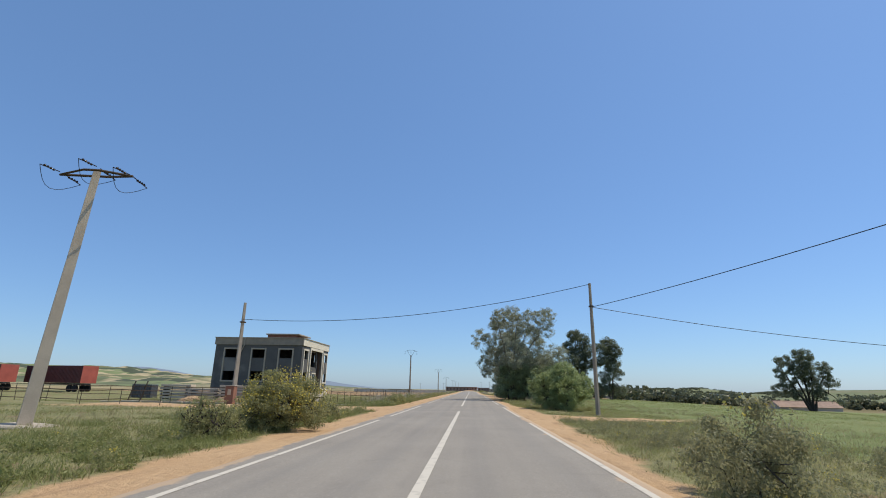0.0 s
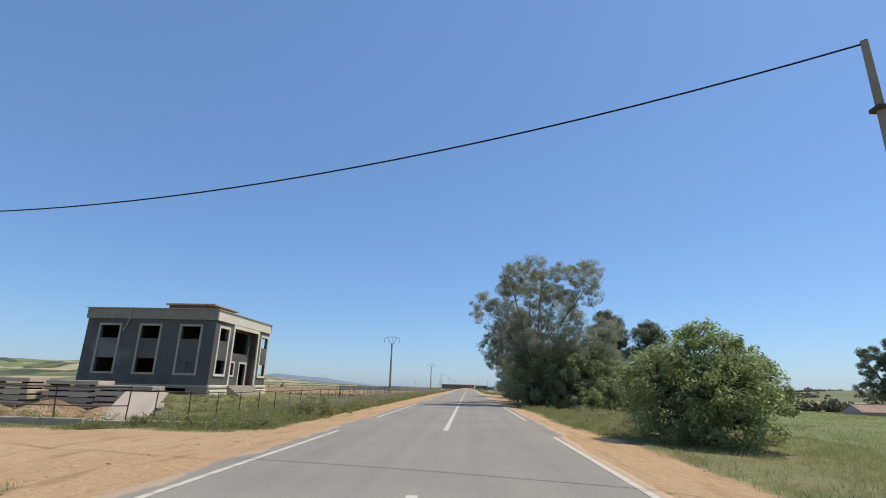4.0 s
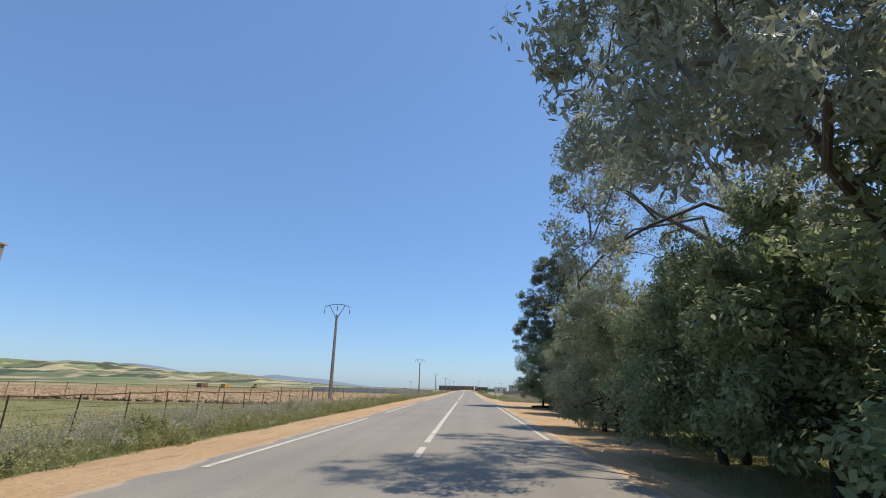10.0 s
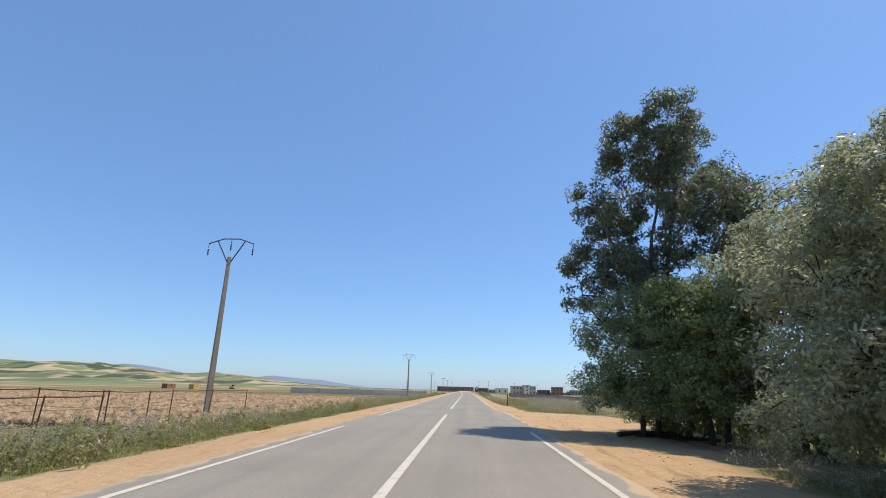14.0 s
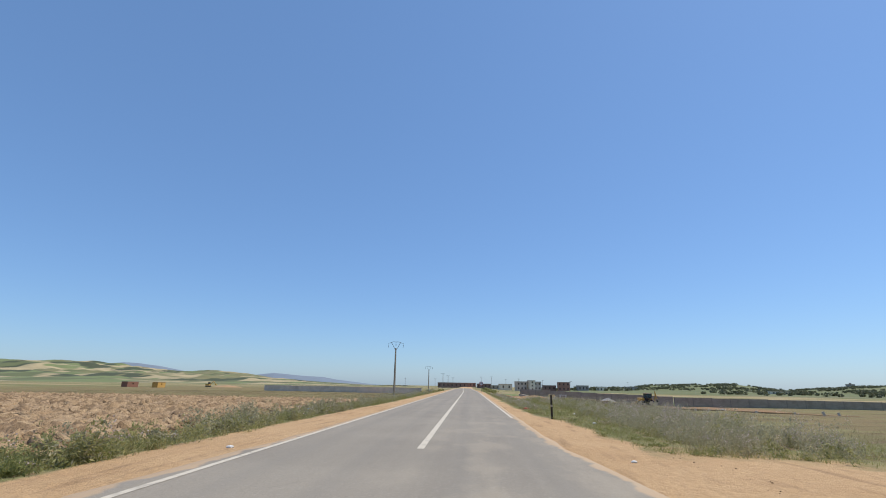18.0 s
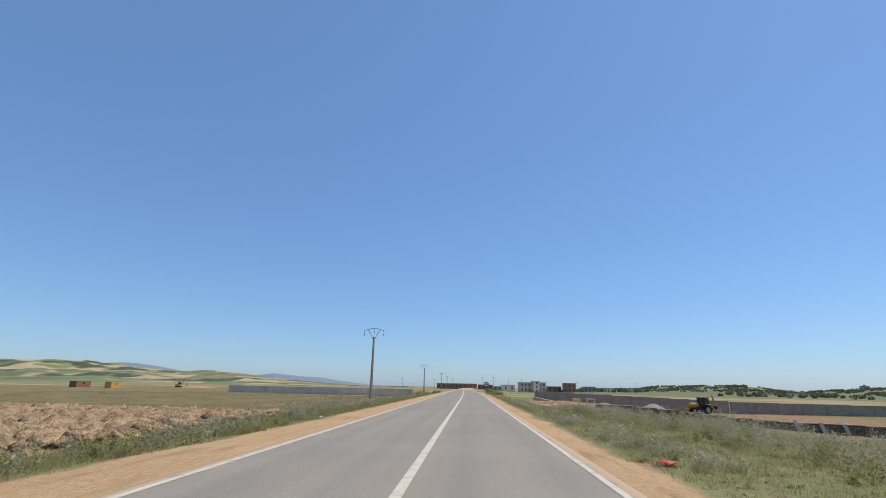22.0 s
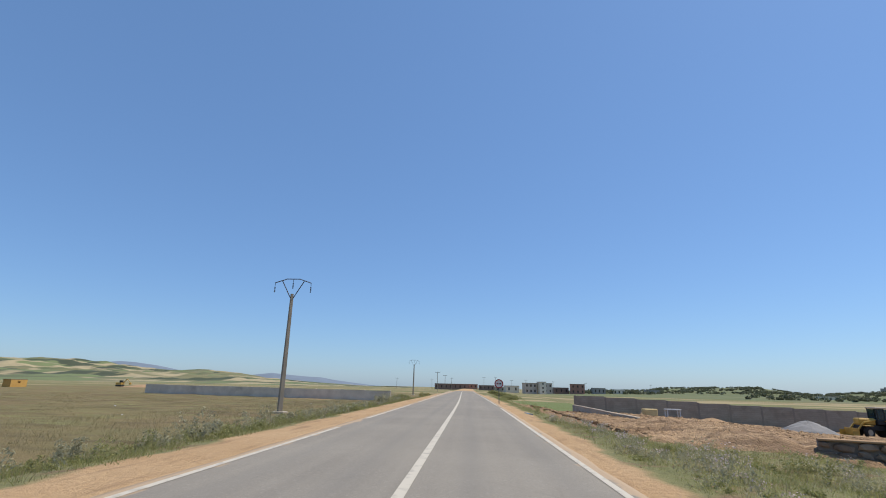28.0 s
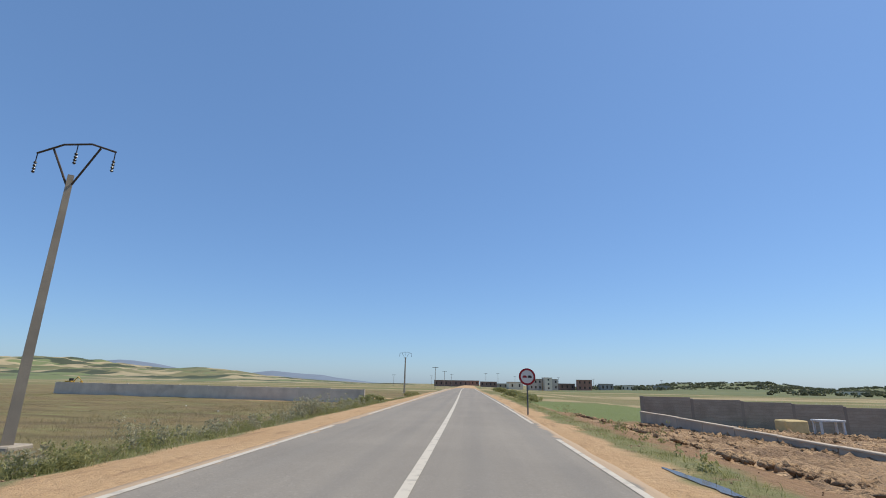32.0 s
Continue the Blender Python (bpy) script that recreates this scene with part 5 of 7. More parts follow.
for k, (x, y, w, h) in enumerate([(-8.2, 243.0, 3.4, 1.0), (-10.4, 245.0, 3.0, 0.9), (6.6, 247.0, 2.6, 0.8), (7.4, 256.0, 3.2, 0.9), (6.8, 268.0, 3.0, 0.9), (7.8, 282.0, 3.6, 1.0), (7.0, 300.0, 3.6, 1.1), (-6.8, 262.0, 2.6, 0.7), (7.6, 322.0, 4.0, 1.1)]):
    bush("roadside_shrub", (x, y), w, h, L_WEED, "low grey-green shrub on the road verge", 430 + k, None, 30, 0.16, "low verge shrubs", twigs=False)

# ---- grass and weeds ----
weeds("verge_grass", strip(-13.5, -5.0, 2, 112, 5.0, left_track), 66000, L_GREEN, "green grass on the verge", 501, 0.2, 0.05, 6)
weeds("verge_grass", strip(-9.6, -5.1, 110, 262, 5.0), 30000, L_GRASS, "green grass on the verge", 502, 0.18, 0.05, 6)
weeds("verge_grass", strip(4.2, 13.5, 2, 112, 5.0, right_bare), 60000, L_GRASS, "green grass on the verge", 503, 0.15, 0.05, 6, 0.8)
weeds("verge_grass", strip(4.4, 14, 128, 262, 2.5, right_bare), 66000, L_GRASS, "short yellow-green grass on the verge", 504, 0.13, 0.05, 6)
plants("clover_patches", strip(4.5, 10.0, 128, 203, 1.8, right_bare), 3200, L_GRASS, "low green clover patches in verge grass", 524, 0.16, 26, 0.06, -0.1)
plants("clover_patches", strip(-10.0, -5.3, 4, 140, 2.2, left_track), 3600, L_GREEN, "low green clover patches in verge grass", 525, 0.18, 26, 0.06, -0.1)
weeds("dead_grass", strip(4.6, 13.0, 128, 203, 1.6, right_bare), 12000, L_DRY, "flattened dry grass on the verge", 526, 0.1, 0.06, 6, 1.4)
weeds("dry_grass", strip(-20, -5.4, 2, 262, 4.0, left_track), 26000, L_DRY, "dry yellowish grass on the verge", 505, 0.24, 0.04)
weeds("dry_grass", strip(4.4, 20, 2, 203, 4.0, right_bare), 26000, L_DRY, "dry yellowish grass on the verge", 506, 0.22, 0.04)
plants("verge_weeds", strip(-12.4, -5.9, 47.5, 78, 3.0), 5200, L_GREEN, "rank green broad-leaved weeds along the fence", 531, 0.42, 40, 0.085, -0.2)
plants("verge_weeds", strip(-9.6, -5.4, 3, 40, 2.2, left_track), 3000, L_GREEN, "low green broad-leaved weeds on the verge", 532, 0.24, 34, 0.07, -0.2)
plants("verge_weeds", strip(-12.5, -5.9, 30.5, 37.0, 3.0), 1500, L_WEED, "rank grey-green weeds beside a sandy track", 536, 0.5, 46, 0.07, -0.3)
plants("verge_weeds", strip(4.3, 12.5, 4, 33, 1.7, right_bare), 2600, L_DRYBUSH, "low grey-green weeds on the verge", 533, 0.3, 34, 0.055, -0.4, (L_YELLOW, 0.1, 0.035, "yellow_flowers", "small yellow flowers among the weeds"))
plants("verge_weeds", strip(4.6, 11, 48, 74, 2.4, right_bare), 2400, L_WEED, "low green weeds on the verge", 534, 0.3, 36, 0.065, -0.3)
weeds("meadow_grass", strip(12, 60, 2, 118, 8.0), 42000, L_GREEN, "short green meadow grass", 507, 0.14, 0.08)
weeds("yard_grass", strip(-42, -13, 2, 110, 8.0, left_track), 40000, L_GRASS, "short green grass round the villa yard", 508, 0.18, 0.08)
weeds("field_stubble", strip(-70, -9.2, 173, 264, 9.0), 60000, L_STUBBLE, "short olive-brown stubble on the bare field", 522, 0.09, 0.07, 5)
plants("yard_weeds", strip(-32, -12.8, 50.9, 56.0, 3.0), 1500, L_WEED, "rank green weeds round the stacked slabs", 523, 0.5, 30, 0.075, -0.4)
plants("yard_weeds", strip(-24.5, -12.8, 60, 82, 4.0), 2200, L_WEED, "rank green weeds on the uneven yard before the villa", 539, 0.42, 34, 0.08, -0.3)
MAUVE = "small mauve flowers among the weeds"
plants("mauve_weeds", strip(-12.6, -7.4, 64, 118, 7.0), 5000, L_SAGE, "grey-green weeds with mauve flower heads along the fence", 511, 0.85, 52, 0.062, -0.8, (L_MAUVE, 0.9, 0.03, "mauve_flowers", MAUVE))
plants("thistles", strip(-9.8, -5.6, 48, 150, 6.0), 6000, L_WEED, "leafy green weeds along the verge", 518, 0.6, 42, 0.075, -0.5, (L_MAUVE, 0.12, 0.05, "mauve_flowers", MAUVE))
plants("thistles", strip(-8.8, -6.2, 128, 236, 2.6), 1300, L_SAGE, "tall leafy thistles along the verge", 512, 0.8, 90, 0.095, -0.4)
plants("thistles", strip(-9.2, -5.8, 148, 236, 5.0), 2200, L_WEED, "leafy green weeds along the verge", 519, 0.36, 56, 0.07, -0.4)
plants("verge_weeds", strip(-11.5, -5.5, 114, 129, 8.0), 3200, L_GREEN, "rank low green weeds beside the ploughed field", 535, 0.3, 36, 0.07, -0.2)
plants("thistles", strip(-9.4, -5.9, 58, 131, 2.5), 900, L_WEED, "broad-leaved green thistle clumps along the verge", 537, 0.75, 70, 0.115, -0.3, None, 7)
plants("thistles", strip(6.0, 11.5, 48, 76, 4.0), 650, L_WEED, "leafy weeds along the verge", 513, 0.55, 26, 0.1, -0.4, (L_MAUVE, 0.25, 0.05, "mauve_flowers", MAUVE))
plants("mauve_weeds", strip(8.8, 12.8, 140, 187, 6.0), 3600, L_SAGE, "grey-green weeds with mauve flower heads along the verge", 514, 0.66, 64, 0.055, -0.8, (L_MAUVE, 0.8, 0.028, "mauve_flowers", MAUVE))
plants("mauve_weeds", strip(7.4, 11.8, 131, 150, 6.0), 1900, L_SAGE, "grey-green weeds with mauve flower heads along the verge", 528, 0.7, 60, 0.058, -0.8, (L_MAUVE, 0.8, 0.03, "mauve_flowers", MAUVE))
plants("thistles", strip(8.2, 11.4, 130, 190, 3.0), 900, L_WEED, "leafy thistle clumps along the verge", 520, 0.6, 60, 0.085, -0.4)
plants("mauve_weeds", strip(7.4, 9.6, 99, 107, 3.0), 260, L_SAGE, "pale weeds with mauve flower heads under the trees", 527, 0.7, 44, 0.06, -0.8, (L_MAUVE, 0.7, 0.04, "mauve_flowers", MAUVE))
plants("mauve_weeds", strip(4.7, 6.0, 152, 200, 3.0), 700, L_SAGE, "grey-green weeds with mauve flower heads along the shoulder", 521, 0.45, 44, 0.055, -0.8, (L_MAUVE, 0.6, 0.04, "mauve_flowers", MAUVE))
plants("thistles", strip(5.8, 12.5, 4, 31, 5.0), 900, L_DRYBUSH, "yellowish weeds along the verge", 515, 0.42, 34, 0.06, -0.6, (L_YELLOW, 0.08, 0.04, "yellow_flowers", "small yellow flowers among the weeds"))
plants("verge_weeds", strip(-7.6, -5.7, 8.4, 11.4), 70, L_GREEN, "low green weeds with yellow flowers by the road", 538, 0.3, 40, 0.06, -0.3, (L_YELLOW, 0.9, 0.05, "yellow_flowers", "yellow flowers among low weeds"))
plants("thistles", strip(-10.5, -5.9, 4, 37, 5.0), 520, L_WEED, "leafy weeds along the verge", 516, 0.36, 34, 0.06, -0.6, (L_YELLOW, 0.12, 0.04, "yellow_flowers", "small yellow flowers among the weeds"))
plants("thistles", strip(4.9, 6.6, 198, 262, 4.0), 130, L_WEED, "leafy weeds along the verge", 517, 0.4, 24, 0.09, -0.4)


# ---- ploughed earth ----
def soil_sheet(name, x0, x1, y0, y1, step, height, clod, m, label, seed, lift=0.05):
    xs, ys = np.arange(x0, x1 + 0.01, step), np.arange(y0, y1 + 0.01, step)
    X, Y = np.meshgrid(xs, ys)
    r = np.random.default_rng(seed)
    edge = np.minimum(np.minimum(X - x0, x1 - X), np.minimum(Y - y0, y1 - Y)) + 0.9 * waves(X, Y, 6, seed, 3)
    env = sstep(0.2, 2.0, edge)
    h = np.abs(waves(X, Y, clod * 3, seed + 1, 4)) * 0.45 + np.abs(waves(X, Y, clod, seed + 2, 2)) * 0.35 + r.uniform(0, 1, X.shape) ** 2.5 * 0.9
    up = lift(X, Y) if callable(lift) else lift
    Z = ground_z(X, Y) - 0.15 + env * (up + 0.15 + height * h)
    return tagged(np_mesh(name, np.stack([X + r.uniform(-0.3, 0.3, X.shape) * step, Y + r.uniform(-0.3, 0.3, X.shape) * step, Z], -1).reshape(-1, 3), grid_faces(len(xs), len(ys)), m), label, "earth", kind="structure")


def plough_material():
    m, t, b = mat("ploughed_clay", 0.95)
    col = mix(t, noise_fac(t, 0.9), (0.50, 0.355, 0.21), (0.39, 0.265, 0.15))
    # dark noise patches paint the shade in the gaps between clods; also used as relief
    clod_shade = noise_fac(t, 1.0, 0.47, 0.6, 5.0, coords(t, (1.1, 1.6, 1.6)))
    col = mix(t, op(t, "MULTIPLY", clod_shade, 0.75), col, (0.155, 0.10, 0.058))
    f = noise_fac(t, 9.0, 0.3, 0.7, 3.0)
    col = mix(t, op(t, "MULTIPLY", f, 0.4), col, (0.24, 0.155, 0.085))
    t.links.new(col, b.inputs["Base Color"])
    bump(t, b, op(t, "ADD", f, clod_shade), 1.0, 0.05)
    return m


M_PLOUGH = plough_material()
def dig_material():
    m, t, b = mat("dug_red_earth", 0.95)
    col = mix(t, noise_fac(t, 0.35, 0.4, 0.6, 5.0), (0.60, 0.40, 0.225), (0.44, 0.285, 0.155))
    run = noise_fac(t, 1.0, 0.47, 0.6, 6.0, coords(t, (0.22, 0.75, 0.9)))
    col = mix(t, op(t, "MULTIPLY", run, 0.75), col, (0.19, 0.115, 0.065))
    col = mix(t, op(t, "MULTIPLY", noise_fac(t, 1.4, 0.55, 0.66, 6.0), 0.6), col, (0.13, 0.085, 0.05))
    f = noise_fac(t, 7.0, 0.35, 0.65, 5.0)
    col = mix(t, op(t, "MULTIPLY", f, 0.5), col, (0.22, 0.135, 0.075))
    t.links.new(col, b.inputs["Base Color"])
    bump(t, b, op(t, "ADD", f, run), 1.0, 0.08)
    return m


M_DIG = dig_material()
soil_sheet("ploughed_earth", -80, -9.4, 113.5, 174.5, 0.33, 0.34, 0.8, M_PLOUGH, "coarse pale-brown clods of freshly ploughed earth", 61)


def spoil(x, y):
    """Dug earth: fills up towards the low wall, with a long ridge of spoil."""
    fill = 0.02 + 0.14 * (1 - sstep(204, 230, y)) * sstep(6.5, 11, x) * (1 - sstep(13.5, 22, x) * 0.6)
    ridge = 0.3 * np.exp(-((x - 12.2) / 1.5) ** 2) * sstep(193, 196.5, y) * (1 - sstep(203, 210, y))
    return fill + ridge + 0.12 * np.maximum(0, waves(x * 1.3, y * 0.6, 5.0, 88, 3)) * sstep(6.5, 9, x)


soil_sheet("dug_earth", 5.9, 36, 193.5, 231, 0.24, 0.14, 1.3, M_DIG, "rough heaps of dug red-brown earth", 62, spoil)


def clods(name, sampler, n, m, label, seed, size, lift=0.12):
    """Loose angular lumps of earth, as one object."""
    r = np.random.default_rng(seed)
    x, y = sampler(r, n)
    n = len(x)
    c = np.stack([x, y, ground_z(x, y) + lift], -1)
    o = np.array([(1, 0, 0), (-1, 0, 0), (0, 1, 0), (0, -1, 0), (0, 0, 1), (0, 0, -1)], float)
    s = size * r.uniform(0.35, 1.0, n) ** 1.5
    v = c[:, None, :] + (o[None] + r.normal(0, 0.28, (n, 6, 3))) * s[:, None, None] * np.array([1, 1, 0.75])
    t = np.array([(0, 2, 4), (2, 1, 4), (1, 3, 4), (3, 0, 4), (2, 0, 5), (1, 2, 5), (3, 1, 5), (0, 3, 5)])
    f = (np.arange(n)[:, None, None] * 6 + t[None]).reshape(-1, 3)
    return tagged(np_mesh(name, v.reshape(-1, 3), f, m), label, "earth clods", kind="stuff")


M_TAN = simple("tan_stone", (0.40, 0.26, 0.15), (0.29, 0.185, 0.105), 3, 25)
clods("earth_clods", strip(-60, -10.0, 114, 173), 18000, M_PLOUGH, "loose pale-brown earth clods on the ploughed field", 63, 0.42)
clods("earth_clods", strip(7.0, 30, 197, 228), 5200, M_DIG, "loose red-brown earth clods on the site", 64, 0.2)
clods("shoulder_stones", strip(4.15, 6.4, 2, 225), 2200, M_TAN, "small tan stones on the sandy shoulder", 65, 0.03, 0.005)
clods("shoulder_stones", strip(-6.2, -4.15, 2, 240), 2200, M_TAN, "small tan stones on the sandy shoulder", 66, 0.03, 0.005)


# ---- walls of the building site ----
M_SAND = simple("heaped_sand", (0.45, 0.29, 0.16), (0.38, 0.235, 0.125), 1.0, 20, 0.95, 0, 0.6)
M_BAG = simple("white_plastic", (0.72, 0.71, 0.68), (0.60, 0.59, 0.57), 6, 30, 0.5)
def block_wall(name, a, b2, h, label, posts=3.0, tops=None, m=None, m_post=None):
    """A wall of rendered blocks between concrete posts, following the land; tops: heights of its top at both ends."""
    root = thing(name, (a[0], a[1], gz(*a)), label, "wall")
    A, B = Vector((*a, 0)), Vector((*b2, 0))
    L = (B - A).length
    n = max(1, round(L / posts))
    d = (B - A) / n
    ang = math.atan2(d.y, d.x)
    base = Vector((a[0], a[1], gz(*a)))
    for k in range(n):
        p = A + d * k
        zt = tops[0] + (tops[1] - tops[0]) * k / n if tops else gz(p.x, p.y) + h
        zb = min(gz(p.x, p.y), gz(p.x + d.x, p.y + d.y)) - 0.2
        m4 = Matrix.Translation(p - base) @ Matrix.Rotation(ang, 4, "Z")
        part("panel", box((0.1, -0.09, zb), (d.length - 0.1, 0.09, zt - rnd.uniform(0.0, 0.07)), 0.0, m4), m or M_BLOCK, root)
        part("post", box((-0.1, -0.1, zb), (0.1, 0.1, zt + 0.02), 0.01, m4), m_post or m or M_BLOCK, root)
    return root


def block_material(name, a, c, dark):
    """Rough grey blockwork with faint uneven courses and stains."""
    m, t, b = mat(name, 0.95)
    g = t.nodes.new("ShaderNodeNewGeometry")
    sx = t.nodes.new("ShaderNodeSeparateXYZ")
    t.links.new(g.outputs["Position"], sx.inputs[0])
    cb = t.nodes.new("ShaderNodeCombineXYZ")
    t.links.new(op(t, "ADD", sx.outputs[0], sx.outputs[1]), cb.inputs[0])
    t.links.new(sx.outputs[2], cb.inputs[1])
    course = nd(t, "ShaderNodeTexWave", Scale=1.5, Distortion=4.0, Detail=3.0)
    course.bands_direction = "Y"
    t.links.new(cb.outputs[0], course.inputs["Vector"])
    col = mix(t, noise_fac(t, 1.0, 0.35, 0.65, 6.0, coords(t, (0.9, 0.9, 2.6))), a, c)
    col = mix(t, op(t, "MULTIPLY", ramp01(t, course.outputs["Fac"], 0.25, 0.0), 0.35), col, dark)
    col = mix(t, op(t, "MULTIPLY", noise_fac(t, 0.7, 0.5, 0.62, 6.0), 0.6), col, dark)
    f = noise_fac(t, 14.0, 0.3, 0.7, 3.0)
    col = mix(t, op(t, "MULTIPLY", f, 0.4), col, tuple(v * 0.6 for v in a))
    t.links.new(col, b.inputs["Base Color"])
    bump(t, b, f, 0.6, 0.02)
    return m


M_SITE = block_material("grey_site_blocks", (0.41, 0.345, 0.27), (0.33, 0.275, 0.215), (0.23, 0.19, 0.145))
M_SITE_D = simple("dark_site_post", (0.30, 0.25, 0.20), (0.24, 0.20, 0.165), 1.0, 20)
M_LOWWALL = simple("grey_cement_wall", (0.48, 0.41, 0.33), (0.38, 0.325, 0.265), 1.2, 25)
block_wall("site_wall", (12.6, 232.5), (46, 232.8), 1.9, "long dark-grey concrete block wall of a building site", 3.2, (0.7, -0.42), M_SITE, M_SITE_D)
block_wall("site_wall", (46.2, 232.8), (110, 233.5), 1.9, "long dark-grey concrete block wall of a building site", 4.0, (-0.45, -0.9), M_SITE, M_SITE_D)




def low_wall():
    """Low concrete wall with a pale top that sinks into the dug earth."""
    a, b3 = Vector((12.2, 231.6, 0)), Vector((12.0, 201.0, 0))
    root = thing("low_wall", (a.x, a.y, -1.25), "low grey concrete boundary wall with a pale top, half buried in earth", "wall")
    n = 10
    ang = math.atan2((b3 - a).y, (b3 - a).x)
    L = (b3 - a).length / n
    for k in range(n):
        p = a.lerp(b3, k / n)
        m4 = Matrix.Translation((p.x - a.x, p.y - a.y, 0)) @ Matrix.Rotation(ang, 4, "Z")
        zt = 0.95 - 0.012 * k + rnd.uniform(-0.02, 0.02)
        part("panel", box((0.02, -0.09, -0.8), (L - 0.02, 0.09, zt), 0.01, m4), M_LOWWALL, root)
        part("coping", box((0.0, -0.12, zt), (L - 0.01, 0.12, zt + 0.07), 0.015, m4), M_PALE, root, "pale cement top")
    return root


low_wall()


def stone_top(u):
    """Height of the rubble wall's top above its own base point, u metres along it."""
    return 0.65 - 0.95 * sstep(1.0, 18.0, u) - 0.2 * sstep(18.0, 36.0, u)


def stone_wall():
    """Retaining wall of rough stones with a thin concrete top and leaning boards."""
    a, b3 = Vector((14.0, 195.5, 0)), Vector((46.0, 180.0, 0))
    root = thing("stone_wall", (a.x, a.y, -0.9), "low dark rubble-stone retaining wall with an earth-stained top", "wall")
    L = (b3 - a).length
    ang = math.atan2((b3 - a).y, (b3 - a).x)
    turn4 = Matrix.Rotation(ang, 4, "Z")
    n = 18
    for k in range(n):
        z = stone_top(L * (k + 0.5) / n) + rnd.uniform(-0.02, 0.02)
        part("core", box((L * k / n, -0.02, z - 1.9), (L * (k + 1) / n, 0.25, z), 0.0, turn4), M_SITE_D, root, "dark recessed joints")
        part("coping", box((L * k / n, -0.2, z), (L * (k + 1) / n - 0.02, 0.3, z + 0.07), 0.015, turn4), M_SAND, root, "worn earthy concrete top")
    shapes = []
    for q in range(7):
        bm = bmesh.new()
        bmesh.ops.create_icosphere(bm, subdivisions=1, radius=0.5)
        r = random.Random(q + 50)
        for v in bm.verts:
            v.co = Vector((max(-0.42, min(0.42, v.co.x)), max(-0.3, min(0.3, v.co.y)), max(-0.42, min(0.42, v.co.z)))) * r.uniform(0.9, 1.1)
        me = bpy.data.meshes.new("stone")
        bm.to_mesh(me)
        bm.free()
        me.materials.append(M_RUBBLE)
        shapes.append(me)
    for row in range(4):
        s = 0.0
        while s < L - 0.6:
            w = rnd.uniform(0.32, 0.76)
            ob = new("stone", shapes[rnd.randrange(7)])
            ob.parent = root
            ob.matrix_basis = turn4 @ Matrix.Translation((s + w / 2, -0.08 + rnd.uniform(-0.03, 0.03), stone_top(s + w / 2) - 0.17 - 0.29 * row + rnd.uniform(-0.05, 0.05))) @ Euler((0, rnd.uniform(-0.4, 0.4), 0)).to_matrix().to_4x4() @ Matrix.Diagonal((w * 1.1, 0.34, rnd.uniform(0.28, 0.4), 1))
            s += w
    return root


M_RUBBLE = simple("brown_rubble_stone", (0.29, 0.205, 0.14), (0.18, 0.13, 0.09), 1.6, 12, 0.9, 0, 0.8, spots=(0.40, 0.30, 0.21))
stone_wall()


def leaning_board(u, L):
    a, b3 = Vector((14.0, 195.5, 0)), Vector((46.0, 180.0, 0))
    p = a.lerp(b3, u) + Vector((-0.42, -0.36, 0))
    root = thing("leaning_board", (p.x, p.y, gz(p.x, p.y)), "pale plank leaning on a stone wall", "board", "boards leaning on the wall", turn=math.degrees(math.atan2((b3 - a).y, (b3 - a).x)))
    m4 = Matrix.Rotation(radians(-19), 4, "X") @ Matrix.Rotation(radians(-14), 4, "Y")
    part("board", box((-0.14, -0.03, 0.0), (0.14, 0.03, L), 0.01, m4), M_PALE, root)
    return root


for u, L in ((0.29, 1.0), (0.49, 1.15), (0.54, 1.1), (0.585, 1.1), (0.73, 1.1), (0.84, 1.0), (0.92, 1.2), (0.96, 1.1)):
    leaning_board(u, L)
block_wall("field_wall", (-12.0, 257.1), (-60.8, 268.4), 1.6, "long grey concrete block wall across a field", 4.5, (0.46, 0.48), M_WALL_L)


def heap(name, loc, w, h, m, label, seed):
    x, y = loc
    bm = bmesh.new()
    r = random.Random(seed)
    rings = []
    for k in range(8):
        u = k / 7
        rr = w * (1 - u) ** 0.8 * 0.5 + 0.02
        rings.append([bm.verts.new((math.cos(a) * rr * r.uniform(0.93, 1.07), math.sin(a) * rr * r.uniform(0.93, 1.07), h * (u ** 0.9) - 0.05 + r.uniform(-0.03, 0.03))) for a in [2 * math.pi * i / 20 for i in range(20)]])
    for p, q in zip(rings, rings[1:]):
        for i in range(20):
            bm.faces.new((p[i], p[(i + 1) % 20], q[(i + 1) % 20], q[i]))
    bm.faces.new(rings[-1])
    me = bpy.data.meshes.new(name)
    bm.to_mesh(me)
    bm.free()
    me.materials.append(m)
    ob = new(name, me)
    ob.location = (x, y, gz(x, y))
    return tagged(ob, label, "heap")


M_GRAVEL = simple("grey_gravel", (0.33, 0.31, 0.29), (0.26, 0.245, 0.23), 1.5, 15, 0.95, 0, 0.8)
heap("gravel_heap", (27.6, 217.5), 4.4, 1.1, M_GRAVEL, "cone of grey gravel on a building site", 71)
heap("gravel_heap", (35.6, 196.0), 3.0, 1.25, M_GRAVEL, "cone of grey gravel on a building site", 72)
heap("gravel_heap", (38.4, 195.6), 3.6, 1.3, M_GRAVEL, "cone of grey gravel on a building site", 75)
heap("sand_heap", (21.2, 219.5), 3.6, 0.55, M_SAND, "low heap of tan sand", 73)


# ---- backhoe loader ----
M_YELLOW = simple("worn_yellow_paint", (0.60, 0.36, 0.07), (0.46, 0.28, 0.065), 2.0, 30, 0.5)
M_TYRE = simple("black_rubber", (0.02, 0.02, 0.02), (0.035, 0.03, 0.027), 5, 40, 0.9)
M_BLACK = simple("black_paint", (0.02, 0.02, 0.022), (0.03, 0.03, 0.03), 5, 40, 0.5)


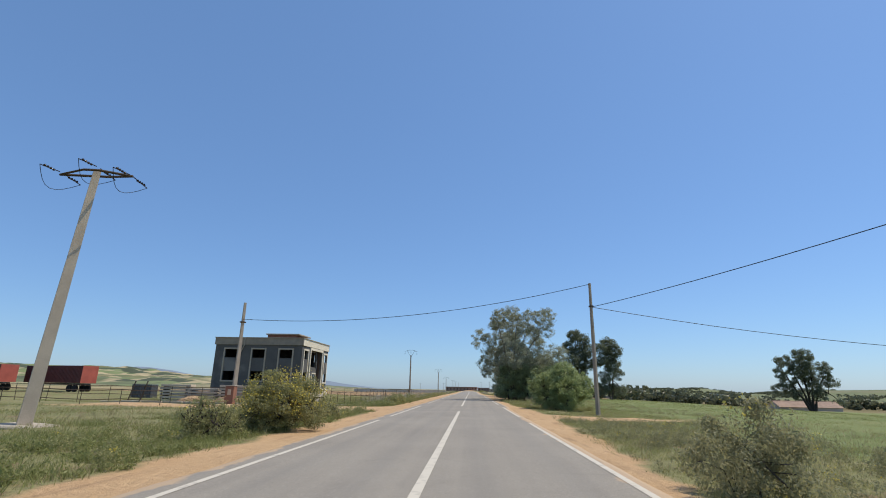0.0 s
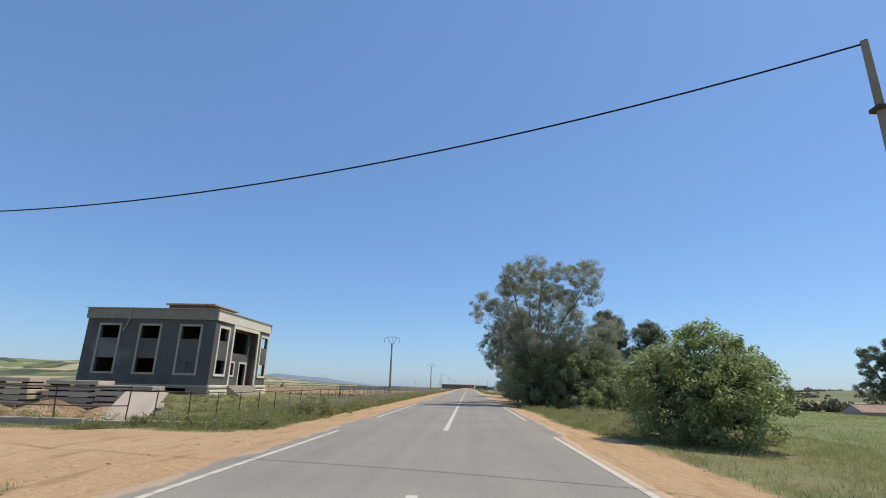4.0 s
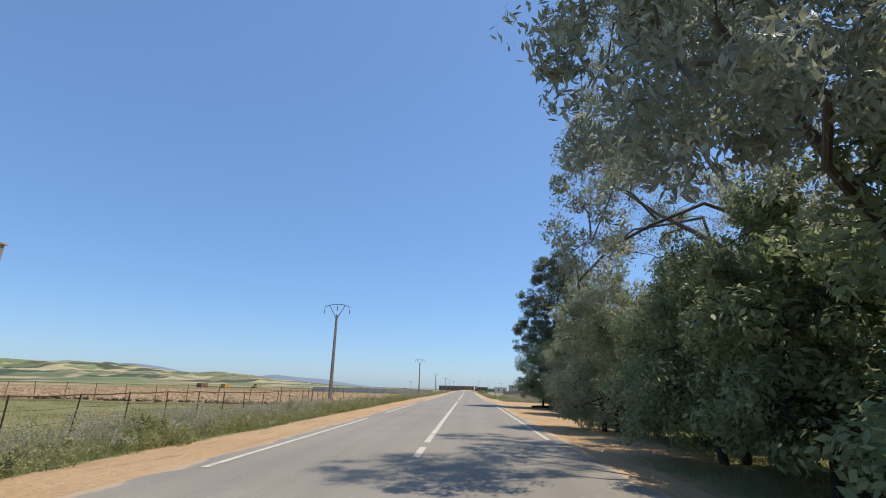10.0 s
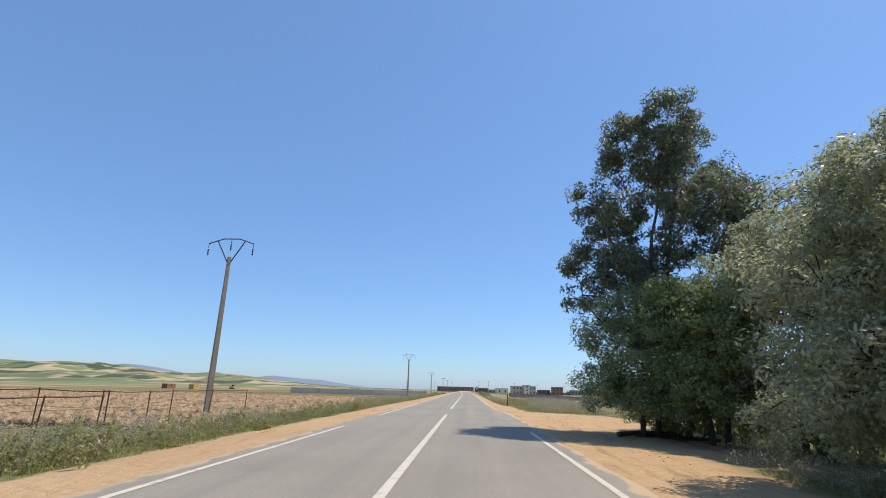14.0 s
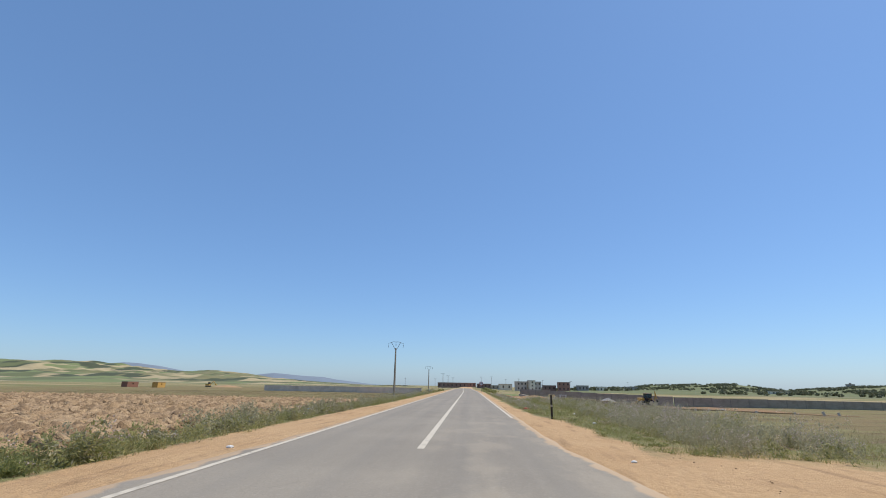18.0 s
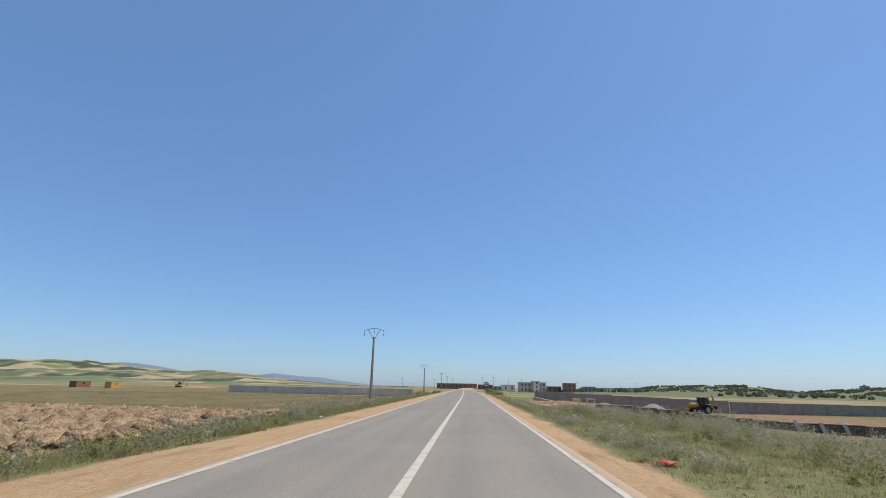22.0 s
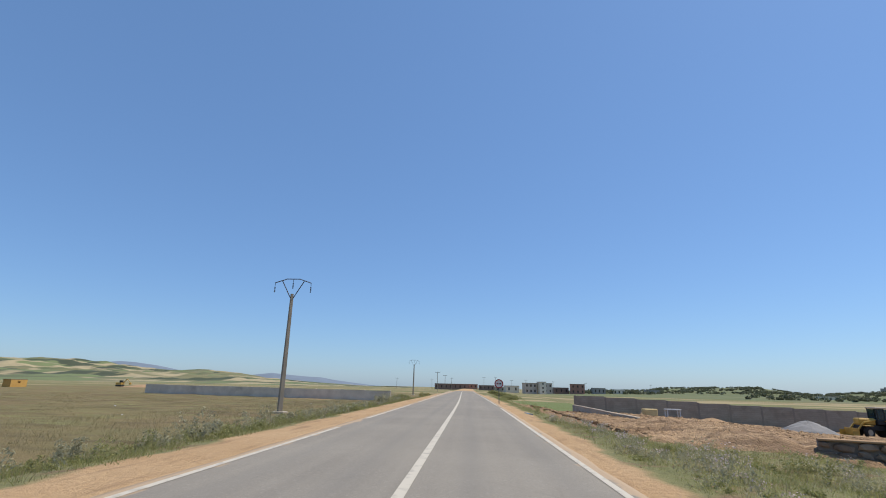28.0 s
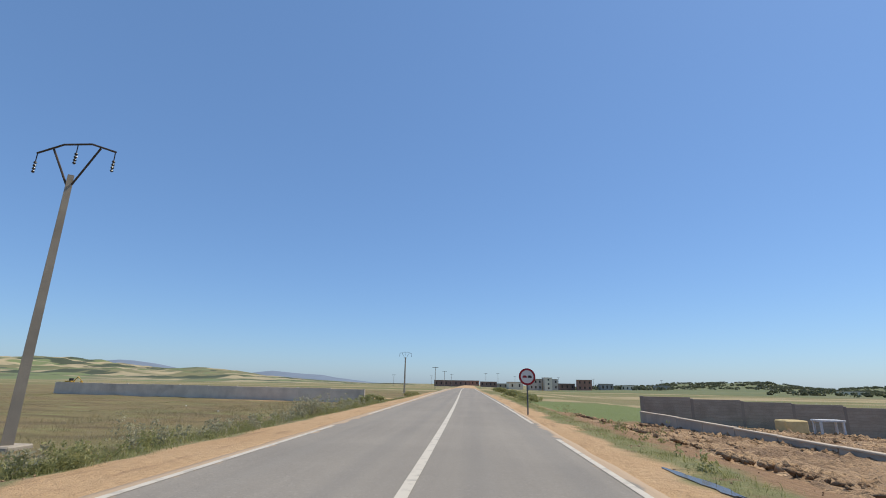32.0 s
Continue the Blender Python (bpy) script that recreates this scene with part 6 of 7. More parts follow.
def glass_mat():
    m, t, b = mat("tinted_glass", 0.05)
    b.inputs["Base Color"].default_value = (0.10, 0.16, 0.18, 1)
    b.inputs["Transmission Weight"].default_value = 0.6
    return m


M_PANE = glass_mat()


def loader():
    x, y = 36.4, 222.0
    root = thing("backhoe_loader", (x, y, gz(x, y)), "yellow backhoe loader with a black cab on a building site", "excavator", turn=175)
    part("chassis", box((-2.2, -0.5, 0.7), (2.4, 0.5, 1.2), 0.05), M_BLACK, root)
    bm = box((0.5, -0.5, 1.2), (2.4, 0.5, 1.85), 0.12)
    part("bonnet", bm, M_YELLOW, root, "yellow engine bonnet")
    for wx, r in ((-1.0, 0.78), (1.75, 0.55)):
        for s in (-1, 1):
            w = part("wheel", tube([(wx, s * 0.62, r), (wx, s * 0.70, r), (wx, s * 0.98, r), (wx, s * 1.05, r)], [r * 0.85, r, r, r * 0.85], 20), M_TYRE, root, "black tyre")
            part("rim", tube([(wx, s * 1.03, r), (wx, s * 1.07, r)], r * 0.5, 14), M_CONC, w, "pale rim")
            part("mudguard", box((wx - r * 0.9, s * 0.84 - 0.22, 2 * r + 0.03), (wx + r * 0.9, s * 0.84 + 0.22, 2 * r + 0.1), 0.03), M_YELLOW, root)
    cab = part("cab", box((-1.45, -0.7, 1.25), (0.45, 0.7, 1.75), 0.05), M_BLACK, root)
    for px in (-1.4, -0.4, 0.4):
        for s in (-1, 1):
            part("pillar", box((px - 0.04, s * 0.66 - 0.04, 1.75), (px + 0.04, s * 0.66 + 0.04, 2.75)), M_BLACK, cab)
    part("pane", box((-1.36, -0.66, 1.75), (0.36, -0.64, 2.72)), M_PANE, cab, "tinted side window")
    part("pane", box((-1.36, 0.64, 1.75), (0.36, 0.66, 2.72)), M_PANE, cab, "tinted side window")
    part("roof", box((-1.55, -0.78, 2.75), (0.55, 0.78, 2.9), 0.05), M_CONC, cab, "pale dusty cab roof")
    for s in (-1, 1):
        part("loader_arm", tube([(0.7, s * 0.62, 1.7), (2.0, s * 0.62, 1.45), (3.0, s * 0.62, 0.6)], 0.1, 6), M_YELLOW, root)
    bm = bmesh.new()
    add_box(bm, (3.0, -1.1, 0.1), (3.1, 1.1, 0.9), 0.0)
    add_box(bm, (3.1, -1.1, 0.1), (3.8, 1.1, 0.18), 0.0)
    for s in (-1.1, 1.06):
        add_box(bm, (3.1, s, 0.1), (3.7, s + 0.04, 0.7), 0.0)
    part("bucket", bm, M_YELLOW, root, "muddy yellow front bucket")
    part("boom", tube([(-2.2, 0, 1.0), (-2.6, 0, 2.4), (-2.5, 0, 3.3)], [0.17, 0.15, 0.1], 6), M_YELLOW, root)
    part("dipper", tube([(-2.5, 0, 3.3), (-3.0, 0, 1.6)], [0.12, 0.1], 6), M_YELLOW, root)
    part("digging_bucket", box((-3.3, -0.3, 0.9), (-2.75, 0.3, 1.5), 0.12), M_BLACK, root)
    root.matrix_world = pose(x, y, gz(x, y), 0, 0, 175) @ Matrix.Diagonal((0.7, 0.86, 0.88, 1))
    return root


loader()


# ---- field huts, container trailers, skip, slab stacks ----
def hut(loc, w, d, h, m, label):
    x, y = loc
    root = thing("field_hut", (x, y, gz(x, y)), label, "hut", "field huts")
    part("wall", wall_with_holes("y", w / 2, -0.2, -d / 2, d / 2, -0.3, h, [(-d * 0.08, d * 0.08, h * 0.55, h * 0.75)]), m, root)
    part("wall", box((-w / 2, -d / 2, -0.3), (-w / 2 + 0.2, d / 2, h)), m, root)
    for s in (-1, 1):
        p, q = sorted((s * d / 2, s * (d / 2 - 0.2)))
        part("wall", box((-w / 2 + 0.2, p, -0.3), (w / 2 - 0.2, q, h)), m, root)
    part("roof", box((-w / 2 - 0.15, -d / 2 - 0.15, h), (w / 2 + 0.05, d / 2 + 0.05, h + 0.1), 0.02), M_CONC_D, root)
    return root


M_OCHRE = simple("ochre_plaster", (0.62, 0.36, 0.10), (0.54, 0.30, 0.085), 1.0, 20)
hut((-118.0, 290), 2.2, 5.8, 1.8, M_BRICK, "low red brick hut in the fields")
hut((-107.5, 290), 2.0, 4.4, 1.75, M_OCHRE, "low ochre plastered hut in the fields")
# one red in two tones: sun put into the door end, shade into the body
M_RED_LIT = simple("sunlit_red_container_paint", (0.48, 0.12, 0.085), (0.38, 0.095, 0.07), 1.0, 20, 0.6)
M_RED_SHADED = simple("shaded_red_container_paint", (0.14, 0.035, 0.03), (0.10, 0.03, 0.026), 1.0, 20, 0.6)


def container_trailer(loc, L, turn):
    x, y = loc
    root = thing("container_trailer", (x, y, gz(x, y)), "red shipping container on a parked semi-trailer", "trailer", "parked container trailers", turn=turn)
    bm = bmesh.new()
    n = int(L / 0.3)
    add_box(bm, (-L / 2, -1.2, 1.25), (L / 2, 1.2, 3.8))
    for k in range(n):
        for s in (-1, 1):
            add_box(bm, (-L / 2 + 0.05 + k * 0.3, s * 1.2 - 0.03, 1.35), (-L / 2 + 0.2 + k * 0.3, s * 1.2 + 0.03, 3.7))
    body = part("container", bm, M_RED_SHADED, root)
    part("door_end", box((L / 2, -1.2, 1.25), (L / 2 + 0.05, 1.2, 3.8)), M_RED_LIT, body, "red container doors in a lighter, sunlit tone")
    part("chassis", box((-L / 2, -0.5, 1.0), (L / 2, 0.5, 1.22)), M_BLACK, root)
    for wx in (L / 2 - 1.2, L / 2 - 2.4):
        for s in (-1, 1):
            part("wheel", tube([(wx, s * 0.8, 0.5), (wx, s * 1.15, 0.5)], 0.5, 14), M_TYRE, root)
    part("landing_leg", box((-L / 2 + 2, -0.6, 0), (-L / 2 + 2.15, -0.45, 1.0)), M_BLACK, root)
    part("landing_leg", box((-L / 2 + 2, 0.45, 0), (-L / 2 + 2.15, 0.6, 1.0)), M_BLACK, root)
    return root


container_trailer((-63.4, 80.0), 13.0, -17)
container_trailer((-75.0, 78.5), 13.0, -17)


def skip():
    x, y = -36.0, 60.0
    root = thing("metal_skip", (x, y, gz(x, y)), "dark-grey metal bin leaning on two posts", "bin")
    part("body", box((-1.15, -0.6, 0.3), (1.15, 0.6, 1.75), 0.03), M_STEEL, root)
    for k in range(4):
        part("rib", box((-1.0 + 0.62 * k, -0.66, 0.3), (-0.92 + 0.62 * k, -0.6, 1.75)), M_STEEL, root)
    for dx in (-0.7, 0.7):
        part("prop", tube([(dx - 0.3, -1.1, 0), (dx, -0.72, 2.1)], 0.07, 6), M_POST, root)
    return root


skip()


def slab_stack(loc, n, L, turn):
    x, y = loc
    root = thing("slab_stack", (x, y, gz(x, y)), "stack of pale precast concrete slabs on timber bearers", "building material", "stacks of concrete slabs", turn=turn)
    for k in range(n):
        part("slab", box((-L / 2 + rnd.uniform(-0.08, 0.08), -0.6, 0.12 + 0.3 * k), (L / 2 + rnd.uniform(-0.08, 0.08), 0.6, 0.34 + 0.3 * k), 0.015), M_PALE if k % 2 else M_CONC, root)
        for s in (-1, 1):
            part("bearer", box((s * L * 0.38 - 0.05, -0.6, 0.3 * k + 0.02), (s * L * 0.38 + 0.05, 0.6, 0.12 + 0.3 * k)), M_BARK_D, root)
    return root


for k, (x, y) in enumerate([(-17.6, 57.5), (-20.8, 57.8), (-24.2, 57.3), (-27.6, 57.6), (-30.6, 57.4)]):
    slab_stack((x, y), 5 + (k * 2 % 3 > 0), 3.1, rnd.uniform(-5, 5))


def sheet_panel():
    root = thing("plywood_sheet", (-14.6, 53.0, gz(-14.6, 53.0)), "pale stained sheet leaning on a stack of slabs", "sheet")
    m4 = Matrix.Rotation(radians(-52), 4, "X")
    part("sheet", box((-1.3, 0, 0.0), (0.85, 0.06, 2.1), 0.01, m4), M_PALE, root)
    return root


sheet_panel()


def kerb_wall():
    root = thing("kerb_wall", (-12.0, 50.0, gz(-12, 50)), "low rough concrete footing under the yard fence", "footing", kind="structure")
    for k in range(14):
        part("block", box((-0.9, -0.15, -0.3), (0.9, 0.15, 0.22 + rnd.uniform(-0.03, 0.03)), 0.02, Matrix.Translation((4.5 - 1.85 * k, 0.4 - 0.12 * k, 0.0))), M_CONC, root)
    return root


kerb_wall()
for k, (x, y, w, h) in enumerate([(-16.5, 54.6, 3.4, 0.7), (-19.8, 54.9, 4.2, 0.95), (-23.6, 54.6, 4.4, 0.8), (-27.4, 54.9, 4.0, 0.9)]):
    heap("earth_heap", (x, y), w, h, M_DIG, "rough heap of brown earth and rubble before stacked slabs", 76 + k)


# ---- sign, marker posts ----
def no_overtaking_sign(loc):
    x, y = loc
    root = thing("road_sign", (x, y, gz(x, y)), "round no-overtaking road sign with a red rim on a steel post", "road sign")
    part("post", tube([(0, 0, -0.3), (0, 0, 2.04)], 0.035, 8), M_STEEL, root)
    red, _, b = mat("sign_red", 0.5)
    b.inputs["Base Color"].default_value = (0.30, 0.02, 0.025, 1)
    wht, _, b = mat("sign_white", 0.5)
    b.inputs["Base Color"].default_value = (0.62, 0.60, 0.57, 1)
    part("rim", tube([(0, -0.04, 1.74), (0, -0.06, 1.74)], 0.40, 32), red, root, "faded red rim")
    part("face", tube([(0, -0.061, 1.74), (0, -0.066, 1.74)], 0.305, 32), wht, root, "white sign face")
    for dx, mm in ((-0.12, red), (0.12, M_BLACK)):
        bm = bmesh.new()
        add_box(bm, (dx - 0.1, -0.075, 1.69), (dx + 0.1, -0.068, 1.76))
        add_box(bm, (dx - 0.06, -0.075, 1.76), (dx + 0.06, -0.068, 1.80))
        part("car_symbol", bm, mm, root, "small car symbol")
    part("back_plate", tube([(0, -0.036, 1.74), (0, -0.02, 1.74)], 0.39, 24), M_STEEL, root)
    return root


no_overtaking_sign((3.55, 221.3))


def marker_post(loc, h=1.1):
    x, y = loc
    root = thing("marker_post", (x, y, gz(x, y)), "weathered dark wooden marker post with a pale band", "post")
    part("post", box((-0.045, -0.045, -0.3), (0.045, 0.045, h), 0.01), M_BARK_D, root)
    part("band", box((-0.048, -0.048, h - 0.55), (0.048, 0.048, h - 0.45)), M_CONC, root, "pale worn band")
    return root


marker_post((5.05, 143.2))


# ---- village at the end of the road ----
def house(loc, w, d, h, m, label, turn=0, windows=3, storeys=2):
    x, y = loc
    root = thing("village_house", (x, y, gz(x, y)), label, "house", "village houses", turn=turn)
    hs = []
    sh = h / storeys
    for s in range(storeys):
        for k in range(windows):
            c = -w / 2 + w * (k + 0.5) / windows
            hs.append((c - 0.6, c + 0.6, sh * s + sh * 0.35, sh * s + sh * 0.78))
    part("wall", wall_with_holes("x", -d / 2, 0.25, -w / 2, w / 2, -0.5, h, hs), m, root)
    part("wall", box((-w / 2, d / 2 - 0.25, -0.5), (w / 2, d / 2, h)), m, root)
    for s in (-1, 1):
        p, q = sorted((s * w / 2, s * (w / 2 - 0.25)))
        part("wall", box((p, -d / 2 + 0.25, -0.5), (q, d / 2 - 0.25, h)), m, root)
    part("roof", box((-w / 2 - 0.2, -d / 2 - 0.2, h), (w / 2 + 0.2, d / 2 + 0.2, h + 0.25)), M_CONC_D, root)
    for a, c, e, g2 in hs:
        part("window", box((a + 0.02, -d / 2 + 0.15, e + 0.02), (c - 0.02, -d / 2 + 0.2, g2 - 0.02)), M_DARK, root)
    return root


M_WHITE = simple("whitewash", (0.85, 0.74, 0.58), (0.78, 0.67, 0.52), 0.3, 5)
M_RUST = simple("rust_brown_plaster", (0.30, 0.20, 0.16), (0.23, 0.155, 0.125), 0.3, 5)
M_VGREY = simple("bare_grey_plaster", (0.42, 0.385, 0.34), (0.34, 0.31, 0.275), 0.3, 5)
M_VPALE = simple("pale_grey_plaster", (0.60, 0.52, 0.43), (0.50, 0.43, 0.355), 0.3, 5)
M_VBRICK = simple("bare_village_brick", (0.46, 0.24, 0.17), (0.37, 0.19, 0.14), 0.4, 5)
house((-12, 640), 38, 10, 5.0, M_RUST, "long low rust-brown building at the end of the road", 0, 9, 1)
house((16, 632), 14, 10, 4.2, M_RUST, "low brown building at the end of the road", 0, 4, 1)
house((4, 600), 7, 7, 3.6, M_VBRICK, "small brick building at the end of the road", 0, 2, 1)
house((34, 580), 11, 7, 5.2, M_WHITE, "white flat-roofed village house by the road", 10, 2, 1)
house((26, 600), 8, 7, 3.4, M_CONC, "small pale village house", 4, 2, 1)
house((46, 560), 9, 9, 7.6, M_VPALE, "pale grey two-storey unfinished village house", 8, 3, 2)
house((54.5, 556), 5, 8, 8.6, M_WHITE, "narrow whitewashed village building", 8, 1, 3)
house((62, 590), 10, 9, 8.0, M_VPALE, "grey two-storey village house", 4, 3, 2)
house((90, 600), 11, 10, 8.0, M_VBRICK, "red brick two-storey village house", -6, 3, 2)
house((78, 610), 12, 9, 5.0, M_RUST, "low brown village house", 0, 3, 1)
house((112, 620), 10, 9, 5.4, M_VGREY, "low grey village house", 0, 3, 1)
house((135, 640), 10, 9, 4.6, M_WHITE, "small pale village house", -8, 3, 1)
house((168, 650), 12, 9, 5.0, M_VGREY, "low grey village house", -8, 3, 1)
house((262, 560), 14, 8, 3.2, M_WHITE, "low white farm building", -15, 3, 1)
house((232, 600), 9, 8, 3.0, M_WHITE, "low white farm building", -12, 2, 1)
for k, (x, y, h) in enumerate([(-13.4, 398, 8.6), (-14, 480, 9), (-13, 560, 9), (12, 570, 10), (22, 590, 11), (36, 600, 10), (50, 620, 11), (-34, 640, 9), (72, 610, 10), (95, 590, 9), (150, 600, 9), (-55, 560, 8)]):
    t_pole((x, y), h)


def farm_shed(loc, w, d):
    """Low farm shed, its tiled roof reaching down near the ground."""
    x, y = loc
    root = thing("farm_shed", (x, y, gz(x, y)), "low farm shed with a faded brown tiled roof and pale gables", "shed")
    part("wall", box((-w / 2, -d / 2, -0.4), (w / 2, -d / 2 + 0.2, 0.75)), M_VPALE, root)
    part("wall", box((-w / 2, d / 2 - 0.2, -0.4), (w / 2, d / 2, 0.75)), M_VPALE, root)
    for s in (-1, 1):
        bm = bmesh.new()
        rows = [[bm.verts.new((s * w / 2 - q * s * 0.2, yy, zz)) for yy, zz in ((-d / 2 + 0.2, -0.4), (d / 2 - 0.2, -0.4), (d / 2 - 0.2, 0.75), (0, 1.95), (-d / 2 + 0.2, 0.75))] for q in (0, 1)]
        bm.faces.new(rows[0])
        bm.faces.new(rows[1][::-1])
        for k in range(5):
            bm.faces.new((rows[0][k], rows[1][k], rows[1][(k + 1) % 5], rows[0][(k + 1) % 5]))
        bmesh.ops.recalc_face_normals(bm, faces=bm.faces)
        part("gable", bm, M_VPALE, root, "pale plastered gable")
    pitch = math.atan2(1.25, d / 2)
    length = math.hypot(1.25, d / 2) + 0.25
    for s in (-1, 1):
        m4 = Matrix.Translation((0, 0, 2.02)) @ Matrix.Rotation(-s * pitch, 4, "X")
        bm = bmesh.new()
        for k in range(9):
            p, q = sorted((s * length * k / 9, s * length * (k + 1) / 9))
            add_box(bm, (-w / 2 - 0.2, p, -0.04 - 0.012 * (k % 2)), (w / 2 + 0.2, q, 0.03 - 0.012 * (k % 2)), 0.0, m4)
        part("roof", bm, M_ROOF, root, "faded brown tiled roof slope")
    part("ridge", box((-w / 2 - 0.22, -0.12, 2.0), (w / 2 + 0.22, 0.12, 2.1), 0.03), M_ROOF, root)
    return root


M_ROOF = simple("faded_brown_tiles", (0.40, 0.27, 0.20), (0.30, 0.205, 0.155), 0.6, 12)
farm_shed((79.6, 130.5), 14.0, 5.0)


# ---- far scrub ----
def far_scrub(name, sampler, n, leaf, label, seed, w, h):
    """Bushes of the far hillside and hedges, joined: nobody could count them."""
    r = np.random.default_rng(seed)
    x, y, z = sampler(r, n)
    n = len(x)
    c = np.stack([x, y, z], -1)
    s = r.uniform(0.6, 1.4, n)
    k = 60
    cc = np.repeat(c, k, 0)
    ss = np.repeat(s, k)
    d = r.normal(size=(n * k, 3))
    d /= np.linalg.norm(d, axis=1)[:, None]
    rad = r.uniform(0.3, 1.0, n * k) ** 0.5
    p = cc + d * (rad * ss)[:, None] * np.array([w, w, h * 0.5]) + np.stack([np.zeros(n * k), np.zeros(n * k), ss * h * 0.45], -1)
    v, f = leaf_cloud(p, np.full(len(p), 0.02), np.full(len(p), 1), w * 0.5, seed + 1, 0, 0.8)
    return tagged(np_mesh(name, v, f, leaf), label, "bushes", kind="stuff")


def hedge(x0, y0, x1, y1, wide):
    def f(r, n):
        u = r.uniform(0, 1, n)
        x = x0 + (x1 - x0) * u + r.normal(0, wide, n)
        y = y0 + (y1 - y0) * u + r.normal(0, wide, n)
        return x, y, ground_z(x, y)
    return f


def on_hill(az0, az1, r0, r1, el0, el1):
    def f(r, n):
        a = np.radians(r.uniform(az0, az1, n))
        R = r.uniform(r0, r1, n)
        ok = waves(R * np.sin(a), R * np.cos(a), 60.0, 17, 3) > 0.16
        a, R = a[ok], R[ok]
        u = (R - 330) / 770
        top = np.tan(np.radians(east_crest(np.degrees(a)))) * 884
        base = -2.5 - 9.0 * sstep(420, 2600, R)
        z = base + (top + 1.0 - base) * sstep(0, 0.72, u)
        return R * np.sin(a), 150 + R * np.cos(a), z
    return f


far_scrub("hedgerow", hedge(52, 150, 150, 150, 4.0), 130, L_SCRUB, "dark green bushes along the far edge of the meadow", 701, 1.7, 2.4)
far_scrub("hedgerow", hedge(30, 122, 60, 150, 3.0), 30, L_SCRUB, "dark green bushes along the far edge of the meadow", 702, 1.9, 2.8)
far_scrub("hill_scrub", on_hill(10, 40, 520, 930, 0, 1), 2600, L_SCRUB, "dark scrub and trees on the far hillside", 703, 1.9, 1.9)
far_scrub("hill_scrub", on_hill(26, 60, 380, 520, 0, 1), 500, L_SCRUB, "dark belt of scrub at the foot of the hill", 705, 2.2, 2.4)
far_scrub("village_trees", hedge(70, 640, 300, 600, 12.0), 70, L_SCRUB, "dark trees among village houses", 704, 2.8, 4.2)


def hilltop_building(az, R):
    """Small square building on the crest of the hill."""
    a = radians(az)
    x, y = R * math.sin(a), 150 + R * math.cos(a)
    z = math.tan(radians(float(east_crest(az)))) * 884 + 0.6
    root = thing("hilltop_building", (x, y, z), "small grey flat-roofed building on a bare hilltop", "house")
    part("wall", wall_with_holes("x", -3.5, 0.3, -4.0, 4.0, -1.5, 4.6, [(-2.6, -1.2, 1.6, 3.2), (1.2, 2.6, 1.6, 3.2)]), M_VGREY, root)
    part("wall", box((-4.0, 3.2, -1.5), (4.0, 3.5, 4.6)), M_VGREY, root)
    for s in (-1, 1):
        p, q = sorted((s * 4.0, s * 3.7))
        part("wall", box((p, -3.2, -1.5), (q, 3.2, 4.6)), M_VGREY, root)
    part("roof", box((-4.2, -3.7, 4.6), (4.2, 3.7, 4.9), 0.03), M_CONC_D, root)
    part("roof_tank", box((-1.0, -1.0, 4.9), (1.2, 1.0, 6.6), 0.1), M_VGREY, root)
    return root


hilltop_building(37.2, 884.0)


# ---- clutter ----
def puddle():
    m, t, b = mat("muddy_water", 0.2)
    b.inputs["Base Color"].default_value = (0.10, 0.08, 0.06, 1)
    r = random.Random(77)
    pts = [(math.cos(a) * 0.12 * r.uniform(0.6, 1.3), math.sin(a) * 1.15 * r.uniform(0.8, 1.15)) for a in [2 * math.pi * k / 26 for k in range(26)]]
    bm = bmesh.new()
    rim = [bm.verts.new((x, y, 0)) for x, y in pts]
    deep = [bm.verts.new((x * 1.1, y * 1.05, -0.12)) for x, y in pts]
    bm.faces.new(rim)
    for k in range(26):
        bm.faces.new((rim[k], deep[k], deep[(k + 1) % 26], rim[(k + 1) % 26]))
    me = bpy.data.meshes.new("puddle")
    bm.to_mesh(me)
    bm.free()
    me.materials.append(m)
    ob = new("puddle", me)
    ob.matrix_world = pose(4.3, 205.0, max(gz(4.3, 205.8), gz(4.3, 204.2), gz(4.3, 205.0)) + 0.02, 0, 0, 4)
    return tagged(ob, "shallow muddy puddle beside the dug earth", "puddle", kind="structure")


puddle()


def logs():
    for k, (x, y, L, a, rr) in enumerate([(7.6, 112.6, 2.4, 20, 0.09), (8.3, 113.2, 2.6, 35, 0.11), (9.0, 112.4, 2.0, -10, 0.08), (8.8, 112.9, 1.8, 75, 0.07)]):
        root = thing("felled_log", (x, y, gz(x, y) + rr * 0.9), "dark felled log lying under the trees", "log", "felled logs", turn=a)
        part("log", tube([(-L / 2, 0, 0), (-L * 0.1, 0.06, 0.04), (L / 2, -0.03, 0)], [rr, rr * 0.9, rr * 0.7], 8), M_BARK_D, root)
        part("stub", tube([(L * 0.2, 0, 0), (L * 0.3, 0.15, rr * 2.2)], [rr * 0.4, rr * 0.25], 6), M_BARK_D, root)


logs()


def utility_box(loc):
    x, y = loc
    root = thing("utility_box", (x, y, gz(x, y)), "small grey concrete utility box behind the fence", "utility box")
    part("body", box((-0.3, -0.22, -0.1), (0.3, 0.22, 0.62), 0.02), M_PALE, root)
    part("cap", box((-0.35, -0.27, 0.62), (0.35, 0.27, 0.7), 0.02), M_CONC, root)
    part("door", box((-0.2, -0.235, 0.1), (0.2, -0.22, 0.52)), M_STEEL, root)
    return root


utility_box((-13.6, 83.5))


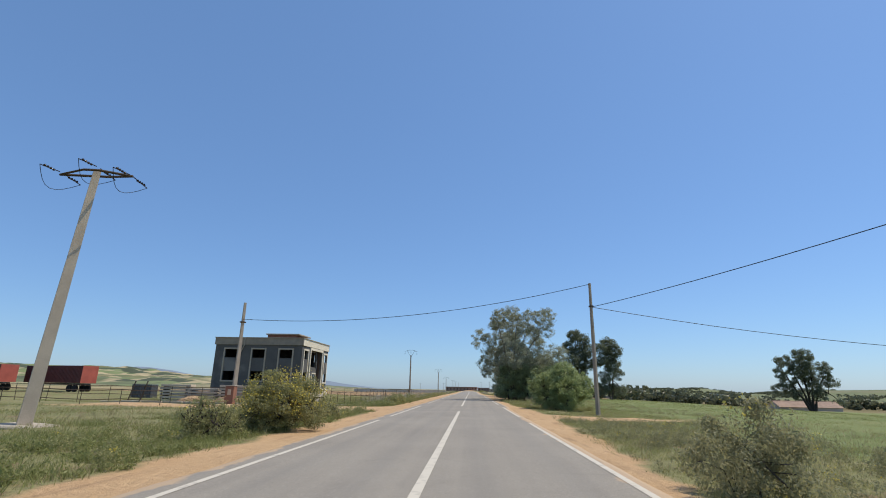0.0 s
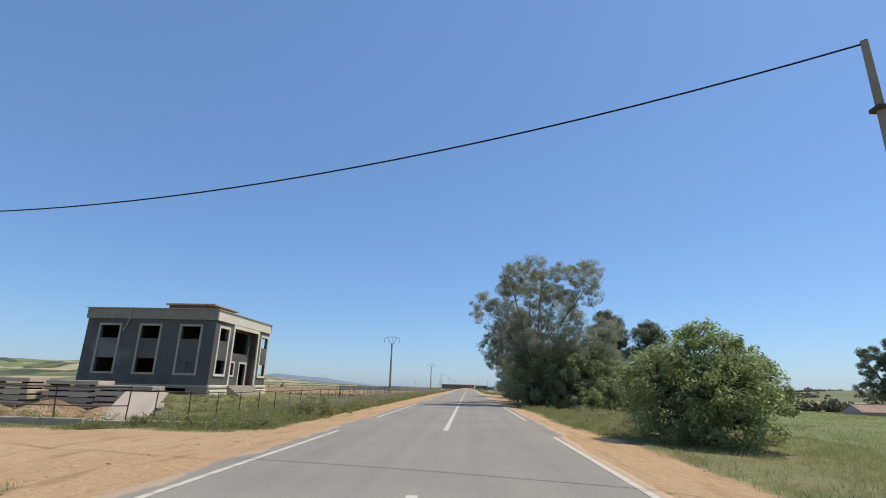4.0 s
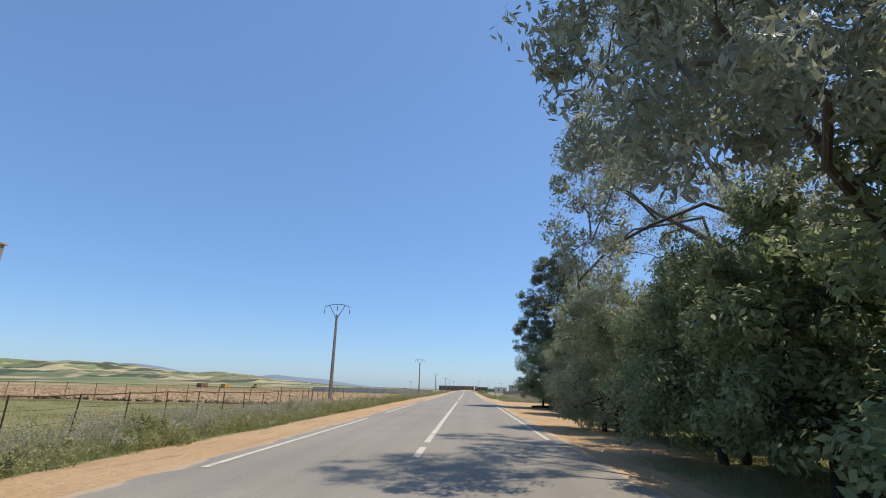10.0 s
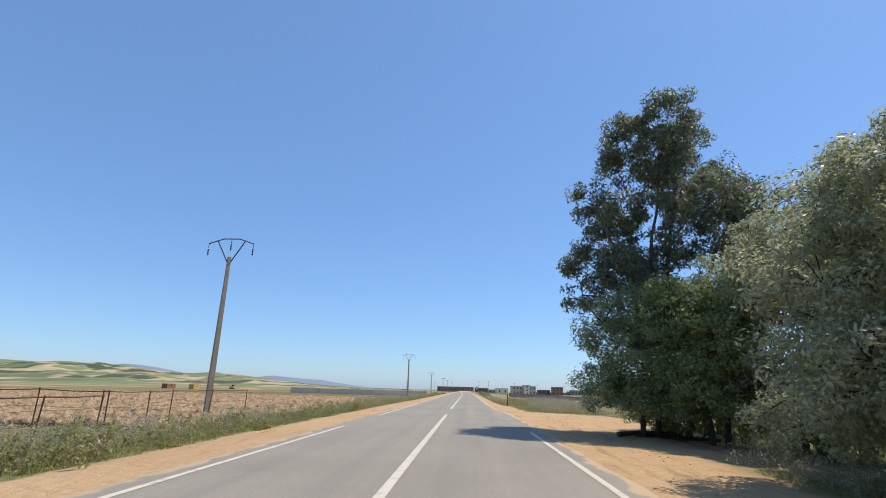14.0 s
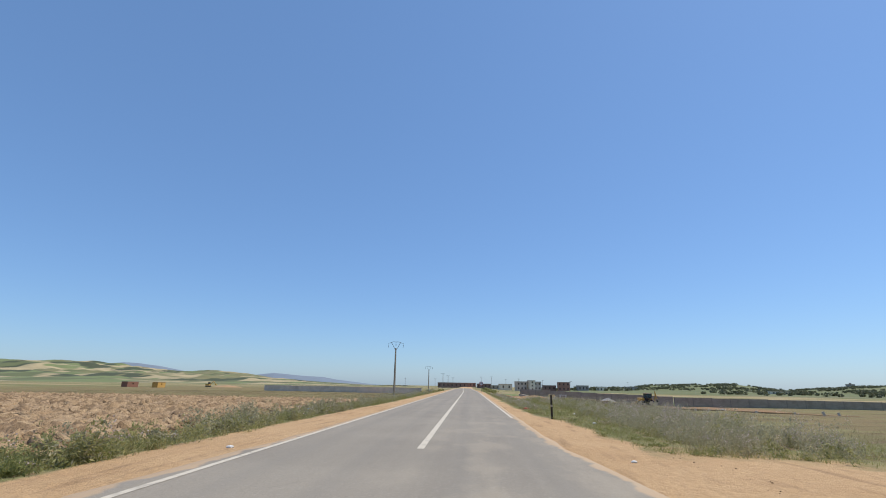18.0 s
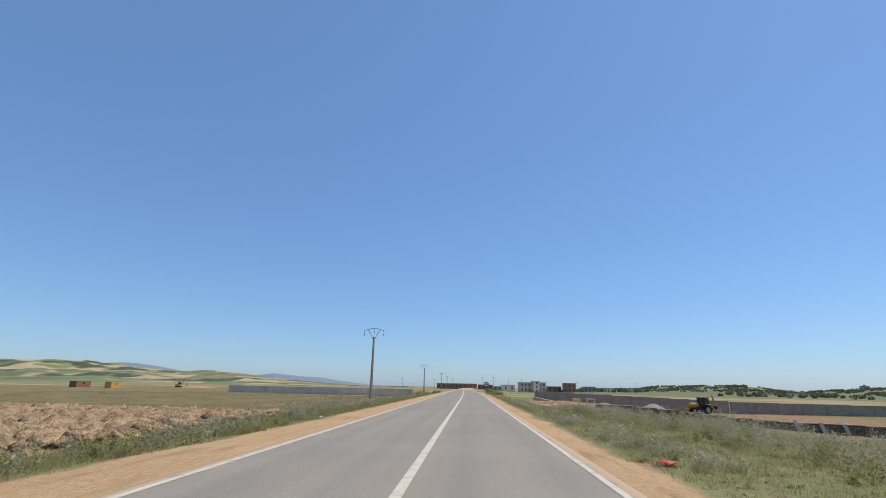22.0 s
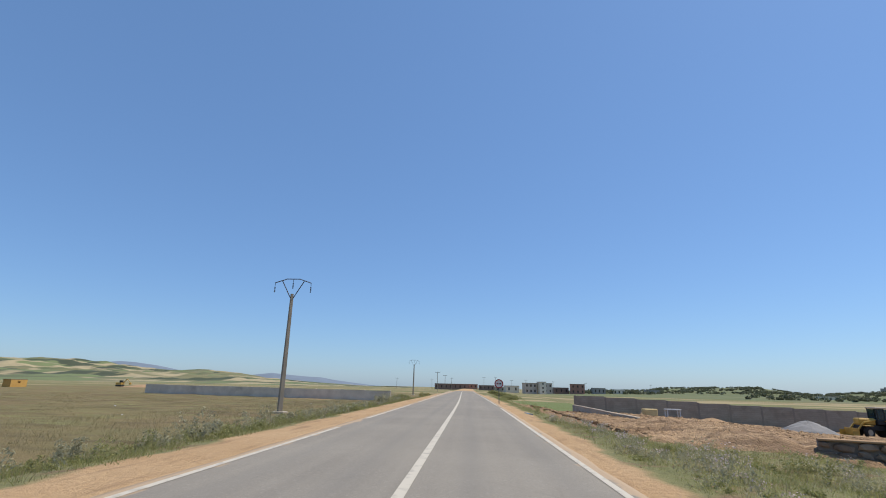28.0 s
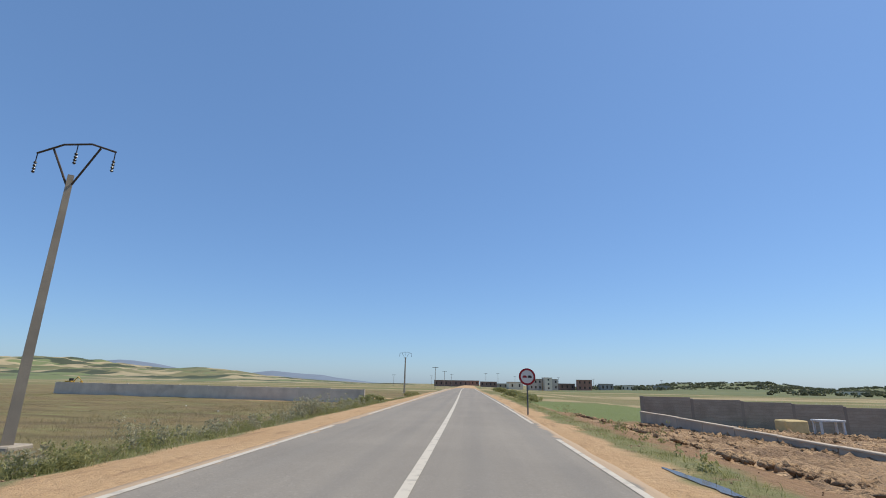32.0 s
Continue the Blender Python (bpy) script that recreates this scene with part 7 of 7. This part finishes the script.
def fence_brace(loc):
    x, y = loc
    root = thing("fence_brace", (x, y, gz(x, y)), "dark steel corner post with slanting braces", "fence")
    part("post", tube([(0, 0, -0.2), (0, 0, 1.5)], 0.04, 6), M_POST, root)
    for s in (-1, 1):
        part("brace", tube([(0, s * 0.9, -0.1), (0, 0, 1.35)], 0.03, 6), M_POST, root)
    return root


fence_brace((-12.3, 81.8))
M_BLUE_BAG = simple("blue_plastic", (0.10, 0.25, 0.62), (0.08, 0.20, 0.5), 6, 30, 0.5)
M_STONE = simple("pale_stone", (0.58, 0.47, 0.33), (0.44, 0.355, 0.25), 3, 25)
M_BALE = simple("yellow_tarp", (0.72, 0.55, 0.27), (0.62, 0.46, 0.21), 3, 25)


def lump(name, loc, s, m, label, category, group, seed, flat=0.6):
    x, y = loc
    bm = bmesh.new()
    bmesh.ops.create_icosphere(bm, subdivisions=2, radius=s)
    r = random.Random(seed)
    for v in bm.verts:
        k = 1 + 0.28 * noise.noise(v.co * (2.2 / s) + Vector((seed, 0, 0))) + r.uniform(-0.05, 0.05)
        v.co = Vector((v.co.x * k, v.co.y * k, v.co.z * k * flat))
    me = bpy.data.meshes.new(name)
    bm.to_mesh(me)
    bm.free()
    me.materials.append(m)
    ob = new(name, me)
    ob.location = (x, y, gz(x, y) + s * flat * 0.55)
    return tagged(ob, label, category, group)


for k in range(9):
    lump("rubble_stone", (-11.2 + rnd.uniform(-1.0, 1.4), 172.5 + rnd.uniform(-1.2, 1.2)), rnd.uniform(0.09, 0.2), M_STONE, "pale rubble stone in weeds", "stone", "rubble by the field", 900 + k)
M_RED_BAG = simple("red_plastic", (0.55, 0.07, 0.05), (0.42, 0.05, 0.04), 6, 30, 0.5)
lump("plastic_bag", (4.85, 152.4), 0.2, M_RED_BAG, "crumpled red plastic bag in short grass", "bag", "", 923, 0.35)
lump("plastic_bag", (-9.3, 151.4), 0.26, M_BLUE_BAG, "crumpled blue and white plastic bag in weeds", "bag", "", 921, 0.7)
lump("plastic_bag", (-9.0, 151.7), 0.18, M_BAG, "crumpled white plastic bag in weeds", "bag", "litter", 922, 0.6)
for k, (x, y) in enumerate([(-5.9, 165.0), (7.2, 148.5), (6.5, 141.0), (8.6, 139.0), (8.0, 181.0), (-20.0, 205.0), (-27.0, 214.0), (-17.0, 232.0), (-24.0, 240.0), (-30.0, 196.0), (4.5, 129.5), (-4.4, 130.2), (-9.0, 57.5), (-8.6, 60.0)]):
    lump("litter", (x, y), rnd.uniform(0.05, 0.09), M_BAG, "crumpled white litter on the ground", "litter", "litter", 930 + k, 0.5)

def wrapped_pallet(loc):
    x, y = loc
    root = thing("wrapped_pallet", (x, y, gz(x, y)), "pallet of blocks wrapped in yellow tarp", "pallet")
    part("load", box((-0.62, -0.5, 0.16), (0.62, 0.5, 0.85), 0.06), M_BALE, root)
    for s in (-0.5, 0, 0.5):
        part("bearer", box((s - 0.06, -0.6, 0), (s + 0.06, 0.6, 0.16)), M_BARK_D, root)
    return root


wrapped_pallet((18.4, 226.0))


def trestle(loc):
    x, y = loc
    root = thing("site_trestle", (x, y, gz(x, y)), "pale metal trestle frame on the site", "trestle")
    for dx in (-0.6, 0.6):
        for dy in (-0.3, 0.3):
            part("leg", box((dx - 0.05, dy - 0.05, 0), (dx + 0.05, dy + 0.05, 0.85)), M_BAG, root)
    part("top", box((-0.72, -0.38, 0.85), (0.72, 0.38, 0.95), 0.01), M_BAG, root)
    return root


trestle((20.9, 226.8))


def far_digger():
    x, y = -113.0, 334.0
    root = thing("earth_digger", (x, y, gz(x, y)), "dusty tan digger parked on a far field", "excavator")
    part("tracks", box((-1.4, -1.1, 0), (1.4, 1.1, 0.7), 0.2), M_BLACK, root)
    part("body", box((-1.3, -1.1, 0.8), (1.2, 1.1, 1.7), 0.1), M_YELLOW, root)
    part("cab", box((0.2, -1.0, 1.7), (1.2, 0.2, 2.6), 0.08), M_BLACK, root)
    part("boom", tube([(1.0, 0.4, 1.4), (2.6, 0.4, 3.2), (4.2, 0.4, 1.8)], [0.2, 0.18, 0.12], 6), M_YELLOW, root)
    part("bucket", box((3.9, 0.0, 0.9), (4.6, 0.8, 1.7), 0.1), M_YELLOW, root)
    root.matrix_world = pose(x, y, gz(x, y)) @ Matrix.Diagonal((0.75, 0.75, 0.75, 1))
    return root


far_digger()
heap("sand_heap", (-103.0, 331.0), 13, 0.9, M_SAND, "long low heap of tan earth by a far field wall", 74)
